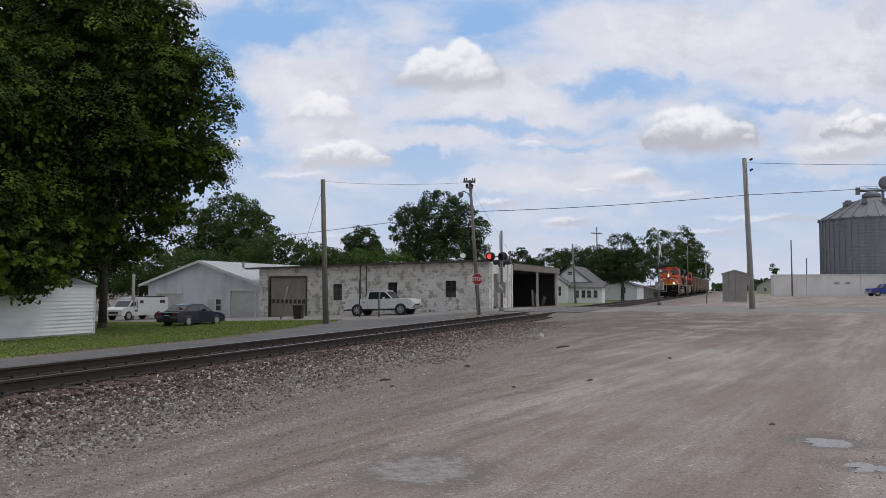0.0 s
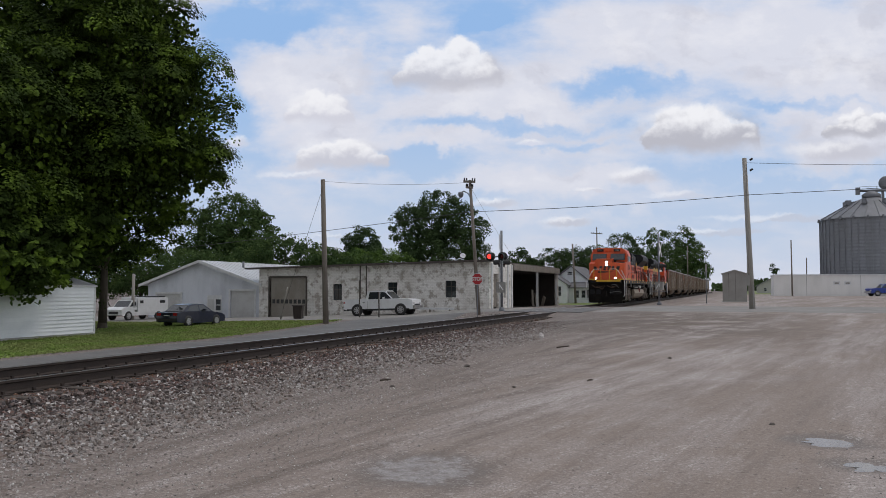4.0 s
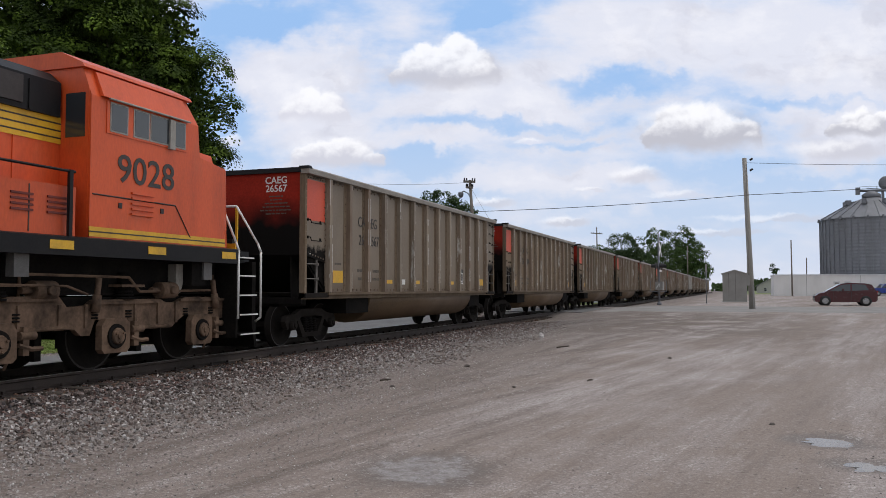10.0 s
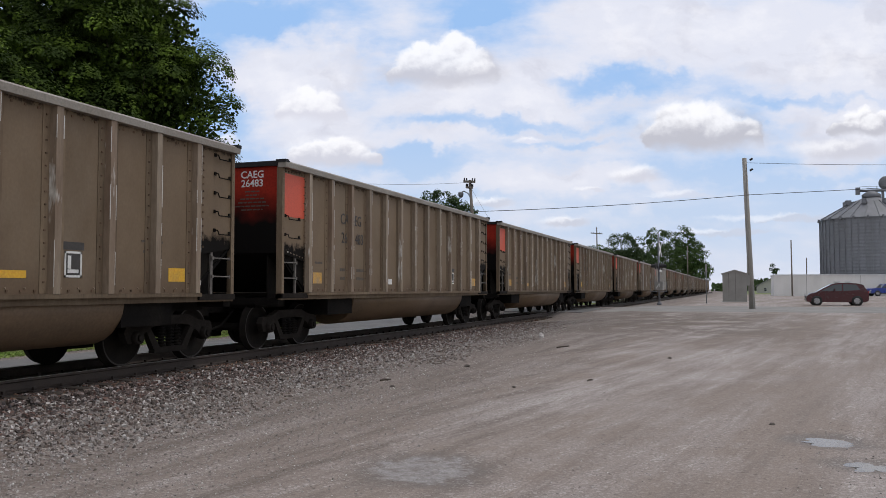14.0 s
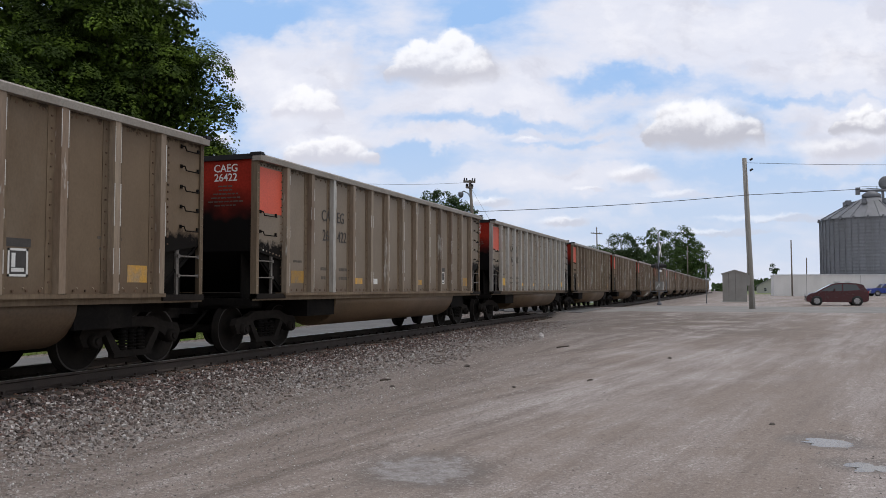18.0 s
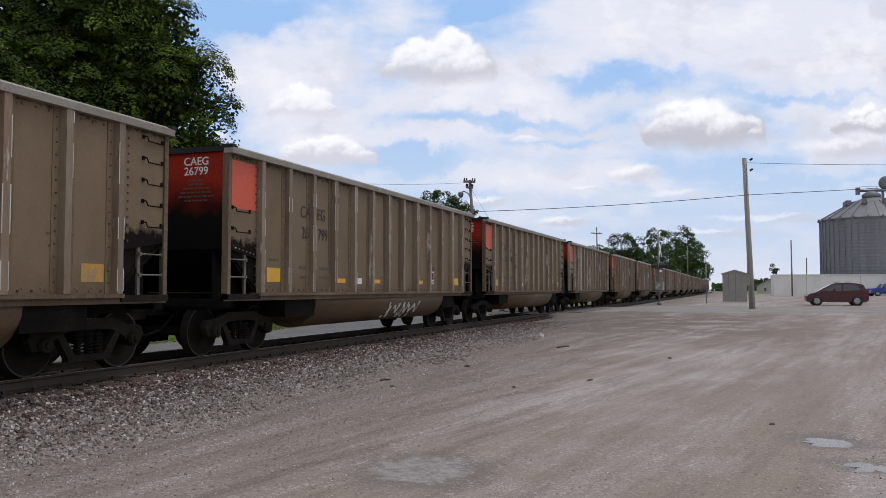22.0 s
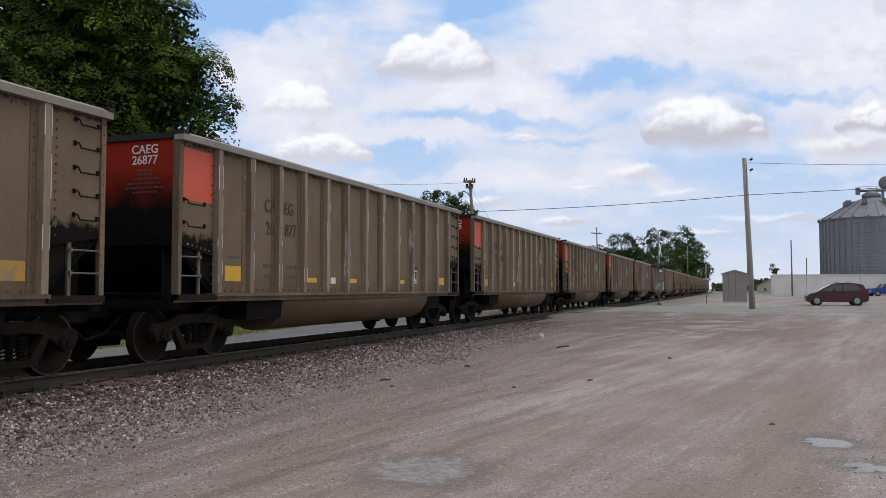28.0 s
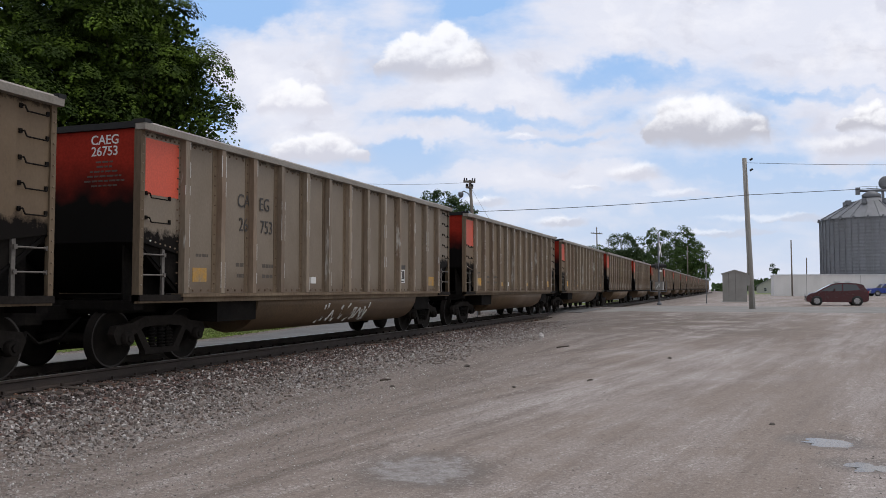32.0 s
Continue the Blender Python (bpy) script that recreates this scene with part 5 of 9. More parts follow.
    bar(bm, ((1.40, 8.0, 4.2), (1.42, 8.05, 3.3), (1.30, 8.12, 2.9)), 0.02, 6)
    part("drain_pipe", bm, M_black, loco)
    # long hood
    hood = ((0.95, 1.97), (0.95, 3.92), (0.82, 4.07), (0.5, 4.12))
    bm = bmesh.new()
    prism(bm, sym(((0.95, 1.97), (0.95, 3.33))), 7.85, 19.85)
    box(bm, -0.948, 0.948, 13.36, 18.38, 3.33, 3.56)
    part("hood", bm, M_orange, loco, "orange long hood", bevel=0.02)
    for y0, y1 in ((7.85, 13.35), (18.38, 19.86)):
        mirror_part("yellow_band", sym(((0.955, 3.33), (0.955, 3.72))), y0, y1, M_yellow, loco, "yellow band along the hood")
        for z in (3.40, 3.505, 3.61):
            mirror_part("pinstripe", sym(((0.958, z), (0.958, z + 0.022))), y0 + 0.01, y1 + 0.003, M_decal, loco, "thin black stripe")
    boxpart("yellow_band", (-0.955, -0.93, 3.8, 7.85, 3.33, 3.72), M_yellow, loco, "yellow band along the hood")
    for z in (3.40, 3.505, 3.61):
        boxpart("pinstripe", (-0.958, -0.94, 3.8, 7.85, z, z + 0.022), M_decal, loco, "thin black stripe")
    bm = bmesh.new()
    prism(bm, sym(((0.95, 3.70), (0.95, 3.92), (0.82, 4.07), (0.5, 4.12))), 8.9, 18.9)
    part("hood_top", bm, M_black, loco, "black hood top", bevel=0.02)
    bm = bmesh.new()
    prism(bm, sym(((0.96, 3.70), (1.0, 4.40), (0.85, 4.52))), 18.1, 19.86)
    part("rear_housing", bm, M_black, loco, "black housing at the rear", bevel=0.02)
    for s in (1, -1):
        bm = bmesh.new()
        for c in range(3):
            for k in range(7):
                box(bm, s * 0.96, s * 1.01, 18.5 + 0.42 * c, 18.82 + 0.42 * c, 4.0 + 0.05 * k, 4.02 + 0.05 * k)
        tagged(part("louvres", bm, M_slit, loco), kind="stuff")
        boxpart("yellow_band", (s * 0.95, s * 0.962, 7.85 if s > 0 else 3.8, 19.85, 1.99, 2.12), M_yellow, loco, "yellow band along the sill")
        boxpart("pinstripe", (s * 0.95, s * 0.964, 7.85 if s > 0 else 3.8, 19.85, 2.045, 2.065), M_decal, loco)
        # doors along the hood: plain seams by the emblem, hinged doors under the radiator
        for y in (8.05, 10.6, 13.34):
            boxpart("door_seam", (s * 0.95, s * 0.958, y - 0.008, y + 0.008, 2.14, 3.32), M_decal, loco)
        for y in [13.75 + 0.56 * k for k in range(5)]:
            bm = bmesh.new()
            box(bm, s * 0.95, s * 0.966, y - 0.27, y + 0.27, 2.16, 3.48)
            d = part("hood_door", bm, M_orange, loco, bevel=0.006)
            bm = bmesh.new()
            for z in (2.30, 2.72, 3.14):
                box(bm, s * 0.966, s * 0.985, y - 0.255, y - 0.225, z, z + 0.16)
                box(bm, s * 0.966, s * 0.985, y + 0.225, y + 0.255, z, z + 0.16)
            tagged(part("hinges", bm, M_grille, d), kind="stuff")
        bm = bmesh.new()
        for k in range(9):
            y = 8.3 + 0.6 * k
            box(bm, s * 0.95, s * 0.975, y, y + 0.05, 2.16, 2.27)
        tagged(part("door_latches", bm, M_grille, loco), kind="stuff")
        bm = bmesh.new()
        for k, (y, z) in enumerate(((13.9, 3.28), (14.5, 3.2), (15.2, 3.3), (15.9, 3.22), (9.0, 2.32), (11.4, 2.36), (12.7, 3.2))):
            box(bm, s * 0.966, s * 0.970, y, y + 0.12 + 0.05 * (k % 3), z, z + 0.09)
        tagged(part("notice_plates", bm, M_amber, loco, "small worn notice plates"), kind="stuff")
        rear = boxpart("grille", (s * 0.95, s * 0.968, 18.45, 19.65, 2.2, 3.32), M_grille, loco, "dark red radiator grille")
        bm = bmesh.new()
        for k in range(5):
            box(bm, s * 0.968, s * 0.985, 18.46 + 0.29 * k, 18.49 + 0.29 * k, 2.2, 3.32)
        for z in (2.46, 2.74, 3.02):
            box(bm, s * 0.968, s * 1.0, 18.45, 19.65, z, z + 0.04)
        part("slats", bm, M_grille, rear)
        # brake wheel beside the grille; a flat dark plate paints its recess's shade
        boxpart("recess", (s * 0.95, s * 0.960, 16.55, 17.25, 2.14, 3.42) if s > 0 else (s * 0.95, s * 0.960, 17.35, 18.1, 2.2, 3.42), M_grille, loco, "flat dark red plate painted as a shaded recess")
        if s > 0:
            boxpart("rear_door", (0.95, 0.966, 17.35, 18.2, 2.16, 3.44), M_orange, loco, bevel=0.006)
            boxpart("door_seam", (0.966, 0.97, 17.76, 17.78, 2.18, 3.42), M_decal, loco)
        bm = bmesh.new()
        ring = [(s * 1.03, 17.72 + 0.26 * math.cos(a * math.tau / 20), 3.0 + 0.26 * math.sin(a * math.tau / 20)) for a in range(21)]
        if s > 0:
            bm.free()
        else:
            bar(bm, ring, 0.014, 6)
            tagged(part("brake_wheel", bm, M_orange, loco, "orange hand-brake wheel"), kind="stuff")
            boxpart("wheel_tag", (s * 1.03, s * 1.05, 17.80, 17.95, 2.55, 2.7), M_silver, loco)
            boxpart("cabinet_box", (s * 0.95, s * 1.0, 16.75, 17.1, 2.95, 3.28), M_black, loco)
        badge(loco, Matrix(((0, 0, s, s * 0.966), (s, 0, 0, 8.3 if s > 0 else 12.95), (0, 1, 0, 2.36), (0, 0, 0, 1))), 4.8, 0.92, "dark emblem along the hood")
        boxpart("stencil", (s * 0.962, s * 0.966, 9.4, 9.55, 3.8, 3.9), M_white, loco)
    words("digits", number, 0.3, M_letter, loco, Matrix(((-1, 0, 0, 0), (0, 0, 1, 19.868), (0, 1, 0, 3.1), (0, 0, 0, 1))), "dark road number on the rear")
    bm = bmesh.new()
    for k in range(10):
        for s in (1, -1):
            box(bm, s * 0.955, s * 0.985, 9.3 + 0.42 * k, 9.36 + 0.42 * k, 3.74, 3.8)
    tagged(part("lifting_lugs", bm, M_white, loco), kind="stuff")
    # flared radiator section
    bm = bmesh.new()
    prism(bm, sym(((0.96, 3.48), (1.02, 3.53), (1.54, 4.0), (1.56, 4.34), (1.34, 4.53), (0.6, 4.60))), 13.4, 18.35)
    part("radiator", bm, M_black, loco, "black flared radiator section", bevel=0.02)
    for s in (1, -1):
        bm = bmesh.new()
        bar(bm, ((s * 1.35, 13.5, 4.56), (s * 1.35, 18.3, 4.56)), 0.025)
        part("roof_rail", bm, M_silver, loco)
    for y in (14.2, 15.85, 17.5):
        bm = bmesh.new()
        lathe(bm, ((0.62, 0.0), (0.62, 0.1), (0.55, 0.12), (0.5, 0.06), (0.1, 0.06)), 20, pose(0, y, 4.58))
        part("fan", bm, M_black, loco)
    bm = bmesh.new()
    box(bm, -0.45, 0.45, 11.2, 12.3, 4.1, 4.3)
    part("exhaust", bm, M_soot, loco, bevel=0.03)
    bm = bmesh.new()
    for o in (-0.12, 0.0, 0.12):
        tube(bm, (0.9 + o * 0.4, 8.6, 4.44 + o * 0.4), (0.9 + o * 0.4, 9.05, 4.44 + o * 0.4), 0.03, 0.09, 10)
    box(bm, 0.8, 1.0, 8.55, 8.7, 4.3, 4.44)
    part("horn", bm, M_black, loco)
    for x in (-0.7, 0.1, 0.7):
        bm = bmesh.new()
        tube(bm, (x, 2.2 + abs(x), 4.64), (x, 2.2 + abs(x), 4.74), 0.09, 0.06, 12)
        box(bm, x - 0.2, x + 0.2, 2.5 + abs(x), 2.9 + abs(x), 4.60, 4.68)
        tagged(part("antenna", bm, M_black, loco), kind="stuff")
    # fuel tank
    tank = sym(((0.95, 0.34), (1.36, 0.56), (1.52, 0.86), (1.46, 1.16), (1.3, 1.22)))
    bm = bmesh.new()
    prism(bm, tank, 6.62, 14.25)
    for v in bm.verts:
        v.co.y += (0.3 if v.co.y < 10 else -0.3) * (1.22 - v.co.z) / 0.88 * 0.5
    part("fuel_tank", bm, M_dust, loco, "dusty tan-grey fuel tank", bevel=0.02)
    for s in (1, -1):
        if s < 0:
            for y0, y1 in ((7.0, 10.3), (10.8, 14.0)):
                bm = bmesh.new()
                lathe(bm, ((0.05, y0), (0.2, y0 + 0.05), (0.24, y0 + 0.15), (0.24, y1 - 0.15), (0.2, y1 - 0.05), (0.05, y1)), 18, Matrix.Translation((s * 1.30, 0, 1.46)) @ Matrix.Rotation(radians(-90), 4, "X"))
                part("air_reservoir", bm, M_dust, loco, "long dusty air reservoir")
        bm = bmesh.new()
        bar(bm, ((s * 1.35, 6.4, 1.3), (s * 1.4, 7.6, 1.34), (s * 1.45, 9.6, 1.38), (s * 1.48, 10.0, 1.55)), 0.03)
        part("pipe", bm, M_silver, loco)
        boxpart("fuel_gauge", (s * 1.46, s * 1.55, 10.2, 10.35, 0.95, 1.3), M_grille, loco)
        boxpart("filler", (s * 1.45, s * 1.56, 10.9, 11.15, 1.3, 1.55), M_white, loco)
        boxpart("sand_box", (s * 1.1, s * 1.4, 0.9, 1.3, 1.3, 1.7), M_soot, loco, bevel=0.03)
        boxpart("sand_box", (s * 1.1, s * 1.4, 18.9, 19.3, 1.3, 1.7), M_soot, loco, bevel=0.03)
        # handrails
        bm = bmesh.new()
        bar(bm, [(s * 1.52, y, 2.86) for y in (8.0 if s > 0 else 4.1, 20.2)], 0.02)
        part("handrail", bm, M_black, loco)
        for y in [8.15 + 1.32 * k for k in range(0 if s > 0 else -3, 10)]:
            bm = bmesh.new()
            box(bm, s * 1.50, s * 1.55, y - 0.03, y + 0.03, 1.72, 2.88)
            part("handrail_post", bm, M_black, loco)
        # steps and white rails at both ends
        for e, y0 in ((1, -0.72), (-1, 20.72)):
            bm = bmesh.new()
            box(bm, s * 1.02, s * 1.5, y0 + 0.78 * e, y0 + 0.84 * e, 0.35, 1.95)
            box(bm, s * 1.0, s * 1.06, y0 + 0.06 * e, y0 + 0.84 * e, 0.35, 1.95)
            part("step_well", bm, M_soot, loco)
            for k, z in enumerate((0.38, 0.74, 1.10, 1.46, 1.80)):
                bm = bmesh.new()
                box(bm, s * 1.05, s * (1.54 - 0.02 * k), y0 + (0.08 + 0.02 * k) * e, y0 + 0.80 * e, z, z + 0.04)
                st = part("step", bm, M_soot, loco)
                bm = bmesh.new()
                box(bm, s * (1.54 - 0.02 * k), s * (1.55 - 0.02 * k), y0 + (0.12 + 0.02 * k) * e, y0 + 0.74 * e, z + 0.012, z + 0.036)
                part("step_edge", bm, M_white, st, "white step edge")
            for pts in (((0.35, y0 - 0.02 * e, 2.86), (0.92, y0 - 0.02 * e, 2.86), (1.45, y0 + 0.04 * e, 2.1), (1.53, y0 + 0.06 * e, 1.95), (1.53, y0 + 0.06 * e, 0.7), (1.42, y0 + 0.06 * e, 0.62)),
                        ((1.20, y0 + 0.86 * e, 2.75), (1.5, y0 + 0.86 * e, 2.1), (1.56, y0 + 0.86 * e, 1.95), (1.56, y0 + 0.86 * e, 0.7)) if e > 0 else
                        ((1.52, y0 + 0.9 * e, 2.86), (1.55, y0 + 0.86 * e, 2.7), (1.54, y0 + 0.84 * e, 2.2), (1.56, y0 + 0.84 * e, 1.95), (1.56, y0 + 0.84 * e, 0.6))):
                bm = bmesh.new()
                bar(bm, [(s * a, b, c) for a, b, c in pts], 0.022, 8)
                part("grab_rail", bm, M_white, loco, "white grab rail")
            for x in (0.35, 0.92):
                boxpart("rail_post", (s * x - 0.02, s * x + 0.02, y0 - 0.05, y0 - 0.01, 1.95, 2.87), M_yellow, loco, "yellow rail post")
    # pilots, plough and couplers
    for e, y0 in ((1, -0.75), (-1, 20.75)):
        bm = bmesh.new()
        prism(bm, [(y0 + e * a, b) for a, b in ((0.12, 1.76), (0.0, 1.76), (0.0, 0.75), (-0.30, 0.14), (-0.24, 0.12), (0.12, 0.6))], -1.36, 1.36, "x")
        for v in bm.verts:
            if v.co.z < 0.5:
                v.co.y += e * 0.25 * (abs(v.co.x) / 1.36)
        part("pilot", bm, M_soot, loco, "black pilot plough", bevel=0.02)
        boxpart("anticlimber", (-0.72 if e > 0 else -1.2, 1.22, min(y0 - 0.3 * e, y0), max(y0 - 0.3 * e, y0), 1.83, 1.965), M_yellow, loco, "yellow edge over the coupler", bevel=0.015)
        bm = bmesh.new()
        box(bm, -0.14, 0.14, min(y0 - 0.55 * e, y0), max(y0 - 0.55 * e, y0), 0.74, 1.0)
        box(bm, -0.18, 0.2, y0 - 0.60 * e - 0.16, y0 - 0.60 * e + 0.16, 0.68, 1.04)
        part("coupler", bm, M_soot, loco, bevel=0.02)
        for x, w_, drop in ((-1.05, 0.95, 0.22), (0.15, 0.85, 0.20), (-0.5, 0.5, 0.34)):
            bm = bmesh.new()
            bar(bm, [(x + w_ * k / 8, y0 - 0.2 * e, 1.56 - drop * math.sin(math.pi * k / 8)) for k in range(9)], 0.02, 8)
            part("hose", bm, M_truck, loco)
        bm = bmesh.new()
        bar(bm, ((0.5, y0 - 0.2 * e, 1.55), (0.85, y0 - 0.26 * e, 1.62), (1.15, y0 - 0.26 * e, 1.3)), 0.022, 8)
        bar(bm, ((0.4, y0 - 0.3 * e, 0.95), (1.1, y0 - 0.3 * e, 1.05), (1.35, y0 - 0.3 * e, 0.95)), 0.02, 8)
        part("uncoupling_lever", bm, M_slit, loco)
        for x in (-1.05, -0.55, 0.55, 1.05):
            boxpart("pilot_plate", (x - 0.18, x + 0.18, min(y0 - 0.012 * e, y0), max(y0 - 0.012 * e, y0), 0.80, 1.20), M_black, loco, bevel=0.004)
        for x in (-0.62, 0.62):
            boxpart("glad_hand", (x - 0.05, x + 0.05, y0 - 0.16 * e - 0.05, y0 - 0.16 * e + 0.05, 1.34, 1.46), M_truck, loco, bevel=0.01)
    cast = M_greytruck if key == 0 else M_truck
    loco_truck(loco, 2.98, key, cast, 1)
    loco_truck(loco, 17.80, key, cast, -1)
    return loco
# ---------- the train, in its order behind the leading headlight ----------
def on_track(s, back=False):
    x, y, a = path(s)
    return pose(x, y, RAIL, 0, 0, math.degrees(a) + (180 if back else 0))


SPEED = 16.414
HEAD0 = 19.682 + SPEED * 7.0           # where the leading headlight is at the start


TRAIN = []           # thing, metres behind the leading headlight, turned round or not
TRAIN.append((locomotive(on_track(HEAD0), 0, "8791", "orange and black diesel locomotive with yellow stripes and lit headlights", True), 0.0, False))
TRAIN.append((locomotive(on_track(HEAD0 + 42.72, True), 1, "9028", "orange and black diesel locomotive running long hood first", False), 42.72, True))
NUMBERS = ("26567", "26404", "26460", "26577", "26483", "", "26878", "24054", "26422", "26505", "26599", "26828", "26799", "26640", "26611", "26389", "", "", "26877", "26679", "24122", "26502", "26753")
NEAR, FAR = 25, 22
mark_sets = (((1.36, 1.86, 1.38, 1.66), (4.38, 4.80, 1.38, 1.48), (6.40, 6.82, 1.38, 1.48), (9.44, 9.86, 1.38, 1.48), (12.70, 13.12, 1.36, 1.58)), ((1.36, 1.75, 1.36, 1.6), (12.68, 13.12, 1.34, 1.60)), ((4.38, 4.8, 1.36, 1.50), (8.43, 8.85, 1.36, 1.50), (1.36, 1.9, 1.36, 1.62), (12.68, 13.12, 1.34, 1.60)))
for k in range(NEAR):
    back = 45.09 + 16.18 * k
    number = NUMBERS[k] if k < len(NUMBERS) else ""
    mat = M_alum if k in (9,) else M_post
    label = "dusty tan coal gondola with bright aluminium posts and red end" if k == 9 else "dusty tan coal gondola with ribbed sides and red end"
    TRAIN.append((coal_car(on_track(HEAD0 + back), 2 + k, number, label, mat, mark_sets[k % 3], {12: 7.5, 22: 6.0}.get(k, 0.0), k in (8, 14), M_paletan if k in (0, 8, 9, 14, 22) else None), back, False))
for k in range(NEAR, NEAR + FAR):
    back = 45.09 + 16.18 * k
    TRAIN.append((far_car(on_track(HEAD0 + back), "dusty tan coal gondola far down the train"), back, False))
# ---------- building materials ----------
M_siding = material("white_siding", (0.86, 0.88, 0.90), 0.6, dark=(0.66, 0.69, 0.72), scale=1.2, stretch=(1, 0.4, 1), fine=30, bump=0.03, vary=0.04)
M_trim = material("white_trim", (0.68, 0.69, 0.7), 0.5, dark=(0.5, 0.5, 0.5), scale=3, bump=0.03)
M_greypanel = material("grey_metal_panel", (0.66, 0.685, 0.745), 0.5, 0.1, dark=(0.44, 0.465, 0.51), scale=0.8, stretch=(1, 1, 0.3), fine=30, bump=0.03)
M_paleroof = material("pale_metal_roof", (0.62, 0.63, 0.64), 0.45, 0.2, dark=(0.5, 0.49, 0.48), scale=0.6, fine=20, bump=0.04)
M_greydoor = material("grey_door", (0.56, 0.56, 0.55), 0.6, dark=(0.44, 0.43, 0.42), scale=1.5, fine=30, bump=0.05)
M_rolldoor = material("weathered_garage_door", (0.30, 0.275, 0.24), 0.8, dark=(0.2, 0.175, 0.145), scale=1.2, stretch=(1, 1, 0.5), fine=30, bump=0.12)
M_darkroof = material("dark_roof_edge", (0.07, 0.06, 0.052), 0.9, dark=(0.13, 0.115, 0.1), scale=1.5, fine=20)
# shade inside the bay and doorway, put into a near-black colour
M_roomshade = material("dark_interior", (0.035, 0.03, 0.027), 0.95, dark=(0.025, 0.022, 0.02), scale=1.2)
M_plank = material("weathered_plank", (0.26, 0.235, 0.2), 0.9, dark=(0.15, 0.13, 0.11), scale=2, stretch=(6, 1, 0.6), vary=0.2)
M_shingle = material("grey_shingles", (0.15, 0.15, 0.16), 0.9, dark=(0.1, 0.1, 0.105), scale=1.4, fine=16, bump=0.3)
M_galv = material("galvanised_steel", (0.20, 0.21, 0.232), 0.55, 0.35, dark=(0.155, 0.16, 0.17), scale=0.5, stretch=(1, 1, 0.2), fine=16, bump=0.04)
M_concrete = material("pale_wall", (0.46, 0.45, 0.43), 0.85, dark=(0.36, 0.35, 0.33), scale=0.5, stretch=(1, 1, 0.35), fine=20, bump=0.06)
M_binsteel = material("weathered_bin_steel", (0.20, 0.208, 0.228), 0.6, 0.25, dark=(0.15, 0.156, 0.168), scale=0.5, stretch=(1, 1, 0.2), fine=16, bump=0.04)
M_offwhite = material("off_white_wall", (0.78, 0.77, 0.755), 0.8, dark=(0.64, 0.63, 0.61), scale=0.5, stretch=(1, 1, 0.35), fine=20, bump=0.06)
M_cabinet = material("grey_cabinet", (0.30, 0.29, 0.275), 0.6, 0.1, dark=(0.22, 0.21, 0.195), scale=1.2, fine=25, bump=0.03)


def painted_blocks():
    """Whitewashed block wall with flaking paint."""
    mat = material("flaking_white_block", (0.83, 0.815, 0.785), 0.85, dark=(0.64, 0.61, 0.57), scale=0.7, amount=0.9, fine=14, bump=0.25,
                   third=(0.42, 0.385, 0.345), third_scale=1.7, third_at=(0.50, 0.60))
    n, l = mat.node_tree.nodes, mat.node_tree.links
    b = n["Principled BSDF"]
    old = b.inputs["Base Color"].links[0].from_socket
    tc, sep, comb, br, mx = (n.new("ShaderNodeTexCoord"), n.new("ShaderNodeSeparateXYZ"), n.new("ShaderNodeCombineXYZ"), n.new("ShaderNodeTexBrick"), n.new("ShaderNodeMixRGB"))
    l.new(tc.outputs["Object"], sep.inputs[0])
    add = n.new("ShaderNodeMath")
    l.new(sep.outputs[0], add.inputs[0])
    l.new(sep.outputs[1], add.inputs[1])
    l.new(add.outputs[0], comb.inputs[0])
    l.new(sep.outputs[2], comb.inputs[1])
    l.new(comb.outputs[0], br.inputs["Vector"])
    br.inputs["Scale"].default_value = 1.0
    br.inputs["Brick Width"].default_value, br.inputs["Row Height"].default_value, br.inputs["Mortar Size"].default_value = 0.28, 0.11, 0.010
    br.inputs["Color1"].default_value, br.inputs["Color2"].default_value, br.inputs["Mortar"].default_value = (1, 1, 1, 1), (0.8, 0.79, 0.77, 1), (0.5, 0.47, 0.43, 1)
    mx.blend_type = "MULTIPLY"
    mx.inputs[0].default_value = 0.42
    l.new(old, mx.inputs[1])
    l.new(br.outputs[0], mx.inputs[2])
    l.new(mx.outputs[0], b.inputs["Base Color"])
    return mat


M_block = painted_blocks()


def wall_with_holes(bm, u0, u1, z0, z1, holes, put, thick):
    """A wall with real openings. put(u, z, depth) gives a point of it; holes are u0, u1, z0, z1."""
    us = sorted({u0, u1, *[h[0] for h in holes], *[h[1] for h in holes]})
    zs = sorted({z0, z1, *[h[2] for h in holes], *[h[3] for h in holes]})
    for a, b in zip(us, us[1:]):
        for c, d in zip(zs, zs[1:]):
            mu, mz = (a + b) / 2, (c + d) / 2
            if any(h[0] < mu < h[1] and h[2] < mz < h[3] for h in holes):
                continue
            v = [bm.verts.new(put(*p)) for p in ((a, c, 0), (b, c, 0), (b, d, 0), (a, d, 0), (a, c, thick), (b, c, thick), (b, d, thick), (a, d, thick))]
            for f in ((0, 1, 2, 3), (7, 6, 5, 4), (0, 4, 5, 1), (1, 5, 6, 2), (2, 6, 7, 3), (3, 7, 4, 0)):
                bm.faces.new([v[i] for i in f])
    bmesh.ops.remove_doubles(bm, verts=bm.verts, dist=1e-4)
    seen = {}
    for f in list(bm.faces):
        key = tuple(sorted(v.index for v in f.verts)) if False else frozenset(f.verts)
        if key in seen:
            bm.faces.remove(f)
            if seen[key].is_valid:
                bm.faces.remove(seen[key])
        else:
            seen[key] = f


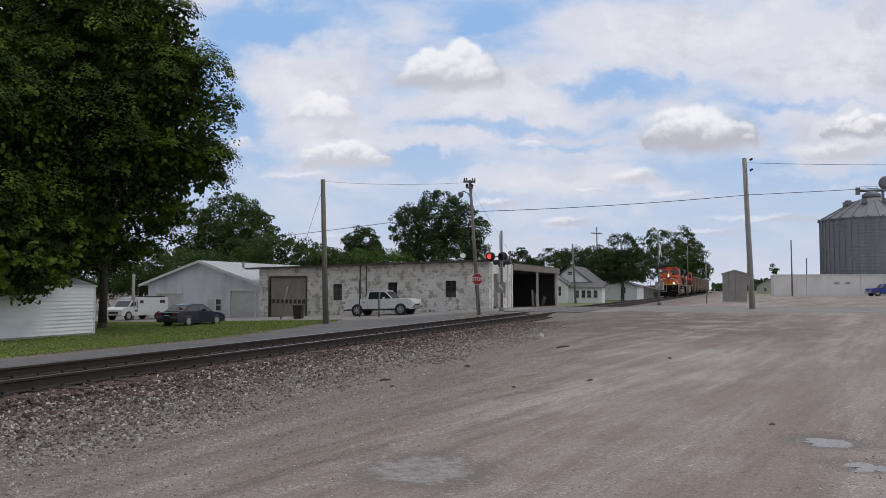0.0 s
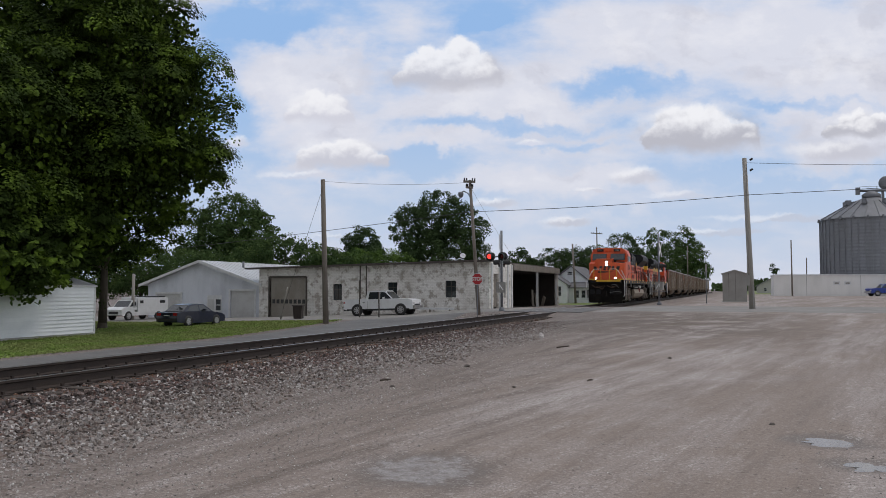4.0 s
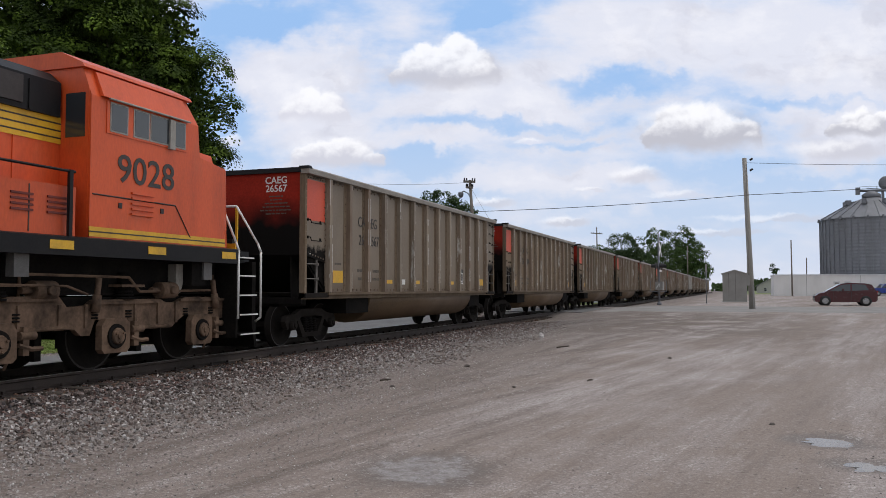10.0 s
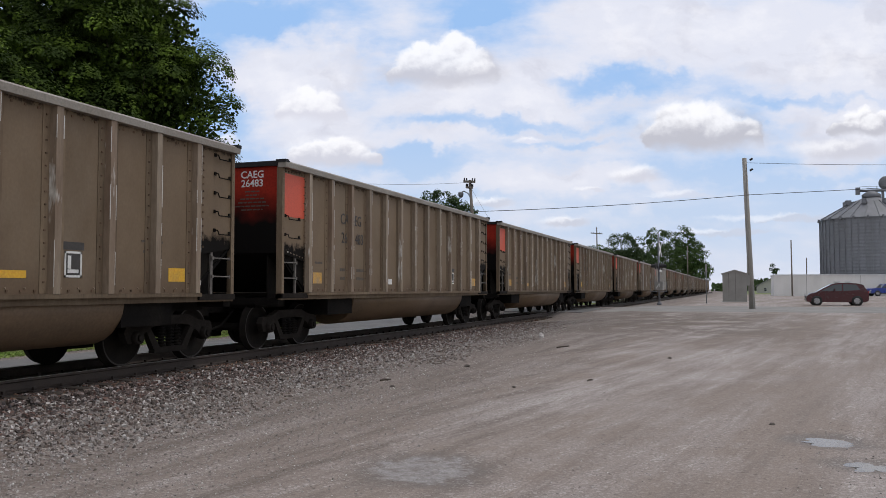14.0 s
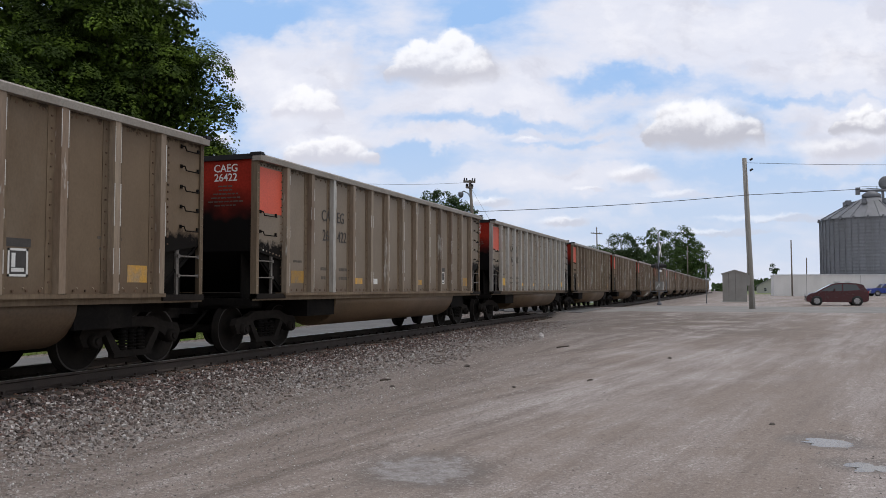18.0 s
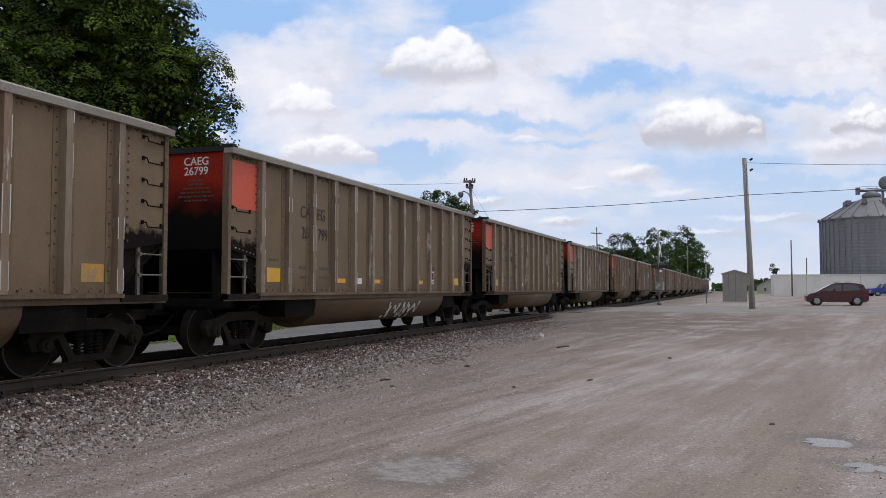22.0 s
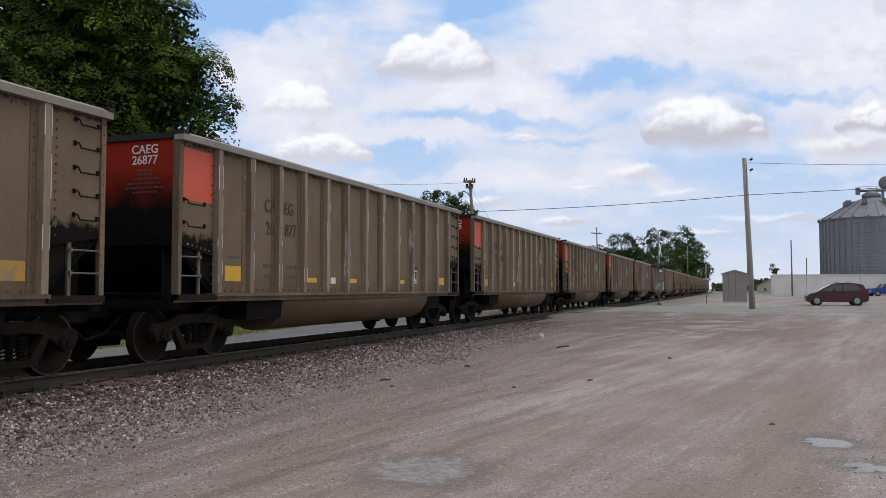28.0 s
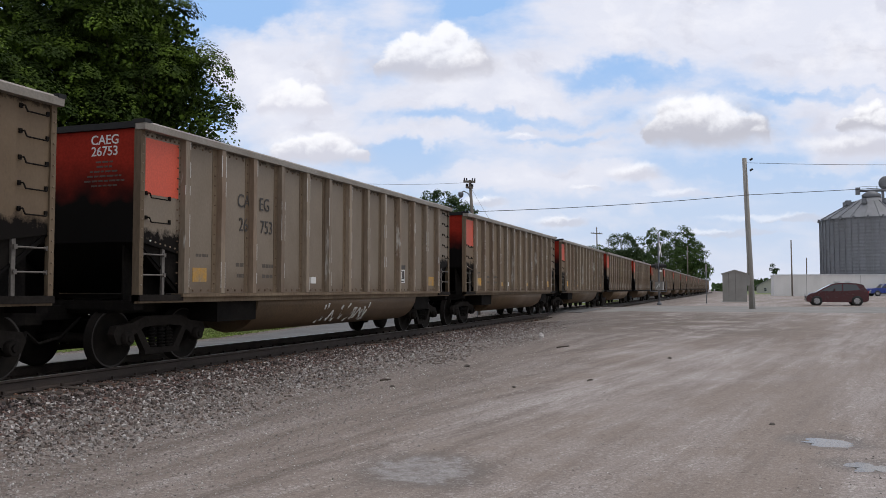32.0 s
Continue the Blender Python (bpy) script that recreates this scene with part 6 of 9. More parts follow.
# ---------- white lap-sided shed ----------
shed = thing("shed", pose(-29.2, 20, 0), "white lap-sided shed half hidden under a maple", "shed")
for k in range(13):
    bm = bmesh.new()
    z = -0.55 + 0.17 * k
    prism(bm, ((0.0, z), (0.05, z), (0.008, z + 0.172), (0.0, z + 0.172)), -6, 12.05)
    part("siding_board", bm, M_siding, shed)
    bm = bmesh.new()
    prism(bm, ((12.05, z), (12.078, z), (12.062, z + 0.175), (12.05, z + 0.175)), -7.0, 0.0, "x")
    part("siding_board", bm, M_siding, shed)
boxpart("corner_trim", (-0.06, 0.045, 12.0, 12.1, -0.6, 1.68), M_trim, shed, "white corner trim")
boxpart("foundation", (-7.0, 0.005, -6, 12.06, -1.0, -0.54), M_concrete, shed, "grey concrete footing")
boxpart("inner_wall", (-6.95, -0.005, -6, 12.04, -0.56, 1.66), M_siding, shed)
bm = bmesh.new()
prism(bm, ((0.10, 1.64), (0.10, 1.70), (-3.5, 2.68), (-7.1, 1.70), (-7.1, 1.64), (-3.5, 2.60)), -6.1, 12.14)
part("roof", bm, M_paleroof, shed, "low pale metal roof")

# ---------- grey gabled workshop ----------
workshop = thing("workshop", pose(-39.1, 54.2, 0), "grey metal workshop with a pale gabled roof and roll-up doors", "building")
bm = bmesh.new()
wall_with_holes(bm, -4.95, 5.2, -1.2, 1.93, [(-4.1, -1.85, -1.2, 1.17), (2.65, 4.8, -1.2, 1.40), (0.55, 1.9, -0.9, 1.05)], lambda u, z, d: (u, d, z), 0.2)
part("front_wall", bm, M_greypanel, workshop, "blue-grey block front wall")
bm = bmesh.new()
prism(bm, ((-4.95, 1.48), (-4.95, 1.92), (0, 3.62), (5.2, 1.92), (5.2, 1.48)), -0.03, 0.16)
part("gable", bm, M_greypanel, workshop, "grey metal gable panel")
boxpart("side_wall", (-4.95, -4.75, 0.2, 15.0, -1.2, 1.93), M_greypanel, workshop)
boxpart("side_wall", (5.0, 5.2, 0.2, 15.0, -1.2, 1.93), M_greypanel, workshop)
boxpart("rear_wall", (-4.75, 5.0, 14.8, 15.0, -1.2, 1.93), M_greypanel, workshop)
for s in (-1, 1):
    bm = bmesh.new()
    prism(bm, ((0, 3.64), (s * 5.55, 1.80), (s * 5.55, 1.88), (0, 3.74)), -0.4, 15.3)
    rf = part("roof_slope", bm, M_paleroof, workshop, "pale metal roof slope")
    bm = bmesh.new()
    for k in range(26):
        y = -0.3 + k * 0.61
        prism(bm, ((s * 0.02, 3.74), (s * 5.54, 1.885), (s * 5.54, 1.91), (s * 0.02, 3.765)), y, y + 0.04)
    part("roof_seams", bm, M_paleroof, rf)
    bm = bmesh.new()
    prism(bm, ((0, 3.55), (s * 5.56, 1.70), (s * 5.56, 1.90), (0, 3.76)), -0.44, -0.40)
    part("barge_board", bm, M_trim, workshop, "white edge of the gable")
for u0, u1, z1 in ((-4.1, -1.85, 1.17), (2.65, 4.8, 1.40)):
    d = boxpart("roll_up_door", (u0, u1, 0.08, 0.13, -1.2, z1), M_greydoor, workshop, "closed grey roll-up door")
    for k in range(9):
        boxpart("door_rib", (u0, u1, 0.062, 0.08, -0.9 + 0.26 * k, -0.87 + 0.26 * k), M_greydoor, d)
    bm = bmesh.new()
    box(bm, u0 - 0.12, u1 + 0.12, -0.05, 0.0, z1, z1 + 0.12)
    box(bm, u0 - 0.12, u0, -0.05, 0.0, -1.2, z1)
    box(bm, u1, u1 + 0.12, -0.05, 0.0, -1.2, z1)
    part("door_trim", bm, M_trim, workshop, "white door surround")
boxpart("entry_panel", (0.55, 1.9, 0.02, 0.1, -0.9, 1.05), M_trim, workshop, "pale boarded entrance")
boxpart("entry_door", (0.62, 1.2, -0.01, 0.02, -0.85, 0.75), M_greydoor, workshop)
win = boxpart("window", (1.33, 1.86, -0.02, 0.02, -0.15, 0.8), M_trim, workshop, "small white-framed window")
boxpart("pane", (1.38, 1.81, -0.03, -0.02, 0.34, 0.74), M_glass, win)
boxpart("pane", (1.38, 1.81, -0.03, -0.02, -0.1, 0.28), M_glass, win)
bm = bmesh.new()
tube(bm, (1.5, 3.5, 3.1), (1.5, 3.5, 3.75), 0.09, n=10)
part("vent_pipe", bm, M_galv, workshop)

# ---------- long whitewashed block building with an open bay ----------
block = thing("storage_building", pose(-33.8, 54.0, 0), "long low whitewashed block building with flaking paint and open bay", "building")
W = 17.97
holes = [(0.93, 3.95, -1.3, 2.37), (6.15, 6.89, 0.72, 1.89), (10.47, 11.21, 0.9, 2.0), (14.8, 15.58, 0.95, 2.11)]
bm = bmesh.new()
wall_with_holes(bm, 0, W, -1.3, 3.0, holes, lambda u, z, d: (u, d, z), 0.3)
part("front_wall", bm, M_block, block, "flaking whitewashed block wall")
bm = bmesh.new()
prism(bm, ((0, 3.0), (W, 3.0), (W, 3.42), (0, 3.03)), 0.0, 0.3)
part("parapet", bm, M_block, block)
for x in (8.32, 8.80):
    boxpart("downpipe", (x, x + 0.07, -0.06, 0.0, -0.3, 3.2), M_darkroof, block)
boxpart("pilaster", (4.35, 4.6, -0.06, 0.0, -0.7, 3.0), M_block, block)
boxpart("pilaster", (5.65, 5.85, -0.05, 0.0, -0.7, 3.05), M_block, block)
bm = bmesh.new()
prism(bm, ((-1.0, 3.0), (-1.0, 3.12), (W + 0.25, 3.54), (W + 0.25, 3.40)), -0.45, 0.3)
prism(bm, ((-0.4, 3.05), (-0.4, 3.10), (W, 3.50), (W, 3.42)), 0.3, 23.4)
part("roof", bm, M_darkroof, block, "dark flat roof with a thin worn edge")
door = boxpart("garage_door", (0.93, 3.95, 0.12, 0.18, -1.3, 2.37), M_rolldoor, block, "weathered sectional garage door with a row of panes")
for k in range(5):
    boxpart("door_panel", (0.96, 3.92, 0.09, 0.12, -0.62 + 0.6 * k, -0.05 + 0.6 * k), M_rolldoor, door)
for k in range(8):
    boxpart("pane", (1.1 + 0.36 * k, 1.34 + 0.36 * k, 0.07, 0.09, 0.46, 0.76), M_glass, door)
bm = bmesh.new()
box(bm, 0.81, 0.93, -0.04, 0.1, -1.3, 2.47)
box(bm, 3.95, 4.07, -0.04, 0.1, -1.3, 2.47)
box(bm, 0.93, 3.95, -0.04, 0.1, 2.37, 2.49)
part("door_frame", bm, M_darkroof, block, "dark timber door frame")
for u0, u1, z0, z1 in holes[1:]:
    w = boxpart("window", (u0, u1, 0.16, 0.22, z0, z1), M_glass, block, "dark broken window")
    bm = bmesh.new()
    for t in (0.33, 0.66):
        box(bm, u0, u1, 0.13, 0.16, z0 + (z1 - z0) * t - 0.015, z0 + (z1 - z0) * t + 0.015)
    box(bm, (u0 + u1) / 2 - 0.012, (u0 + u1) / 2 + 0.012, 0.13, 0.16, z0, z1)
    part("glazing_bars", bm, M_darkroof, w)
    boxpart("window_sill", (u0 - 0.06, u1 + 0.06, -0.05, 0.16, z0 - 0.07, z0), M_block, block)
boxpart("side_wall", (0, 0.3, 0.3, 23.0, -1.3, 3.0), M_block, block)
boxpart("rear_wall", (0.3, W, 22.7, 23.0, -1.3, 3.1), M_block, block)
bm = bmesh.new()
wall_with_holes(bm, 0.3, 6.0, -1.0, 3.4, [(1.05, 2.3, -1.0, 2.6), (3.6, 4.35, 0.9, 1.9)], lambda u, z, d: (W - d, u, z), 0.3)
part("end_wall", bm, M_block, block, "whitewashed end wall with a boarded door")
boxpart("boarded_door", (W - 0.2, W - 0.14, 1.05, 2.3, 0.3, 2.6), M_plank, block, "grey boarded door")
boxpart("door_opening", (W - 0.24, W - 0.2, 1.05, 2.3, -1.0, 0.3), M_roomshade, block)
boxpart("side_window", (W - 0.2, W - 0.12, 3.6, 4.35, 0.9, 1.9), M_rolldoor, block)
for y in (0.35, 2.35, 4.6, 5.75):
    boxpart("white_post", (W, W + 0.07, y, y + 0.26, -0.6, 3.3), M_trim, block, "peeling white post")
bm = bmesh.new()
box(bm, W - 0.25, W + 0.15, 6.0, 22.9, 2.95, 3.42)
part("lintel", bm, M_plank, block, "weathered timber lintel over the open bay", bevel=0.02)
for y in (6.0, 14.4, 22.2):
    boxpart("bay_post", (W - 0.14, W + 0.02, y, y + 0.2, -0.6, 2.96), M_trim, block, "peeling white timber post")
# bay walls, floor and ceiling carry the room's shade as colour
boxpart("bay_rear", (9.0, 9.2, 6.0, 22.7, -1.0, 3.0), M_roomshade, block, "rear of the open bay, its shade painted near black")
boxpart("bay_end", (9.2, W - 0.3, 22.4, 22.69, -1.0, 3.0), M_roomshade, block)
boxpart("bay_ceiling", (9.2, W - 0.3, 6.0, 22.4, 2.9, 2.95), M_roomshade, block)
boxpart("bay_side", (9.2, W - 0.3, 5.8, 6.0, -1.0, 3.0), M_roomshade, block)
boxpart("bay_floor", (9.2, W, 6.0, 22.7, -0.6, -0.04), M_roomshade, block)
boards = thing("board_stack", pose(-16.9, 71.2, 0.0), "old boards leaning inside the open bay", "boards")
for k, (dx, h, tilt) in enumerate(((0, 1.5, -14), (0.3, 1.2, -20), (0.5, 1.9, -10), (0.1, 0.8, -32), (0.75, 1.0, 18))):
    bm = bmesh.new()
    box(bm, -0.03, 0.03, -0.25, 0.25, 0, h)
    part("board", bm, M_plank, boards, at=pose(dx * 0.5, dx * 2.4, -0.02 * k, tilt, tilt * 0.4, 10 * k))
bench = thing("guard_rail", pose(-21.2, 52.6, level(-21.2, 52.6)), "low pale rail on short posts before the building", "rail")
boxpart("beam", (-0.1, 3.3, -0.05, 0.05, 0.28, 0.42), M_trim, bench, bevel=0.015)
for x in (0.2, 1.6, 3.0):
    boxpart("post", (x - 0.05, x + 0.05, -0.06, 0.06, -0.15, 0.3), M_plank, bench)
dish = thing("satellite_dish", pose(-18.2, 55.5, 3.45), "small white satellite dish on the roof", "satellite dish")
bm = bmesh.new()
tube(bm, (0, 0, -0.05), (0, 0, 0.45), 0.025, n=8)
part("mast", bm, M_galv, dish)
bm = bmesh.new()
lathe(bm, ((0.02, 0.0), (0.12, 0.02), (0.2, 0.06), (0.205, 0.07), (0.12, 0.03), (0.02, 0.012)), 20, pose(0, -0.05, 0.4, 60, 0, 20))
part("reflector", bm, M_trim, dish)


# ---------- white house with a porch, and small houses behind ----------
def window(parent, x0, x1, y, z0, z1):
    w = boxpart("window", (x0, x1, y - 0.05, y, z0, z1), M_trim, parent, "white-framed window")
    boxpart("pane", (x0 + 0.06, x1 - 0.06, y - 0.06, y - 0.05, (z0 + z1) / 2 + 0.02, z1 - 0.06), M_glass, w)
    boxpart("pane", (x0 + 0.06, x1 - 0.06, y - 0.06, y - 0.05, z0 + 0.06, (z0 + z1) / 2 - 0.02), M_glass, w)
    return w


house = thing("house", pose(-17.2, 88.0, 0), "small white clapboard house with grey shingle roof and porch", "house")
for k in range(16):
    z = -0.3 + 0.16 * k
    bm = bmesh.new()
    prism(bm, ((3.0, z), (2.975, z), (2.99, z + 0.165), (3.0, z + 0.165)), -2.6, 2.2, "x")
    part("siding_board", bm, M_siding, house)
bm = bmesh.new()
prism(bm, ((-2.6, -0.5), (2.2, -0.5), (2.2, 2.15), (-0.1, 3.95), (-2.6, 2.15)), 3.0, 12.0)
part("wall", bm, M_siding, house, "white clapboard walls")
for s, e in ((1, 2.55), (-1, -2.95)):
    bm = bmesh.new()
    prism(bm, ((-0.1, 4.0), (e, 1.98), (e, 2.08), (-0.1, 4.12)), 2.7, 12.3)
    part("roof_slope", bm, M_shingle, house, "grey shingle roof slope")
window(house, -0.5, 0.1, 2.985, 3.05, 3.45)
bm = bmesh.new()
prism(bm, ((-2.6, -0.5), (0.0, -0.5), (0.0, 2.0), (-1.4, 2.95), (-2.6, 2.0)), 0.0, 3.0)
part("front_wing", bm, M_siding, house, "white front wing with a low gable")
for s, e in ((1, 0.2), (-1, -2.8)):
    bm = bmesh.new()
    prism(bm, ((-1.4, 2.97), (e, 1.92), (e, 2.0), (-1.4, 3.06)), -0.2, 3.0)
    part("roof_slope", bm, M_shingle, house)
window(house, -1.15, -0.55, -0.003, 0.75, 1.85)
bm = bmesh.new()
box(bm, 0.0, 3.6, 1.2, 3.0, -0.5, 1.62)
part("porch", bm, M_siding, house, "white enclosed porch")
bm = bmesh.new()
prism(bm, ((0.9, 1.62), (0.9, 1.70), (3.2, 2.35), (3.2, 2.25)), -0.05, 3.8, "x")
part("porch_roof", bm, M_shingle, house)
for x in (0.65, 1.35, 1.95, 2.65):
    window(house, x, x + 0.5, 1.197, 0.55, 1.42)


def small_house(x, y, w, d, h, rise, wall, label):
    ob = thing("house", pose(x, y, 0.0), label, "house", "small houses in the distance")
    bm = bmesh.new()
    prism(bm, ((-w / 2, -0.5), (w / 2, -0.5), (w / 2, h), (0, h + rise), (-w / 2, h)), 0, d)
    part("wall", bm, wall, ob)
    for s in (1, -1):
        bm = bmesh.new()
        prism(bm, ((0, h + rise + 0.02), (s * (w / 2 + 0.3), h - 0.12), (s * (w / 2 + 0.3), h - 0.02), (0, h + rise + 0.14)), -0.3, d + 0.3)
        part("roof_slope", bm, M_shingle, ob, "grey shingle roof slope")
    for u in (-w * 0.25, w * 0.2):
        window(ob, u - 0.35, u + 0.35, -0.002, 0.9, 1.8)
    return ob


small_house(-15.5, 112, 6, 8, 1.9, 0.9, M_siding, "white cottage with a low roof")
small_house(-19.0, 140, 12, 8, 1.5, 1.4, M_cabinet, "low dark-roofed house behind the trees")
small_house(9.0, 235, 8, 9, 2.3, 2.2, M_concrete, "grey gabled house far across the lot")
small_house(-58, 74, 9, 8, 1.7, 1.2, M_siding, "pale house behind the parked truck")

# ---------- low white building and grain bin ----------
depot = thing("warehouse", pose(5.7, 148.0, 0), "long low off-white warehouse wall beside the lot", "building")
boxpart("wall", (0, 42, 0, 12, 0.0, 3.72), M_offwhite, depot, "off-white painted wall")
boxpart("coping", (-0.1, 42.1, -0.12, 12, 3.72, 3.92), M_trim, depot)
for x in (5.0, 13.0):
    boxpart("wall_joint", (x, x + 0.05, -0.02, 0.0, 0.4, 3.72), M_cabinet, depot)
for x in (9.0, 10.6):
    boxpart("wall_sign", (x, x + 1.0, -0.03, 0.0, 2.2, 2.75), M_trim, depot, "small white sign with unreadable marks")
    bm = bmesh.new()
    box(bm, x + 0.2, x + 0.8, -0.035, -0.03, 2.35, 2.6)
    part("mark", bm, M_cabinet, depot)
bin_ = thing("grain_bin", pose(23.6, 170.0, 0.4), "large round corrugated steel grain bin with conical roof", "grain bin")
RB = 8.75
bm = bmesh.new()
lathe(bm, [(RB + (0.05 if k % 2 else 0.0), 0.3 * k) for k in range(47)], 72, None, False)
part("shell", bm, M_binsteel, bin_, "corrugated grey steel shell")
rib_bm = bmesh.new()
box(rib_bm, RB + 0.04, RB + 0.16, -0.06, 0.06, 0.0, 13.8)
rib = part("stiffener", rib_bm, M_binsteel, bin_)
for k in range(1, 48):
    again(rib, Matrix.Rotation(k * math.tau / 48, 4, "Z"))
bm = bmesh.new()
lathe(bm, ((RB + 0.25, 13.75), (RB + 0.25, 13.85), (3.2, 17.2), (1.2, 18.0), (1.2, 18.1)), 48, None, False)
part("roof", bm, M_binsteel, bin_, "conical steel roof")
for k in range(24):
    a = k * math.tau / 24
    bm = bmesh.new()
    prism(bm, ((RB + 0.25, 13.87), (3.2, 17.22), (3.2, 17.36), (RB + 0.25, 13.97)), -0.05, 0.05)
    part("roof_rib", bm, M_binsteel, bin_, at=Matrix.Rotation(a, 4, "Z"))
    boxpart("eave_clip", (RB + 0.1, RB + 0.45, -0.15, 0.15, 13.6, 14.1), M_binsteel, bin_, at=Matrix.Rotation(a + 0.06, 4, "Z"))
for k in range(8):
    a = (k + 0.5) * math.tau / 8
    boxpart("roof_vent", (4.0, 4.9, -0.35, 0.35, 16.5, 17.4), M_binsteel, bin_, at=Matrix.Rotation(a, 4, "Z"), bevel=0.08)
bm = bmesh.new()
lathe(bm, ((1.6, 17.9), (1.6, 18.5), (0.9, 19.0), (0.3, 19.2)), 24)
part("cap", bm, M_binsteel, bin_)
bm = bmesh.new()
box(bm, -2.6, -1.9, -0.4, 0.4, 18.6, 19.9)
bar(bm, ((-2.2, 0, 19.3), (14, 0, 19.0)), 0.22, 8)
part("conveyor", bm, M_binsteel, bin_, "grain conveyor over the roof")
bm = bmesh.new()
for z in (19.4, 20.0):
    bar(bm, ((-2.0, -0.6, z), (14, -0.6, z)), 0.03, 4)
for k in range(12):
    bar(bm, ((-2.0 + 1.4 * k, -0.6, 19.0), (-2.0 + 1.4 * k, -0.6, 20.0)), 0.03, 4)
part("catwalk_rail", bm, M_binsteel, bin_)
leg = thing("grain_elevator", pose(27.0, 176.0, 0.4), "slim steel grain elevator leg with a round head", "grain elevator")
bm = bmesh.new()
for dx in (-0.6, 0.6):
    box(bm, dx - 0.22, dx + 0.22, -0.2, 0.2, 0, 20.6)
part("trunk", bm, M_binsteel, leg)
bm = bmesh.new()
lathe(bm, ((0.5, -0.7), (1.25, -0.55), (1.3, 0.0), (1.25, 0.55), (0.5, 0.7)), 20, pose(0, 0, 21.3, 90))
part("head", bm, M_binsteel, leg, bevel=0.0)
bm = bmesh.new()
box(bm, 0.8, 3.2, -1.2, 1.2, 20.0, 20.1)
for x, y in ((0.8, -1.2), (3.2, -1.2), (0.8, 1.2), (3.2, 1.2)):
    bar(bm, ((x, y, 20.0), (x, y, 21.2)), 0.04, 4)
for z in (20.6, 21.2):
    bar(bm, ((0.8, -1.2, z), (3.2, -1.2, z), (3.2, 1.2, z), (0.8, 1.2, z)), 0.035, 4)
part("platform", bm, M_binsteel, leg)

# ---------- signal equipment hut ----------
hut = thing("equipment_hut", pose(-0.2, 75.6, 0.4), "grey metal railway equipment hut beside the crossing", "equipment hut")
bm = bmesh.new()
prism(bm, ((-1.0, 0.0), (1.0, 0.0), (1.0, 2.42), (0, 2.72), (-1.0, 2.42)), 0, 2.4)
part("body", bm, M_cabinet, hut, bevel=0.015)
bm = bmesh.new()
prism(bm, ((-1.1, 2.38), (-1.1, 2.46), (0, 2.80), (1.1, 2.46), (1.1, 2.38), (0, 2.70)), -0.1, 2.5)
part("roof", bm, M_cabinet, hut)
for x in (-0.5, 0.05):
    boxpart("wall_seam", (x, x + 0.02, -0.012, 0.0, 0.05, 2.5), M_darkroof, hut)
boxpart("base", (-1.1, 1.1, -0.1, 2.5, -0.1, 0.06), M_concrete, hut)
# ---------- trees ----------
M_bark = material("bark", (0.10, 0.082, 0.065), 0.95, dark=(0.06, 0.05, 0.04), scale=5, stretch=(2, 2, 0.4), bump=0.6, bump_scale=14)


def ramp_in(n, l, src, a, b):
    r = n.new("ShaderNodeMapRange")
    r.inputs[1].default_value, r.inputs[2].default_value = a, b
    l.new(src, r.inputs[0])
    return r.outputs[0]


def foliage(name, color, dark, through_=0.25, vary=(0.72, 1.25)):
    mat = bpy.data.materials.new(name)
    mat.use_nodes = True
    n, l = mat.node_tree.nodes, mat.node_tree.links
    b, out = n["Principled BSDF"], n["Material Output"]
    geo, tc, nz = n.new("ShaderNodeNewGeometry"), n.new("ShaderNodeTexCoord"), n.new("ShaderNodeTexNoise")
    nz.inputs["Scale"].default_value = 0.75
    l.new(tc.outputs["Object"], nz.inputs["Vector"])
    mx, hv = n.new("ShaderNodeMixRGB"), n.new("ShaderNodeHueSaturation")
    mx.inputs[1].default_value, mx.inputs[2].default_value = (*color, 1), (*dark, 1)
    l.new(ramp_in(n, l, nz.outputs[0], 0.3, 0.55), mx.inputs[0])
    l.new(mx.outputs[0], hv.inputs["Color"])
    l.new(ramp_to(n, l, geo.outputs["Random Per Island"], *vary), hv.inputs["Value"])
    l.new(hv.outputs[0], b.inputs["Base Color"])
    b.inputs["Roughness"].default_value = 0.85
    b.inputs["Specular IOR Level"].default_value = 0.15
    tr, ms = n.new("ShaderNodeBsdfTranslucent"), n.new("ShaderNodeMixShader")
    l.new(hv.outputs[0], tr.inputs["Color"])
    ms.inputs[0].default_value = through_
    l.new(b.outputs[0], ms.inputs[1])
    l.new(tr.outputs[0], ms.inputs[2])
    l.new(ms.outputs[0], out.inputs["Surface"])
    return mat


# the maple's wide tone gap paints lit clumps and shade into its leaves
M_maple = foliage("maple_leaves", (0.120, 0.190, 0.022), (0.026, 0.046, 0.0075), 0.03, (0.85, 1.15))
M_leaf = foliage("tree_leaves", (0.10, 0.15, 0.045), (0.055, 0.095, 0.032))
M_leaf_dark = foliage("dark_tree_leaves", (0.075, 0.115, 0.042), (0.045, 0.075, 0.03))
M_leaf_pale = foliage("light_tree_leaves", (0.12, 0.20, 0.04), (0.075, 0.13, 0.03))


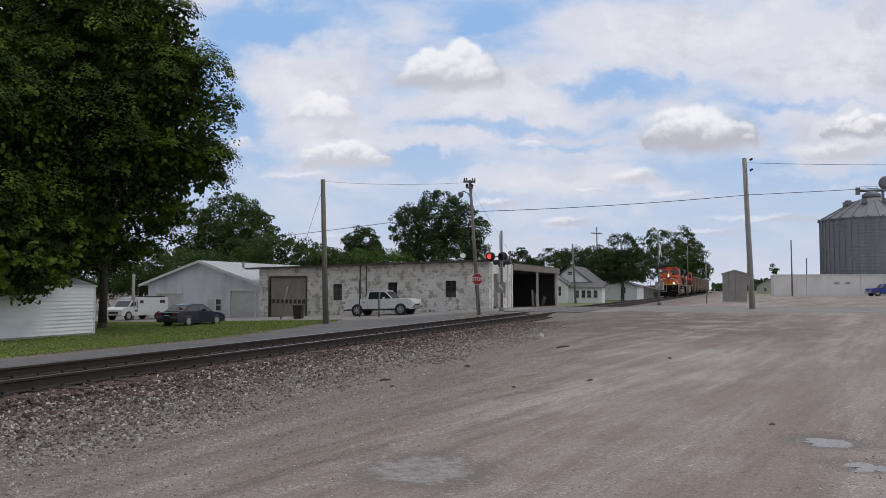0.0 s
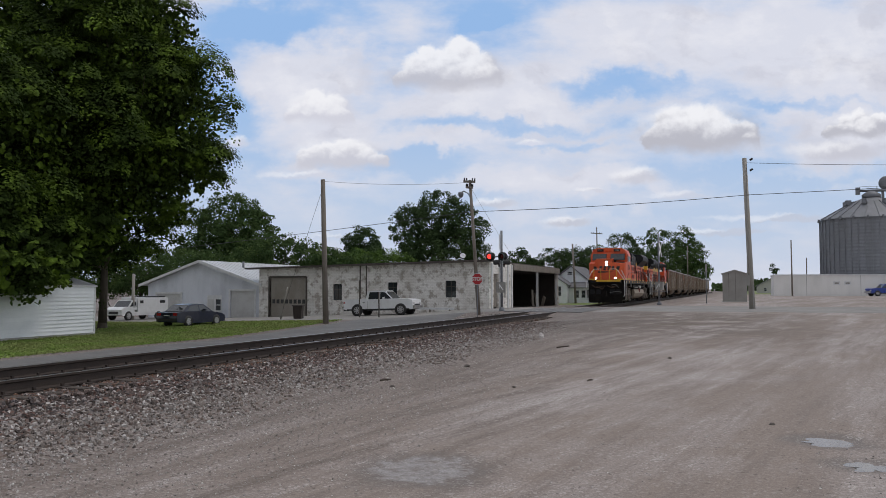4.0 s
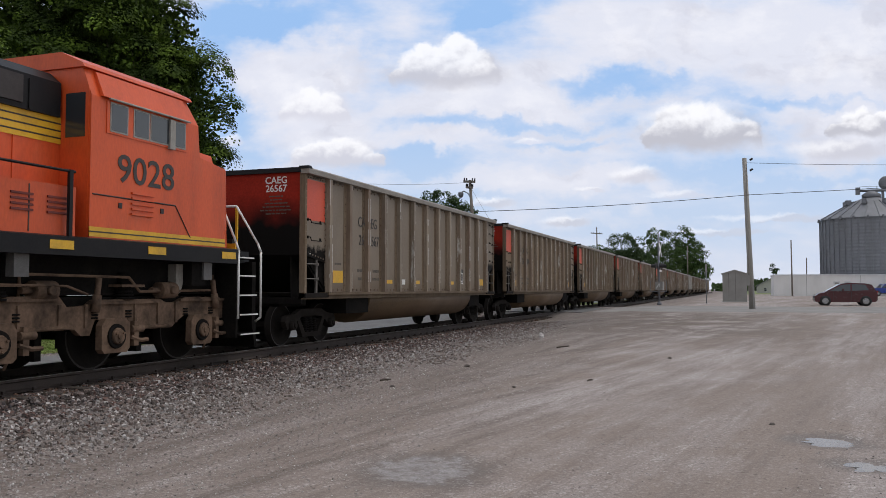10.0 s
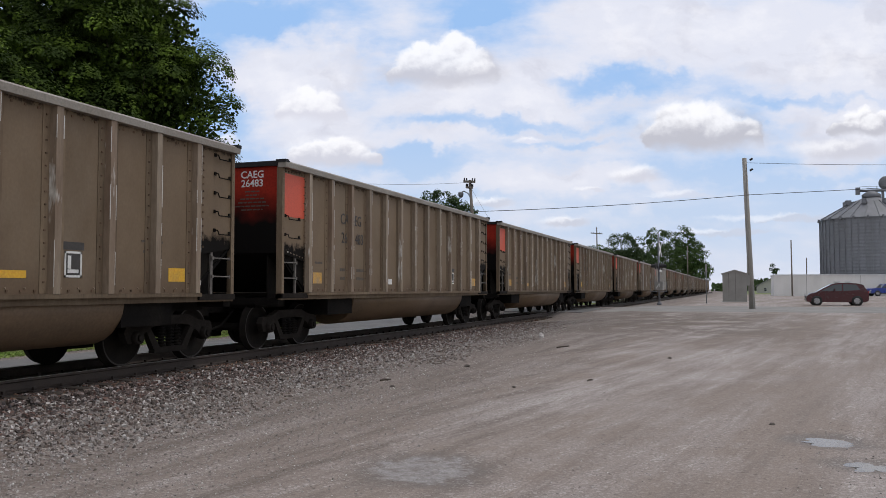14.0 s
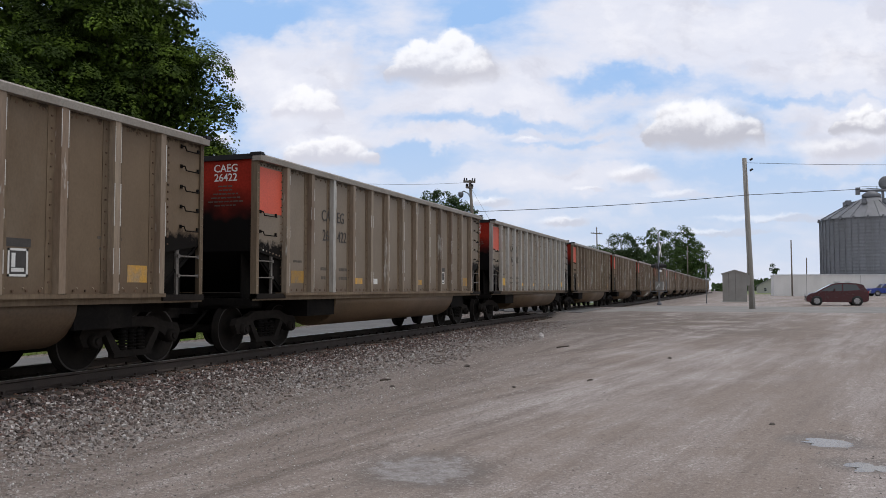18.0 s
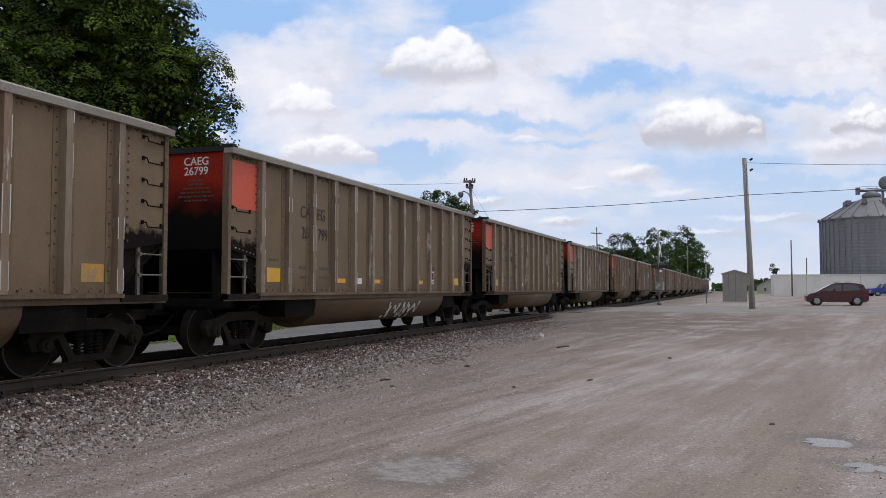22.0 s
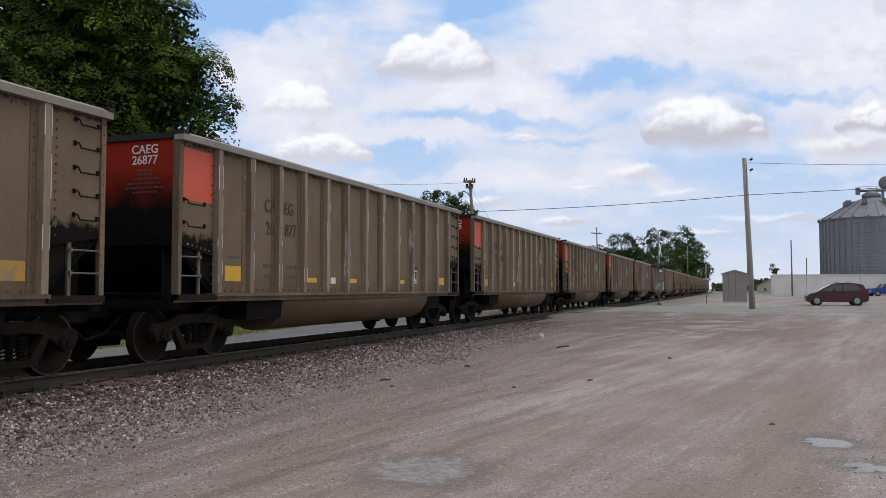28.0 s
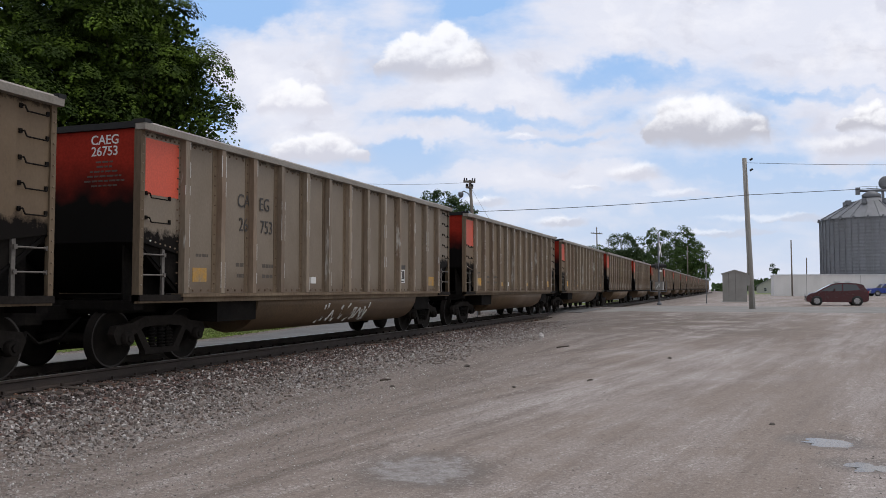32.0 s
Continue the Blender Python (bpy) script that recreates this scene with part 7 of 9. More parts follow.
def leaf_mesh(name, centres, sizes, mat, seed, facing=None, loose=0.38):
    """Folded, pointed leaf blades, each turned roughly the way it faces."""
    rng = np.random.default_rng(seed)
    n = len(centres)
    c = np.asarray(centres)
    base = np.array([(-0.5, 0, 0), (-0.02, -0.46, 0.1), (0.55, 0, 0), (-0.02, 0.46, 0.1)])
    w = rng.normal(size=(n, 3)) if facing is None else np.asarray(facing) + rng.normal(size=(n, 3)) * loose
    w[:, 2] += 0.25
    w /= np.linalg.norm(w, axis=1, keepdims=True)
    u = np.cross(w, rng.normal(size=(n, 3)))
    u /= np.linalg.norm(u, axis=1, keepdims=True)
    rot = np.stack([u, np.cross(w, u), w], 2)
    v = np.einsum("nij,kj->nki", rot, base) * (np.asarray(sizes)[:, None, None] * rng.uniform(0.7, 1.3, (n, 1, 1))) + c[:, None, :]
    k = 4 * np.arange(n)[:, None]
    f = np.concatenate([np.hstack([k, k + 1, k + 2]), np.hstack([k, k + 2, k + 3])])
    me = bpy.data.meshes.new(name)
    me.from_pydata(v.reshape(-1, 3).tolist(), [], f.tolist())
    me.materials.append(mat)
    return me


def crown_points(lobes, clumps, per, spread, seed, shell=0.55):
    """Leaf places and the way they face, in rounded clumps over a few overlapping lobes (x, y, z, rx, rz)."""
    rng = np.random.default_rng(seed)
    area = np.array([l[3] * l[4] for l in lobes])
    pick = rng.choice(len(lobes), clumps, p=area / area.sum())
    L = np.array(lobes)[pick]
    d = rng.normal(size=(clumps, 3))
    d /= np.linalg.norm(d, axis=1, keepdims=True)
    r = rng.uniform(shell, 1.0, clumps) ** 0.6 + rng.normal(0, 0.04, clumps)
    c = L[:, :3] + d * r[:, None] * np.stack([L[:, 3], L[:, 3], L[:, 4]], 1)
    e = rng.normal(size=(clumps, per, 3)) + d[:, None, :] * 0.5
    e[:, :, 2] = e[:, :, 2] * 0.8 + 0.35
    e /= np.linalg.norm(e, axis=2, keepdims=True)
    size = spread * rng.uniform(0.8, 2.2, (clumps, 1, 1)) * rng.uniform(0.55, 1.05, (clumps, per, 1))
    p = c[:, None, :] + e * size * np.array([1, 1, 0.75])
    return p.reshape(-1, 3), e.reshape(-1, 3)


def tree(name, x, y, height, lobes, clumps, per, size, spread, mat, label, seed, trunk=0.25, fork=0.35, shell=0.55, z=None):
    """Trunk and limbs reaching into the lobes, and a crown of many single leaves. Lobes lie about the tree's foot."""
    foot = level(x, y) if z is None else z
    ob = thing("tree", pose(x, y, foot), label, "tree")
    bm = bmesh.new()
    rng = random.Random(seed)
    top = Vector((0.1, 0.0, height * fork))
    tube(bm, (0, 0, -0.3), (0.02, 0.02, 0.4), trunk * 1.35, trunk, 12)
    tube(bm, (0.02, 0.02, 0.38), top, trunk, trunk * 0.72, 12)
    part("trunk", bm, M_bark, ob)
    for lx, ly, lz, rx, rz in lobes:
        bm = bmesh.new()
        end = Vector((lx, ly, lz))
        mid = top.lerp(end, 0.5) + Vector((rng.uniform(-0.3, 0.3), rng.uniform(-0.3, 0.3), 0.3))
        tube(bm, top - Vector((0, 0, trunk * 0.8)), mid, trunk * 0.55, trunk * 0.36, 8)
        tube(bm, mid, end, trunk * 0.36, trunk * 0.15, 8)
        for k in range(6):
            tip = end + Vector((rng.uniform(-0.8, 0.8) * rx, rng.uniform(-0.8, 0.8) * rx, rng.uniform(-0.5, 0.7) * rz))
            tube(bm, mid.lerp(end, rng.uniform(0.2, 0.9)), tip, trunk * 0.16, trunk * 0.04, 5)
        part("limb", bm, M_bark, ob)
    pts, face = crown_points(lobes, clumps, per, spread, seed, shell)
    pts[:, 2] = np.maximum(pts[:, 2], 0.15)
    crown = new("crown", leaf_mesh("crown", pts, np.full(len(pts), size), mat, seed, face))
    crown.parent = ob
    tagged(crown, kind="stuff")
    return ob


# the great maple over the shed: leafy boughs that overlap like shingles, dark hollows between them
MAPLE = [(-5.5, -3.0, 15.6, 5.0, 4.6), (-0.5, 0, 10.5, 6.6, 7.6), (3.4, -1.0, 11.2, 4.6, 5.0), (3.4, -1.0, 8.6, 4.0, 3.2), (2.2, -1.0, 14.6, 4.2, 4.2), (0.2, -5.0, 9.0, 5.4, 6.0), (-5.0, -3.0, 9.0, 6.0, 7.0),
         (-3.0, -6.0, 4.8, 4.8, 3.4), (0.2, -5.5, 5.0, 4.2, 3.2), (-0.5, 0, 16.5, 5.0, 4.2), (1.0, -3.0, 6.2, 3.2, 2.4), (-5.0, -6.0, 12.0, 5.5, 5.5),
         (1.6, -11.0, 5.4, 3.4, 2.6), (1.6, -10.0, 8.8, 4.2, 4.0)]


def bough_points(lobes, boughs, per, reach, seed):
    """Leaf places and the way they face on drooping boughs, domed on top and open beneath."""
    rng = np.random.default_rng(seed)
    area = np.array([l[3] * l[4] for l in lobes])
    L = np.array(lobes)[rng.choice(len(lobes), boughs, p=area / area.sum())]
    d = rng.normal(size=(boughs, 3))
    d[:, 2] = d[:, 2] * 0.9 + 0.15
    d /= np.linalg.norm(d, axis=1, keepdims=True)
    c = L[:, :3] + d * rng.uniform(0.72, 0.97, (boughs, 1)) * np.stack([L[:, 3], L[:, 3], L[:, 4]], 1)
    # leave out boughs buried inside another lobe
    keep = np.ones(boughs, bool)
    for lx, ly, lz, rx, rz in lobes:
        keep &= (((c[:, 0] - lx) / rx) ** 2 + ((c[:, 1] - ly) / rx) ** 2 + ((c[:, 2] - lz) / rz) ** 2) > 0.5
    c, d = c[keep], d[keep]
    m = len(c)
    e = rng.normal(size=(m, per, 3))
    e[:, :, 2] = np.abs(e[:, :, 2]) * 1.0 - 0.12
    e /= np.linalg.norm(e, axis=2, keepdims=True)
    size = reach * rng.uniform(0.55, 1.35, (m, 1, 1)) * rng.uniform(0.72, 1.06, (m, per, 1))
    # fingers: the outline of each bough breaks into lobes of its own
    ang = np.arctan2(e[:, :, 1], e[:, :, 0])
    size *= (1 + 0.24 * np.sin(3 * ang + rng.uniform(0, 6.28, (m, 1))) + 0.14 * np.sin(7 * ang + rng.uniform(0, 6.28, (m, 1))))[:, :, None]
    flat = np.array([1.0, 1.0, 0.55])
    p = c[:, None, :] + e * size * flat
    p[:, :, 2] -= 0.30 * (size[:, :, 0] * np.hypot(e[:, :, 0], e[:, :, 1])) ** 2 / reach
    face = e + np.array([0.0, 0.0, 0.35])
    return p.reshape(-1, 3), face.reshape(-1, 3)


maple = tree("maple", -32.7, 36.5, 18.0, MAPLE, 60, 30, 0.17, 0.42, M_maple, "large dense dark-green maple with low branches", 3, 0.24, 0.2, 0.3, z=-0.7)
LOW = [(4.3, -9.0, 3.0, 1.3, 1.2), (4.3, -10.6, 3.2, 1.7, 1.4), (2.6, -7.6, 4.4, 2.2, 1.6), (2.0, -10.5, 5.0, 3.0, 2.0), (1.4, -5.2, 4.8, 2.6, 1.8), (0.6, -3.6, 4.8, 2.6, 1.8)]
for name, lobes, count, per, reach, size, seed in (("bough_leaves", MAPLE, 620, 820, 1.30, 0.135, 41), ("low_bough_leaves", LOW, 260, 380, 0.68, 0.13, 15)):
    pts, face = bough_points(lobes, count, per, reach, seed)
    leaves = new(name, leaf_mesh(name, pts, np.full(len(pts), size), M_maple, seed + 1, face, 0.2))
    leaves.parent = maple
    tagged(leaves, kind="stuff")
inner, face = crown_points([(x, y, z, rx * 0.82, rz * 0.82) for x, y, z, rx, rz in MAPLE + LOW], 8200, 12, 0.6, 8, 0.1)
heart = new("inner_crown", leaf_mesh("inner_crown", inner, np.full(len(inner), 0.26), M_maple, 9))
heart.parent = maple
tagged(heart, kind="stuff")
# trees along the yards, from far left to the crossing: foot, height, lobes, clumps
TREES = (
    (-54.6, 66, 6.5, [(0, 0, 3.9, 4.2, 2.4), (4, 1, 3.7, 4, 2.2), (-4.5, 0, 4.0, 4, 2.6), (7.5, 2, 3.6, 3.2, 2.2)], 520, 12, 0.42, 0.5, M_leaf, "broad green tree beside the workshop"),
    (-54.2, 80, 13, [(0, 0, 9.6, 3.6, 3.4), (2.6, 0, 8.0, 3.4, 3.2), (-3.0, 0, 8.0, 3.2, 3.4), (0, 0, 5.5, 4.8, 3.4)], 520, 12, 0.5, 0.5, M_leaf, "tall green tree behind the workshop roof"),
    (-43.6, 74, 8, [(0, 0, 5.0, 3.4, 2.8), (3.4, 1, 4.2, 3.2, 2.4), (-3.4, 1, 4.6, 3.2, 2.6), (6.6, 2, 3.8, 3.2, 2.0)], 480, 12, 0.42, 0.45, M_leaf, "low green trees crowding behind the buildings"),
    (-44.6, 95, 10.2, [(0, 0, 7.8, 2.1, 2.2), (0.6, 0, 5.4, 2.9, 2.6)], 260, 12, 0.5, 0.42, M_leaf_dark, "rounded dark tree beyond the block building"),
    (-38.2, 80, 6.6, [(0, 0, 4.0, 3.0, 2.3), (4, 0, 3.9, 3.2, 2.2), (-3.6, 1, 3.8, 3, 2.2)], 360, 12, 0.42, 0.42, M_leaf_pale, "light green bushy trees above the block building"),
    (-30.8, 85, 12.8, [(0, 0, 9.6, 3.0, 3.0), (-2.6, 0, 8.2, 2.8, 3.2), (2.6, 0, 8.0, 2.8, 3.2), (0.6, 0, 5.6, 4.8, 3.2)], 620, 12, 0.42, 0.45, M_leaf_dark, "tall dark tree rising behind the block building"),
    (-27.9, 110, 7.4, [(0, 0, 5.2, 1.9, 2.1), (1.6, 1, 4.0, 2.0, 1.8)], 200, 12, 0.42, 0.36, M_leaf_dark, "small dark green tree behind the house"),
    (-24.0, 112, 7.3, [(0, 0, 4.9, 2.6, 2.3), (3.0, 0, 4.9, 2.6, 2.3), (6.0, 1, 5.0, 2.8, 2.4), (9.0, 1, 4.6, 2.6, 2.2)], 480, 12, 0.42, 0.42, M_leaf_dark, "row of dark green trees behind the house"),
    (-13.4, 104, 8.4, [(0, 0, 6.4, 2.3, 2.0), (1.2, 0, 4.4, 2.6, 1.8), (-1.6, 0, 4.2, 2.8, 2.0)], 360, 12, 0.36, 0.36, M_leaf_dark, "spreading dark tree beside the track"),
    (-16, 185, 14.8, [(0, 0, 11.6, 2.8, 2.9), (1.6, 0, 8.4, 3.6, 3.2), (-2.4, 0, 6.4, 4.2, 3.4)], 260, 10, 0.6, 0.62, M_leaf, "tall airy tree beside the track"),
    (-17, 288, 22, [(0, 0, 18.0, 3.6, 3.8), (2.0, 0, 12.6, 5.2, 5.2), (-3.0, 0, 9.0, 5.6, 5.0), (4.0, 0, 7.0, 4.6, 4.4)], 360, 10, 0.85, 0.85, M_leaf, "tall airy tree where the track bends"),
    (-18, 370, 19, [(0, 0, 13.6, 3.4, 4.6), (1.5, 0, 8.6, 5.0, 4.6), (-4.0, 0, 7.0, 5.0, 4.6)], 220, 10, 1.0, 0.95, M_leaf, "airy green tree at the end of the row"),
    (10.2, 262, 9.0, [(0, 0, 7.0, 1.3, 1.5), (0.3, 0, 5.0, 0.9, 1.6)], 16, 10, 0.7, 0.4, M_leaf_dark, "small tree beside the far house"),
)
for k, (x, y, h, lobes, clumps, per, size, spread, mat, label) in enumerate(TREES):
    tree("tree", x, y, h, lobes, clumps, per * 5, size * 0.44, spread, mat, label, 20 + k, 0.22)
# a far tree line on the horizon
pts = []
rng2 = np.random.default_rng(9)
for x0, x1, y, h in ((-14, 60, 520, 6), (60, 700, 900, 9), (-900, -60, 500, 11)):
    n = int((x1 - x0) * 9 / (1 if x1 - x0 < 100 else 2))
    xx = rng2.uniform(x0, x1, n)
    hh = h * (0.75 + 0.35 * np.sin(xx * 0.11) * np.sin(xx * 0.047 + 1)) * rng2.uniform(0.0, 1.0, n) ** 0.7
    pts.append(np.stack([xx, y + rng2.normal(0, 8, n), hh + 0.3], 1))
pts = np.concatenate(pts)
tagged(new("far_trees", leaf_mesh("far_trees", pts, np.full(len(pts), 3.2), M_leaf_dark, 5)), "distant tree line on the horizon", "trees", kind="stuff")

# grass blades and weeds on the verges
rng3 = np.random.default_rng(12)
n = 110000
gxx = rng3.uniform(-44, -22.3, n)
gyy = rng3.uniform(17, 44.8, n)
gp = np.array([(x, y, level(x, y) + 0.05) for x, y in zip(gxx, gyy)])
M_blade = foliage("grass_blades", (0.205, 0.305, 0.07), (0.24, 0.28, 0.10))
tagged(new("grass", leaf_mesh("grass", gp, rng3.uniform(0.05, 0.12, n), M_blade, 6, np.stack([rng3.normal(size=n), rng3.normal(size=n), np.where(rng3.random(n) < 0.5, 2.0, -0.1)], 1))), "tufts of green grass and weeds", "grass", kind="stuff")
# ---------- vehicles ----------
M_navy = material("dark_blue_paint", (0.022, 0.026, 0.046), 0.14, dark=(0.034, 0.038, 0.056), scale=3, bump=0.0, tone=0.05)
M_whitecar = material("white_car_paint", (0.70, 0.71, 0.72), 0.35, dark=(0.6, 0.6, 0.6), scale=2, bump=0.0, tone=0.05)
M_maroon = material("maroon_paint", (0.060, 0.006, 0.010), 0.25, dark=(0.05, 0.006, 0.009), scale=3, bump=0.0, tone=0.05)
M_blue = material("blue_paint", (0.02, 0.045, 0.28), 0.3, dark=(0.02, 0.04, 0.2), scale=3, bump=0.0, tone=0.05)
M_tyre = material("tyre", (0.022, 0.022, 0.022), 0.85, dark=(0.04, 0.038, 0.035), scale=8, bump=0.2)
M_alloy = material("alloy_rim", (0.42, 0.42, 0.43), 0.4, 0.3, scale=8, bump=0.0)
M_chrome = material("chrome", (0.6, 0.6, 0.62), 0.18, 1.0, scale=8, bump=0.0)
M_tail = material("red_lamp", (0.45, 0.01, 0.01), 0.2, scale=5, bump=0.0)
M_clear = material("clear_lamp", (0.7, 0.7, 0.7), 0.15, scale=5, bump=0.0)
M_plastic = material("black_plastic", (0.02, 0.02, 0.021), 0.6, scale=6, bump=0.05)


def road_wheel(parent, x, y, r, w, side, spokes=7):
    """A tyre with its rim, turning about its own middle."""
    bm = bmesh.new()
    m = Matrix.Rotation(radians(90), 4, "X")
    lathe(bm, ((r * 0.64, -w / 2), (r * 0.93, -w / 2), (r, -w * 0.36), (r, w * 0.36), (r * 0.93, w / 2), (r * 0.64, w / 2)), 28, m)
    tyre = part("wheel", bm, M_tyre, parent, "black tyre", at=pose(x, y, r))
    bm = bmesh.new()
    lathe(bm, ((r * 0.66, w * 0.3), (r * 0.66, w * 0.52), (r * 0.58, w * 0.54), (r * 0.56, w * 0.48)), 24, pose(0, 0, 0, 90 if side < 0 else -90), True, True)
    lathe(bm, ((0.07, w * 0.4), (0.07, w * 0.56), (0.03, w * 0.57)), 12, pose(0, 0, 0, 90 if side < 0 else -90))
    for k in range(spokes):
        box(bm, 0.04, r * 0.6, -0.045, 0.045, w * 0.45, w * 0.56, pose(0, 0, 0, 90 if side < 0 else -90) @ Matrix.Rotation(k * math.tau / spokes, 4, "Z"))
    tagged(part("rim", bm, M_alloy, tyre, "bright alloy rim"), kind="stuff")
    bm = bmesh.new()
    lathe(bm, ((r * 0.64, w * 0.40), (r * 0.64, w * 0.44), (0.03, w * 0.44)), 20, pose(0, 0, 0, 90 if side < 0 else -90))
    part("brake_disc", bm, M_plastic, tyre)
    return tyre


def vehicle(name, m, body, cabin, glassline, width, axles, r, paint, label, category, extra=None, tumble=0.16):
    """Body drawn from its side outline (x ahead, z up) with wheel arches, a tapering cabin, glass, lamps and wheels."""
    ob = thing(name, m, label, category)
    h = width / 2
    bm = bmesh.new()
    prism(bm, body, -h, h)
    for v in bm.verts:
        k = max(0.0, v.co.z - 0.75)
        v.co.y *= 1 - 0.10 * k
        end = max(abs(v.co.x - min(p[0] for p in body)), 0)
    # outline lies in x and z, drawn out along y
    shell = part("body", bm, paint, ob, bevel=0.045)
    for f in shell.data.polygons:
        f.use_smooth = True
    shell.data.set_sharp_from_angle(angle=radians(40))
    bm = bmesh.new()
    z0, z1 = min(p[1] for p in cabin), max(p[1] for p in cabin)
    prism(bm, cabin, -h * 0.93, h * 0.93)
    for v in bm.verts:
        v.co.y *= 1 - tumble * (v.co.z - z0) / (z1 - z0)
    part("cabin", bm, paint, ob, bevel=0.035)
    for s in (1, -1):
        for k, pane in enumerate(glassline):
            bm = bmesh.new()
            vs = []
            for x, z in pane:
                y = s * (h * 0.93 * (1 - tumble * (z - z0) / (z1 - z0)) + 0.006)
                vs.append(bm.verts.new((x, y, z)))
            bm.faces.new(vs if s < 0 else vs[::-1])
            ext = bmesh.ops.extrude_face_region(bm, geom=list(bm.faces))
            bmesh.ops.translate(bm, vec=(0, -s * 0.02, 0), verts=[e for e in ext["geom"] if isinstance(e, bmesh.types.BMVert)])
            part("side_window", bm, M_glass, ob)
        for x in axles:
            bm = bmesh.new()
            lathe(bm, ((r * 1.16, -0.02), (r * 1.16, 0.012), (0.05, 0.012)), 24, Matrix.Translation((x, s * (h - 0.006), r)) @ pose(0, 0, 0, 90 if s < 0 else -90))
            part("wheel_arch", bm, M_plastic, ob)
            road_wheel(ob, x, s * (h - 0.075), r, 0.21, s)
        bm = bmesh.new()
        box(bm, 0.0, 0.1, s * h * 0.93, s * (h + 0.12), 0, 0.13)
        part("wing_mirror", bm, paint, ob, bevel=0.03, at=pose(glassline[0][1][0] - 0.1 if True else 0, 0, glassline[0][0][1] + 0.02))
    return ob


def screen(ob, cabin_edge, width, tumble_top, label):
    (x0, z0), (x1, z1) = cabin_edge
    bm = bmesh.new()
    d = Vector((z1 - z0, 0, -(x1 - x0))).normalized() * 0.012
    if (x0 + x1) / 2 * d.x < 0:
        d = -d
    a, b = 0.12, 0.90
    pts = []
    for t, k in ((a, 1.0), (b, tumble_top)):
        for s in (1, -1):
            pts.append(Vector((x0 + (x1 - x0) * t, s * width * 0.44 * k, z0 + (z1 - z0) * t)))
    v = [bm.verts.new(p + d) for p in (pts[0], pts[1], pts[3], pts[2])]
    bm.faces.new(v)
    w = [bm.verts.new(p - d * 0.5) for p in (pts[0], pts[1], pts[3], pts[2])]
    bm.faces.new(w[::-1])
    for k in range(4):
        bm.faces.new((v[k], v[(k + 1) % 4], w[(k + 1) % 4], w[k]))
    part("windscreen" if "front" in label else "rear_window", bm, M_glass, ob)


def lamps(ob, xf, xr, width, zf, zr):
    for s in (1, -1):
        boxpart("headlight", (xf - 0.1, xf + 0.015, s * width * 0.30, s * width * 0.46, zf - 0.08, zf + 0.08), M_clear, ob, bevel=0.02)
        boxpart("tail_light", (xr - 0.015, xr + 0.1, s * width * 0.30, s * width * 0.485, zr - 0.1, zr + 0.1), M_tail, ob, bevel=0.02)
    boxpart("number_plate", (xr - 0.02, xr, -0.26, 0.26, zr - 0.14, zr - 0.02), M_clear, ob)
    boxpart("bumper", (xr - 0.03, xr + 0.1, -width * 0.46, width * 0.46, 0.36, 0.5), M_plastic, ob, bevel=0.02)
    boxpart("grille", (xf - 0.05, xf + 0.02, -width * 0.27, width * 0.27, zf - 0.3, zf - 0.06), M_plastic, ob, bevel=0.02)


# dark sedan by the drive
SEDAN_BODY = ((-2.3, 0.30), (-2.34, 0.62), (-2.26, 0.92), (-1.55, 0.98), (0.95, 0.95), (1.9, 0.82), (2.25, 0.68), (2.32, 0.45), (2.25, 0.25), (1.0, 0.2), (-1.2, 0.2))
SEDAN_CAB = ((-1.75, 0.92), (-1.0, 1.40), (-0.3, 1.47), (0.35, 1.42), (1.2, 0.90))
sedan = vehicle("sedan", pose(-29.9, 40.6, level(-29.9, 40.6) + 0.02, 0, 0, 84) @ Matrix.Scale(0.86, 4), SEDAN_BODY, SEDAN_CAB,
                [((0.92, 0.97), (0.28, 1.36), (-0.18, 1.39), (-0.14, 0.97)), ((-0.22, 0.97), (-0.26, 1.39), (-0.95, 1.33), (-1.4, 1.0))], 1.80, (1.42, -1.28), 0.33, M_navy,
                "dark blue saloon car parked at the edge of the grass", "car")
screen(sedan, ((1.2, 0.90), (0.35, 1.42)), 1.75, 0.84, "front")
screen(sedan, ((-1.75, 0.92), (-1.0, 1.40)), 1.75, 0.84, "rear")
lamps(sedan, 2.28, -2.3, 1.8, 0.66, 0.78)

# white crew-cab pickup waiting at the crossing
PICK_BODY = ((-2.9, 0.52), (-2.92, 1.26), (-0.95, 1.28), (-0.95, 1.22), (1.10, 1.26), (2.45, 1.22), (2.82, 1.12), (2.9, 0.5), (2.7, 0.42), (-2.7, 0.42))
PICK_CAB = ((-1.05, 1.08), (-0.96, 1.84), (-0.6, 1.91), (0.55, 1.89), (1.32, 1.12))
GLASS_P = [((1.10, 1.24), (0.55, 1.76), (0.16, 1.79), (0.16, 1.24)), ((0.06, 1.24), (0.06, 1.79), (-0.74, 1.79), (-0.84, 1.24))]


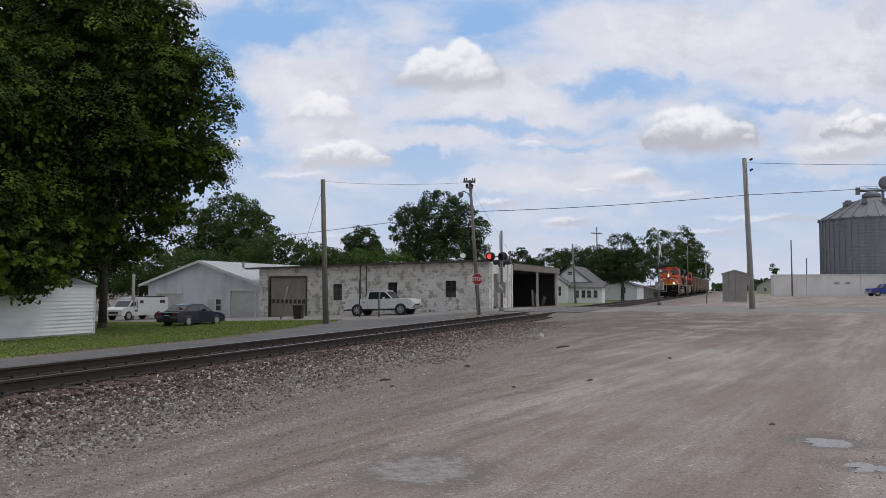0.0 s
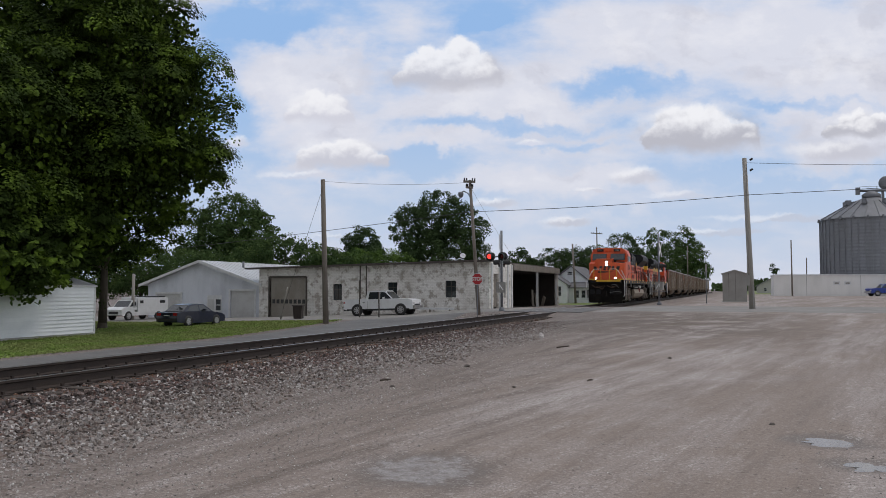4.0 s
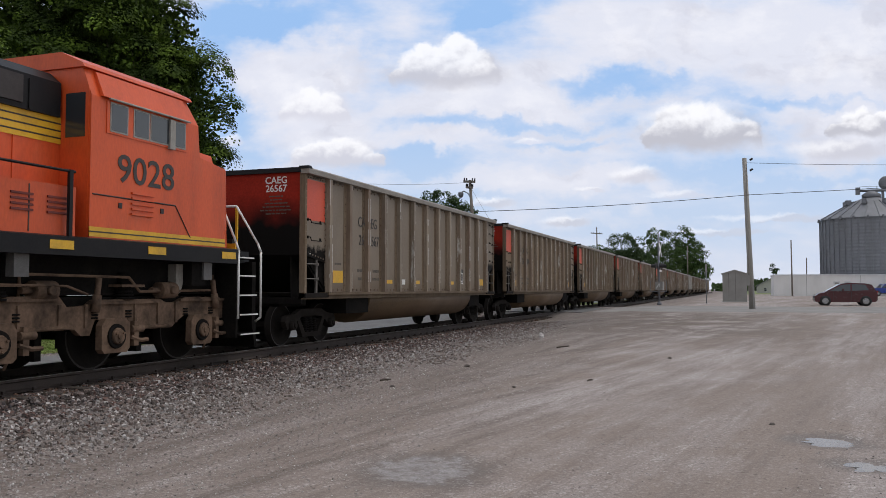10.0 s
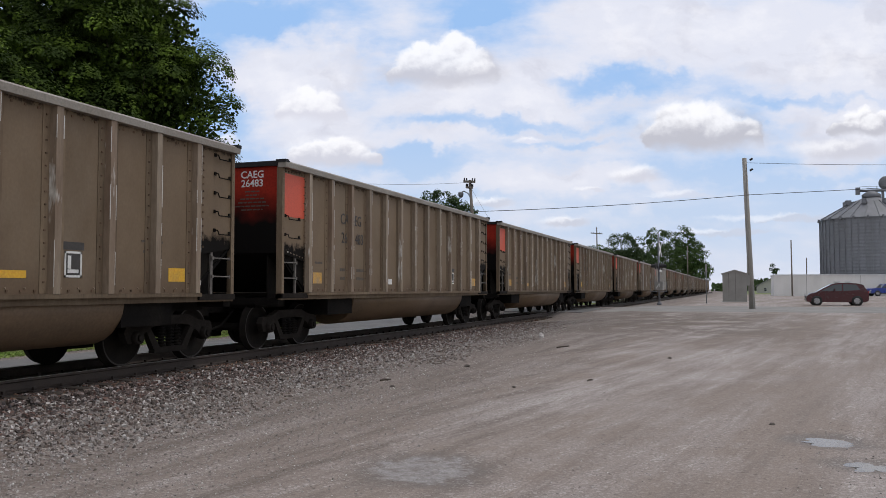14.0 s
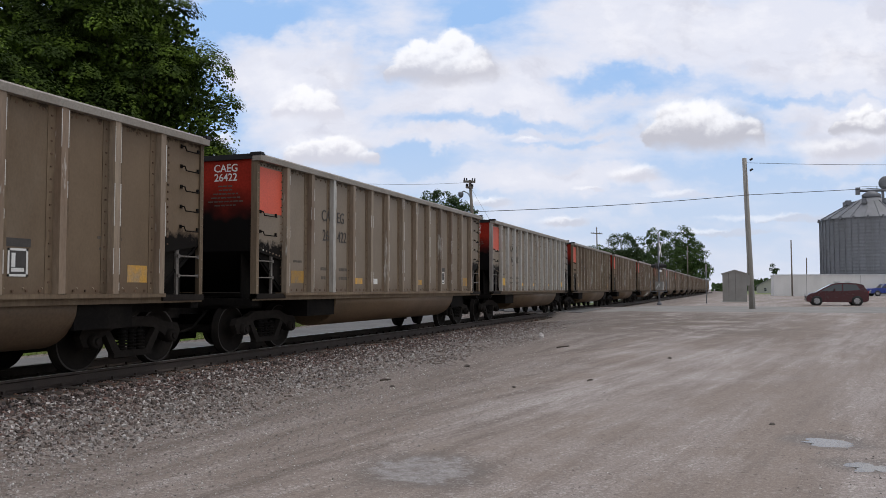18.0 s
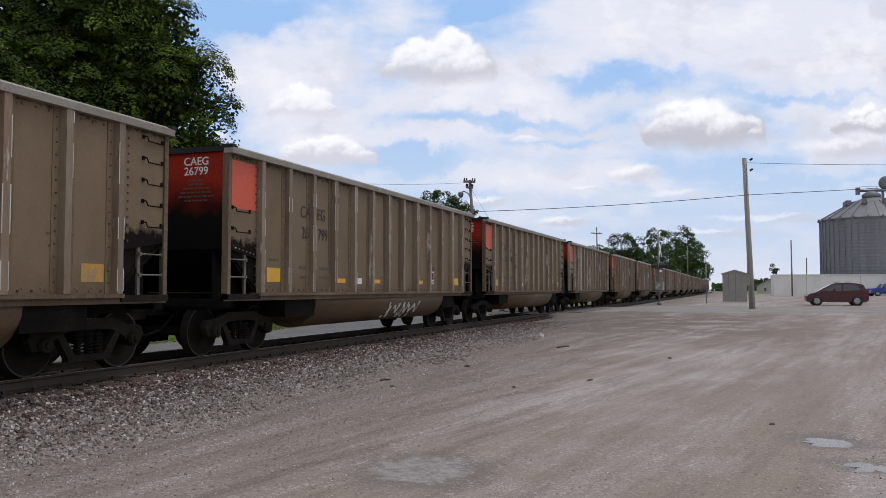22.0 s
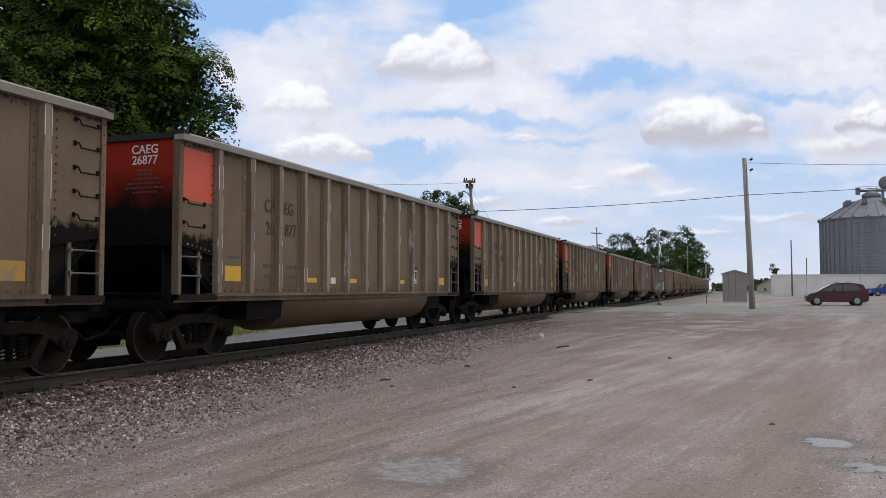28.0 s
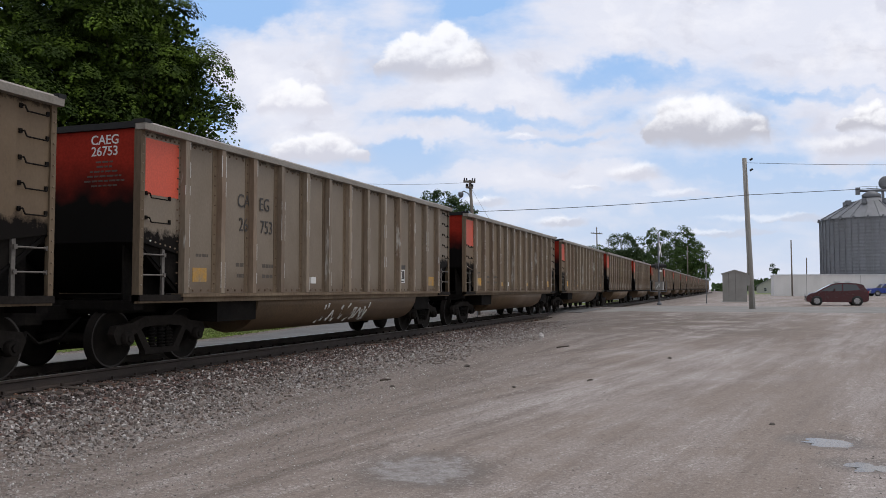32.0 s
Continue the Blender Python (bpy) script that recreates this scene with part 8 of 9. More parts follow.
def pickup(m, paint, label):
    ob = vehicle("pickup_truck", m, PICK_BODY, PICK_CAB, GLASS_P, 1.98, (1.88, -1.75), 0.41, paint, label, "pickup truck")
    screen(ob, ((1.32, 1.12), (0.55, 1.89)), 1.9, 0.84, "front")
    screen(ob, ((-1.05, 1.08), (-0.96, 1.84)), 1.9, 0.84, "rear")
    lamps(ob, 2.88, -2.9, 1.98, 0.88, 0.95)
    boxpart("chrome_bumper", (2.82, 3.0, -0.95, 0.95, 0.5, 0.72), M_chrome, ob, bevel=0.03)
    boxpart("chrome_bumper", (-3.05, -2.88, -0.9, 0.9, 0.5, 0.66), M_chrome, ob, bevel=0.03)
    boxpart("lower_trim", (-2.6, 2.6, -1.0, 1.0, 0.40, 0.5), M_plastic, ob, bevel=0.02)
    boxpart("bed_floor", (-2.8, -1.1, -0.8, 0.8, 1.142, 1.148), M_plastic, ob)
    for s in (1, -1):
        for x in (0.15, -0.88):
            boxpart("door_seam", (x - 0.008, x + 0.008, s * 0.985, s * 0.993, 0.5, 1.12), M_plastic, ob)
        boxpart("side_step", (-0.9, 1.2, s * 0.9, s * 1.02, 0.36, 0.42), M_plastic, ob)
        for x in (-0.1, -1.0):
            boxpart("door_handle", (x - 0.25, x - 0.05, s * 0.985, s * 1.005, 1.0, 1.04), M_chrome, ob)
    return ob


pickup(pose(-21.75, 49.6, level(-21.75, 49.6) + 0.055, 0, -1.5, 1) @ Matrix.Scale(0.83, 4), M_whitecar, "white crew-cab pickup truck waiting at the crossing")
pickup(pose(21.9, 145.0, 0.42, 0, 0, 200), M_blue, "bright blue pickup truck parked by the warehouse")
sed2 = vehicle("sedan", pose(25.6, 140.5, 0.42, 0, 0, 182), SEDAN_BODY, SEDAN_CAB, [((0.92, 0.97), (0.28, 1.36), (-0.18, 1.39), (-0.14, 0.97)), ((-0.22, 0.97), (-0.26, 1.39), (-0.95, 1.33), (-1.4, 1.0))],
               1.80, (1.42, -1.28), 0.33, M_navy, "dark car parked before the warehouse", "car")
screen(sed2, ((1.2, 0.90), (0.35, 1.42)), 1.75, 0.84, "front")
lamps(sed2, 2.28, -2.3, 1.8, 0.66, 0.78)

# maroon hatchback that drives up and stops
HATCH_BODY = ((-1.9, 0.30), (-1.95, 0.70), (-1.88, 0.98), (-1.2, 0.98), (0.95, 0.94), (1.62, 0.82), (1.92, 0.62), (1.95, 0.38), (1.85, 0.22), (-1.7, 0.22))
HATCH_CAB = ((-1.88, 0.94), (-1.62, 1.40), (-1.2, 1.50), (-0.2, 1.53), (0.25, 1.47), (1.25, 0.92))
hatch = vehicle("hatchback", pose(6.4, 63.0, 0.4, 0, 0, 180), HATCH_BODY, HATCH_CAB,
                [((0.98, 0.98), (0.22, 1.40), (-0.3, 1.44), (-0.3, 0.98)), ((-0.4, 0.98), (-0.4, 1.44), (-1.2, 1.41), (-1.45, 1.05))], 1.70, (1.27, -1.22), 0.30, M_maroon,
                "maroon five-door hatchback driving up to the crossing", "car")
screen(hatch, ((1.25, 0.92), (0.25, 1.47)), 1.65, 0.84, "front")
screen(hatch, ((-1.88, 0.94), (-1.62, 1.40)), 1.65, 0.84, "rear")
lamps(hatch, 1.92, -1.92, 1.7, 0.70, 0.88)
for s in (1, -1):
    for x in (-0.35, 0.75):
        boxpart("door_seam", (x - 0.006, x + 0.006, s * 0.845, s * 0.852, 0.35, 0.95), M_plastic, hatch)
    boxpart("door_handle", (-0.25, -0.1, s * 0.845, s * 0.865, 0.84, 0.87), M_plastic, hatch)

# white box truck beside the workshop
van = vehicle("box_truck", pose(-40.5, 48.6, level(-40.5, 48.6) + 0.05, 0, 0, 266) @ Matrix.Scale(0.78, 4),
              ((-2.9, 0.55), (-2.9, 0.7), (1.2, 0.72), (1.2, 1.25), (2.4, 1.15), (2.75, 0.95), (2.78, 0.5), (2.6, 0.42), (-2.8, 0.42)),
              ((0.75, 0.9), (0.75, 1.8), (1.35, 1.8), (2.0, 1.1), (2.0, 0.9)), [((1.78, 1.15), (1.35, 1.66), (0.95, 1.66), (0.95, 1.15))], 1.95, (1.95, -1.75), 0.38, M_whitecar,
              "white service box truck parked by the workshop", "truck", tumble=0.06)
bm = bmesh.new()
box(bm, -2.95, 0.85, -1.0, 1.0, 0.62, 2.02)
part("cargo_box", bm, M_whitecar, van, "white service body", bevel=0.05)
for s in (1, -1):
    for x0, x1 in ((-2.6, -1.9), (0.2, 0.6)):
        boxpart("vent", (x0, x1, s * 1.0, s * 1.01, 1.5, 1.76), M_plastic, van)
bm = bmesh.new()
for x in (-2.7, -1.9, -0.9):
    box(bm, x, x + 0.12, -0.9, 0.9, 2.02, 2.12)
part("roof_rack", bm, M_plastic, van)
screen(van, ((2.0, 1.1), (1.35, 1.8)), 1.85, 0.94, "front")
lamps(van, 2.76, -2.93, 2.05, 0.85, 0.8)
# ---------- poles, wires, signals, signs ----------
M_pole = material("weathered_pole", (0.20, 0.175, 0.15), 0.9, dark=(0.13, 0.11, 0.095), scale=3, stretch=(3, 3, 0.25), bump=0.3)
M_polelight = material("pale_pole", (0.36, 0.34, 0.31), 0.85, dark=(0.26, 0.24, 0.215), scale=3, stretch=(3, 3, 0.25), bump=0.25)
M_signred = material("sign_red", (0.42, 0.015, 0.02), 0.45, scale=5, bump=0.0)
M_signal = glow("lit_red_signal", (1.0, 0.04, 0.03), 2.2)
M_darkred = material("unlit_red_lens", (0.10, 0.008, 0.008), 0.15, scale=5, bump=0.0)
M_wire = material("wire", (0.03, 0.03, 0.032), 0.6, scale=5, bump=0.0)
M_bin = material("brown_bin", (0.03, 0.02, 0.017), 0.6, dark=(0.022, 0.016, 0.014), scale=5, bump=0.05)


def pole(x, y, top, r, mat, label, arms=(), name="utility_pole"):
    foot = Vector((x, y, level(x, y)))
    ob = thing(name, pose(*foot), label, "utility pole")
    bm = bmesh.new()
    tube(bm, (0, 0, -0.3), Vector(top) - foot, r, r * 0.72, 14)
    part("pole", bm, mat, ob, bevel=0.0)
    tip = Vector(top) - foot
    for dz, half, ang in arms:
        bm = bmesh.new()
        box(bm, -half, half, -0.05, 0.05, -0.06, 0.06)
        arm = part("crossarm", bm, M_pole, ob, at=Matrix.Translation(tip + Vector((0, -0.1, dz))) @ pose(0, 0, 0, 0, 4, ang))
        for u in (-0.9, -0.5, 0.5, 0.9):
            bm = bmesh.new()
            tube(bm, (u * half, 0, 0.06), (u * half, 0, 0.2), 0.045, 0.03, 8)
            part("insulator", bm, M_plastic, arm)
    return ob


def wire(points, sag, r, label="black overhead wire", name="overhead_wire", parent=None):
    """A hanging wire from point to point."""
    bm = bmesh.new()
    for a, b in zip(points, points[1:]):
        a, b = Vector(a), Vector(b)
        run = [a.lerp(b, t / 16) - Vector((0, 0, sag * 4 * (t / 16) * (1 - t / 16))) for t in range(17)]
        bar(bm, run, r, 5)
    ob = part(name, bm, M_wire, parent, label if parent is None else "")
    return tagged(ob, category="wire") if parent is None else ob


pole(-22.05, 42.25, (-22.28, 42.2, 7.8), 0.17, M_pole, "bare dark wooden utility pole on the verge")
mid = pole(-13.51, 44.05, (-14.0, 43.95, 7.62), 0.11, M_pole, "leaning wooden utility pole with crossarm and street lamp", ((-0.1, 0.34, 0), (-0.42, 0.2, 10)))
bm = bmesh.new()
bar(bm, ((-0.42, 0.0, 6.35), (-0.6, -0.05, 6.75), (-0.85, -0.1, 6.9), (-1.0, -0.12, 6.82)), 0.03, 8)
part("lamp_arm", bm, M_galv, mid)
bm = bmesh.new()
lathe(bm, ((0.05, 0.14), (0.14, 0.1), (0.16, 0.0), (0.13, -0.12), (0.05, -0.2)), 14, pose(-1.02, -0.12, 6.72))
part("lamp_head", bm, M_galv, mid, "street lamp head")
right_pole = pole(0.8, 50.33, (0.5, 50.4, 9.05), 0.17, M_polelight, "tall pale wooden utility pole by the lot")
for z in (7.9, 8.5):
    bm = bmesh.new()
    tube(bm, (-0.02, -0.2, z), (0.14, -0.2, z + 0.1), 0.06, n=8)
    part("insulator", bm, M_plastic, right_pole)
boxpart("meter_box", (-0.36, -0.12, -0.3, -0.08, 1.35, 1.95), M_cabinet, right_pole, "grey meter box", bevel=0.02)
boxpart("conduit", (0.02, 0.1, -0.25, -0.17, -0.1, 1.4), M_cabinet, right_pole)
bm = bmesh.new()
bar(bm, ((-0.24, -0.22, 1.95), (-0.24, -0.24, 3.2), (-0.2, -0.22, 8.3)), 0.03, 6)
part("riser", bm, M_cabinet, right_pole)
pole(8.25, 143, (8.2, 143, 9.3), 0.13, M_pole, "slim utility pole before the warehouse")
pole(12.3, 170, (12.4, 170, 7.4), 0.12, M_pole, "short utility pole behind the warehouse")
pole(-15.95, 86.5, (-16.26, 86.5, 6.26), 0.12, M_pole, "short dark utility pole beside the house")
pole(-20.5, 130, (-20.6, 130, 11.2), 0.12, M_pole, "distant utility pole with a crossarm", ((-1.0, 0.9, 10),))
pole(-8.6, 160, (-8.6, 160, 9.5), 0.1, M_pole, "distant pole beside the track")
pole(-40.0, 47.6, (-39.95, 47.6, 2.6), 0.13, M_polelight, "stout pale post beside the box truck", name="post")
wire([(-60, 70, 5.2), (-13.85, 44.0, 5.85), (0.58, 50.2, 6.9), (30, 58, 8.6)], 0.12, 0.017, "thick black cable slung between the poles")
wire([(0.62, 50.2, 8.75), (30, 58, 9.4)], 0.5, 0.012, "thin wire slung from the pale pole")
wire([(-22.28, 42.2, 7.7), (-13.95, 44.0, 7.5)], 0.15, 0.008, "thin wire between two wooden poles")
wire([(-13.95, 43.95, 7.2), (-16, 62, 3.6)], 0.1, 0.006, "thin service wire to the building roof")
wire([(-22.25, 42.2, 7.4), (-27.6, 46.6, -0.3)], 0.0, 0.009, "guy wire staying the bare pole", "guy_wire")
guard = thing("guy_guard", pose(-27.55, 46.55, level(-27.55, 46.55)), "pale plastic sleeve on the guy wire", "guy guard")
bm = bmesh.new()
tube(bm, (0, 0, -0.05), (0.9, -0.7, 2.1), 0.045, n=8)
part("sleeve", bm, M_polelight, guard)

bin1 = thing("rubbish_bin", pose(-26.4, 46.8, level(-26.4, 46.8) + 0.02, 0, 0, 15) @ Matrix.Scale(0.83, 4), "brown wheeled rubbish bin on the grass", "rubbish bin")
bm = bmesh.new()
prism(bm, ((-0.28, 0.05), (0.28, 0.05), (0.36, 1.0), (-0.36, 1.0)), -0.32, 0.32)
part("body", bm, M_bin, bin1, bevel=0.03)
boxpart("lid", (-0.4, 0.4, -0.38, 0.4, 1.0, 1.08), M_bin, bin1, bevel=0.03)
for s in (1, -1):
    bm = bmesh.new()
    tube(bm, (s * 0.24, 0.34, 0.12), (s * 0.31, 0.34, 0.12), 0.12, n=14)
    part("wheel", bm, M_tyre, bin1)
for x, y, h, r in ((-22.11, 49.0 - 2.2, 2.35, 0.035), (-20.7, 46.6, 1.6, 0.04)):
    ob = thing("sign_post", pose(x, y, level(x, y)), "thin dark steel post at the street corner", "post")
    bm = bmesh.new()
    tube(bm, (0, 0, -0.2), (0, 0, h), r, n=8)
    part("post", bm, M_darkroof, ob)
    boxpart("plate", (-0.03, 0.03, -0.05, -0.02, h - 0.7, h), M_darkroof, ob)

# stop sign
stop = thing("stop_sign", pose(-13.35, 43.2, level(-13.35, 43.2)) @ Matrix.Scale(0.9, 4), "red octagonal stop sign on a steel post", "stop sign")
bm = bmesh.new()
box(bm, -0.03, 0.03, 0.0, 0.05, -0.3, 2.75)
part("post", bm, M_galv, stop)
octagon = [(0.37 * math.cos(radians(22.5 + 45 * k)), 2.28 + 0.37 * math.sin(radians(22.5 + 45 * k))) for k in range(8)]
bm = bmesh.new()
prism(bm, octagon, -0.012, 0.0)
face = part("panel", bm, M_trim, stop, "white-edged panel")
bm = bmesh.new()
prism(bm, [(a * 0.93, 2.28 + (b - 2.28) * 0.93) for a, b in octagon], -0.016, -0.012)
part("red_face", bm, M_signred, face)
words("lettering", "STOP", 0.30, M_white, face, Matrix(((1, 0, 0, 0), (0, 0, -1, -0.018), (0, 1, 0, 2.28), (0, 0, 0, 1))), "white lettering", bold=0.01)


def crossing_signal(x, y, yaw, label, lit, height, turn=0.0):
    """Mast with crossbuck, two lamp pairs and a gate mechanism."""
    ob = thing("crossing_signal", pose(x, y, level(x, y), 0, 0, yaw), label, "crossing signal", "signals of the level crossing")
    bm = bmesh.new()
    tube(bm, (0, 0, -0.1), (0, 0, height), 0.075, 0.065, 12)
    part("mast", bm, M_galv, ob, "silver mast")
    bm = bmesh.new()
    lathe(bm, ((0.17, -0.1), (0.16, 0.12), (0.1, 0.2), (0.08, 0.24)), 16)
    part("base", bm, M_galv, ob)
    for a in (45, -45):
        bm = bmesh.new()
        box(bm, -0.6, 0.6, -0.115, -0.10, -0.11, 0.11)
        part("crossbuck_blade", bm, M_trim, ob, "white crossbuck blade", at=Matrix.Translation((0, 0, 3.95)) @ Matrix.Rotation(radians(a), 4, "Y"))
    pairs = [(0.0, 0.0, 2.75, False)] + ([(turn, -0.30, 3.12, True)] if turn else [])
    for yaw_, shift, z, on_pair in pairs:
        fr = Matrix.Translation((0, 0, z)) @ Matrix.Rotation(radians(yaw_), 4, "Z") @ Matrix.Translation((shift, 0, 0))
        bm = bmesh.new()
        tube(bm, fr @ Vector((-0.6, -0.05, 0)), fr @ Vector((0.6, -0.05, 0)), 0.035, n=8)
        part("lamp_arm", bm, M_galv, ob)
        for face_ in (1, -1):
            for s in (1, -1):
                bm = bmesh.new()
                yb = -0.12 * face_
                lathe(bm, ((0.25, 0.0), (0.25, 0.03), (0.1, 0.05)), 20, fr @ pose(s * 0.37, yb, 0, 90 * face_))
                hd = part("signal_head", bm, M_plastic, ob, "black round signal head")
                on = lit and on_pair and s == -1 and face_ == 1
                bm = bmesh.new()
                lathe(bm, ((0.13, -0.02), (0.135, 0.02), (0.05, 0.05)), 18, fr @ pose(s * 0.37, yb - 0.05 * face_, 0, 90 * face_))
                part("lens", bm, M_signal if on else M_darkred, hd, "lit red lens" if on else "dark red lens")
                bm = bmesh.new()
                prev = None
                for k in range(15):
                    t = math.pi * (-0.15 + 1.3 * k / 14)
                    p0 = bm.verts.new(fr @ Vector((s * 0.37 + 0.17 * math.cos(t), yb - 0.03 * face_, 0.17 * math.sin(t))))
                    p1 = bm.verts.new(fr @ Vector((s * 0.37 + 0.17 * math.cos(t), yb - 0.32 * face_, -0.02 + 0.17 * math.sin(t))))
                    if prev:
                        bm.faces.new((prev[0], p0, p1, prev[1]))
                    prev = (p0, p1)
                part("hood", bm, M_plastic, hd)
    boxpart("gate_box", (-0.30, 0.30, -0.30, 0.22, 1.05, 1.65), M_cabinet, ob, "grey gate mechanism box", bevel=0.04)
    bm = bmesh.new()
    for s in (1, -1):
        bar(bm, ((s * 0.3, -0.1, 1.3), (s * 0.5, -0.1, 1.5), (s * 0.5, 0.1, 1.2)), 0.03, 6)
    part("counterweight_arm", bm, M_trim, ob)
    boxpart("sign_plate", (-0.35, 0.35, -0.12, -0.1, 2.35, 2.5), M_trim, ob)
    return ob


crossing_signal(-12.71, 45.85, -78, "crossing signal with a red lamp lit and a crossbuck", True, 4.6, 78)
sig2 = crossing_signal(-5.24, 60.76, 84, "crossing signal on a tall silver mast beside the lot", False, 5.1)
bm = bmesh.new()
bar(bm, [(0.55 * a, -0.45, 0.95 + 0.75 * b) for a, b in ((-1, 0), (1, 0), (1, 1), (-1, 1), (-1, 0))], 0.018, 6)
part("guard_frame", bm, M_galv, sig2, "pale steel guard frame", at=pose(0, 0, 0, 0, 0, -84))
sg = thing("track_sign", pose(-2.3, 68.5, 0.4), "tall thin railway sign post beside the lot", "sign")
bm = bmesh.new()
tube(bm, (0, 0, -0.1), (0, 0, 3.1), 0.035, n=8)
part("post", bm, M_galv, sg)
boxpart("panel", (-0.06, 0.06, -0.06, -0.03, 2.5, 3.1), M_cabinet, sg)
boxpart("panel", (-0.05, 0.22, -0.06, -0.03, 1.75, 1.87), M_cabinet, sg)
stone_ = thing("rock", pose(-5.54, 24.39, level(-5.54, 24.39)), "lone dark rock on the gravel", "rock")
bm = bmesh.new()
bmesh.ops.create_icosphere(bm, subdivisions=2, radius=0.11)
for v in bm.verts:
    v.co = v.co * (0.8 + 0.5 * noise.noise(v.co * 9)) + Vector((0, 0, 0.05))
part("stone", bm, M_stone, stone_)

# level crossing panels between and beside the rails
cross_ = thing("level_crossing", pose(TX, 49.5, 0), "worn timber and asphalt level crossing over the track", "level crossing", kind="structure")
for x0, x1 in ((-2.2, -0.83), (-0.67, 0.67), (0.83, 2.2)):
    for k in range(4):
        bm = bmesh.new()
        box(bm, x0, x1, -4.5 + 2.3 * k, -2.24 + 2.3 * k, 0.05, 0.29)
        part("panel", bm, M_asphalt, cross_, bevel=0.01)
# ---------- sky: a distant backdrop of broken cloud, drifting slowly nearer ----------
SKY_D = 3000.0
PXM = SKY_D / 1465.7               # metres on the sheet for one unit of its plan
# soft white banks and blue gaps: across, height above the horizon, half sizes, strength
BANKS = ((480, 430, 360, 120, 0.24), (760, 400, 300, 80, 0.10), (60, 335, 190, 45, 0.20), (-250, 385, 190, 52, 0.24), (-170, 300, 190, 40, 0.14), (270, 185, 190, 22, 0.14),
         (-240, 195, 120, 16, 0.10), (560, 300, 230, 24, 0.12), (720, 250, 130, 40, 0.14), (330, 120, 220, 14, 0.10), (-380, 240, 60, 30, 0.08), (-30, 260, 120, 16, 0.10))
GAPS = ((-330, 480, 130, 36, 0.20), (75, 482, 50, 20, 0.24), (310, 365, 150, 30, 0.26), (140, 285, 190, 18, 0.20), (-330, 215, 60, 30, 0.14), (640, 320, 150, 13, 0.12),
        (230, 255, 110, 14, 0.16), (-60, 232, 150, 12, 0.12), (520, 225, 130, 14, 0.10), (-340, 300, 80, 36, 0.20), (-20, 215, 120, 13, 0.12), (640, 190, 140, 12, 0.12), (-390, 330, 50, 40, 0.16), (40, 150, 190, 12, 0.10), (420, 95, 200, 10, 0.10))
# cumulus: across, height of the base, half width, height, underside, density, ragged lumps
CUMULI = ((15, 362, 102, 92, 0.64, 0.92, 17), (-216, 297, 64, 68, 0.76, 0.9, 11), (-172, 219, 92, 66, 0.70, 0.94, 14), (458, 252, 112, 100, 0.58, 0.95, 19), (750, 272, 82, 52, 0.60, 0.95, 11),
          (700, 232, 84, 40, 0.68, 0.7, 9), (345, 190, 46, 36, 0.70, 0.8, 7), (162, 253, 28, 13, 0.86, 0.7, 4), (222, 112, 44, 24, 0.64, 0.7, 6), (96, 146, 42, 26, 0.68, 0.7, 6),
          (262, 170, 26, 12, 0.74, 0.6, 4), (-240, 196, 80, 20, 0.78, 0.6, 8), (-360, 255, 22, 22, 0.78, 0.7, 4), (590, 120, 120, 18, 0.64, 0.5, 8), (480, 96, 90, 14, 0.66, 0.5, 6),
          (420, 160, 60, 16, 0.76, 0.5, 6), (-180, 92, 60, 12, 0.66, 0.4, 5))


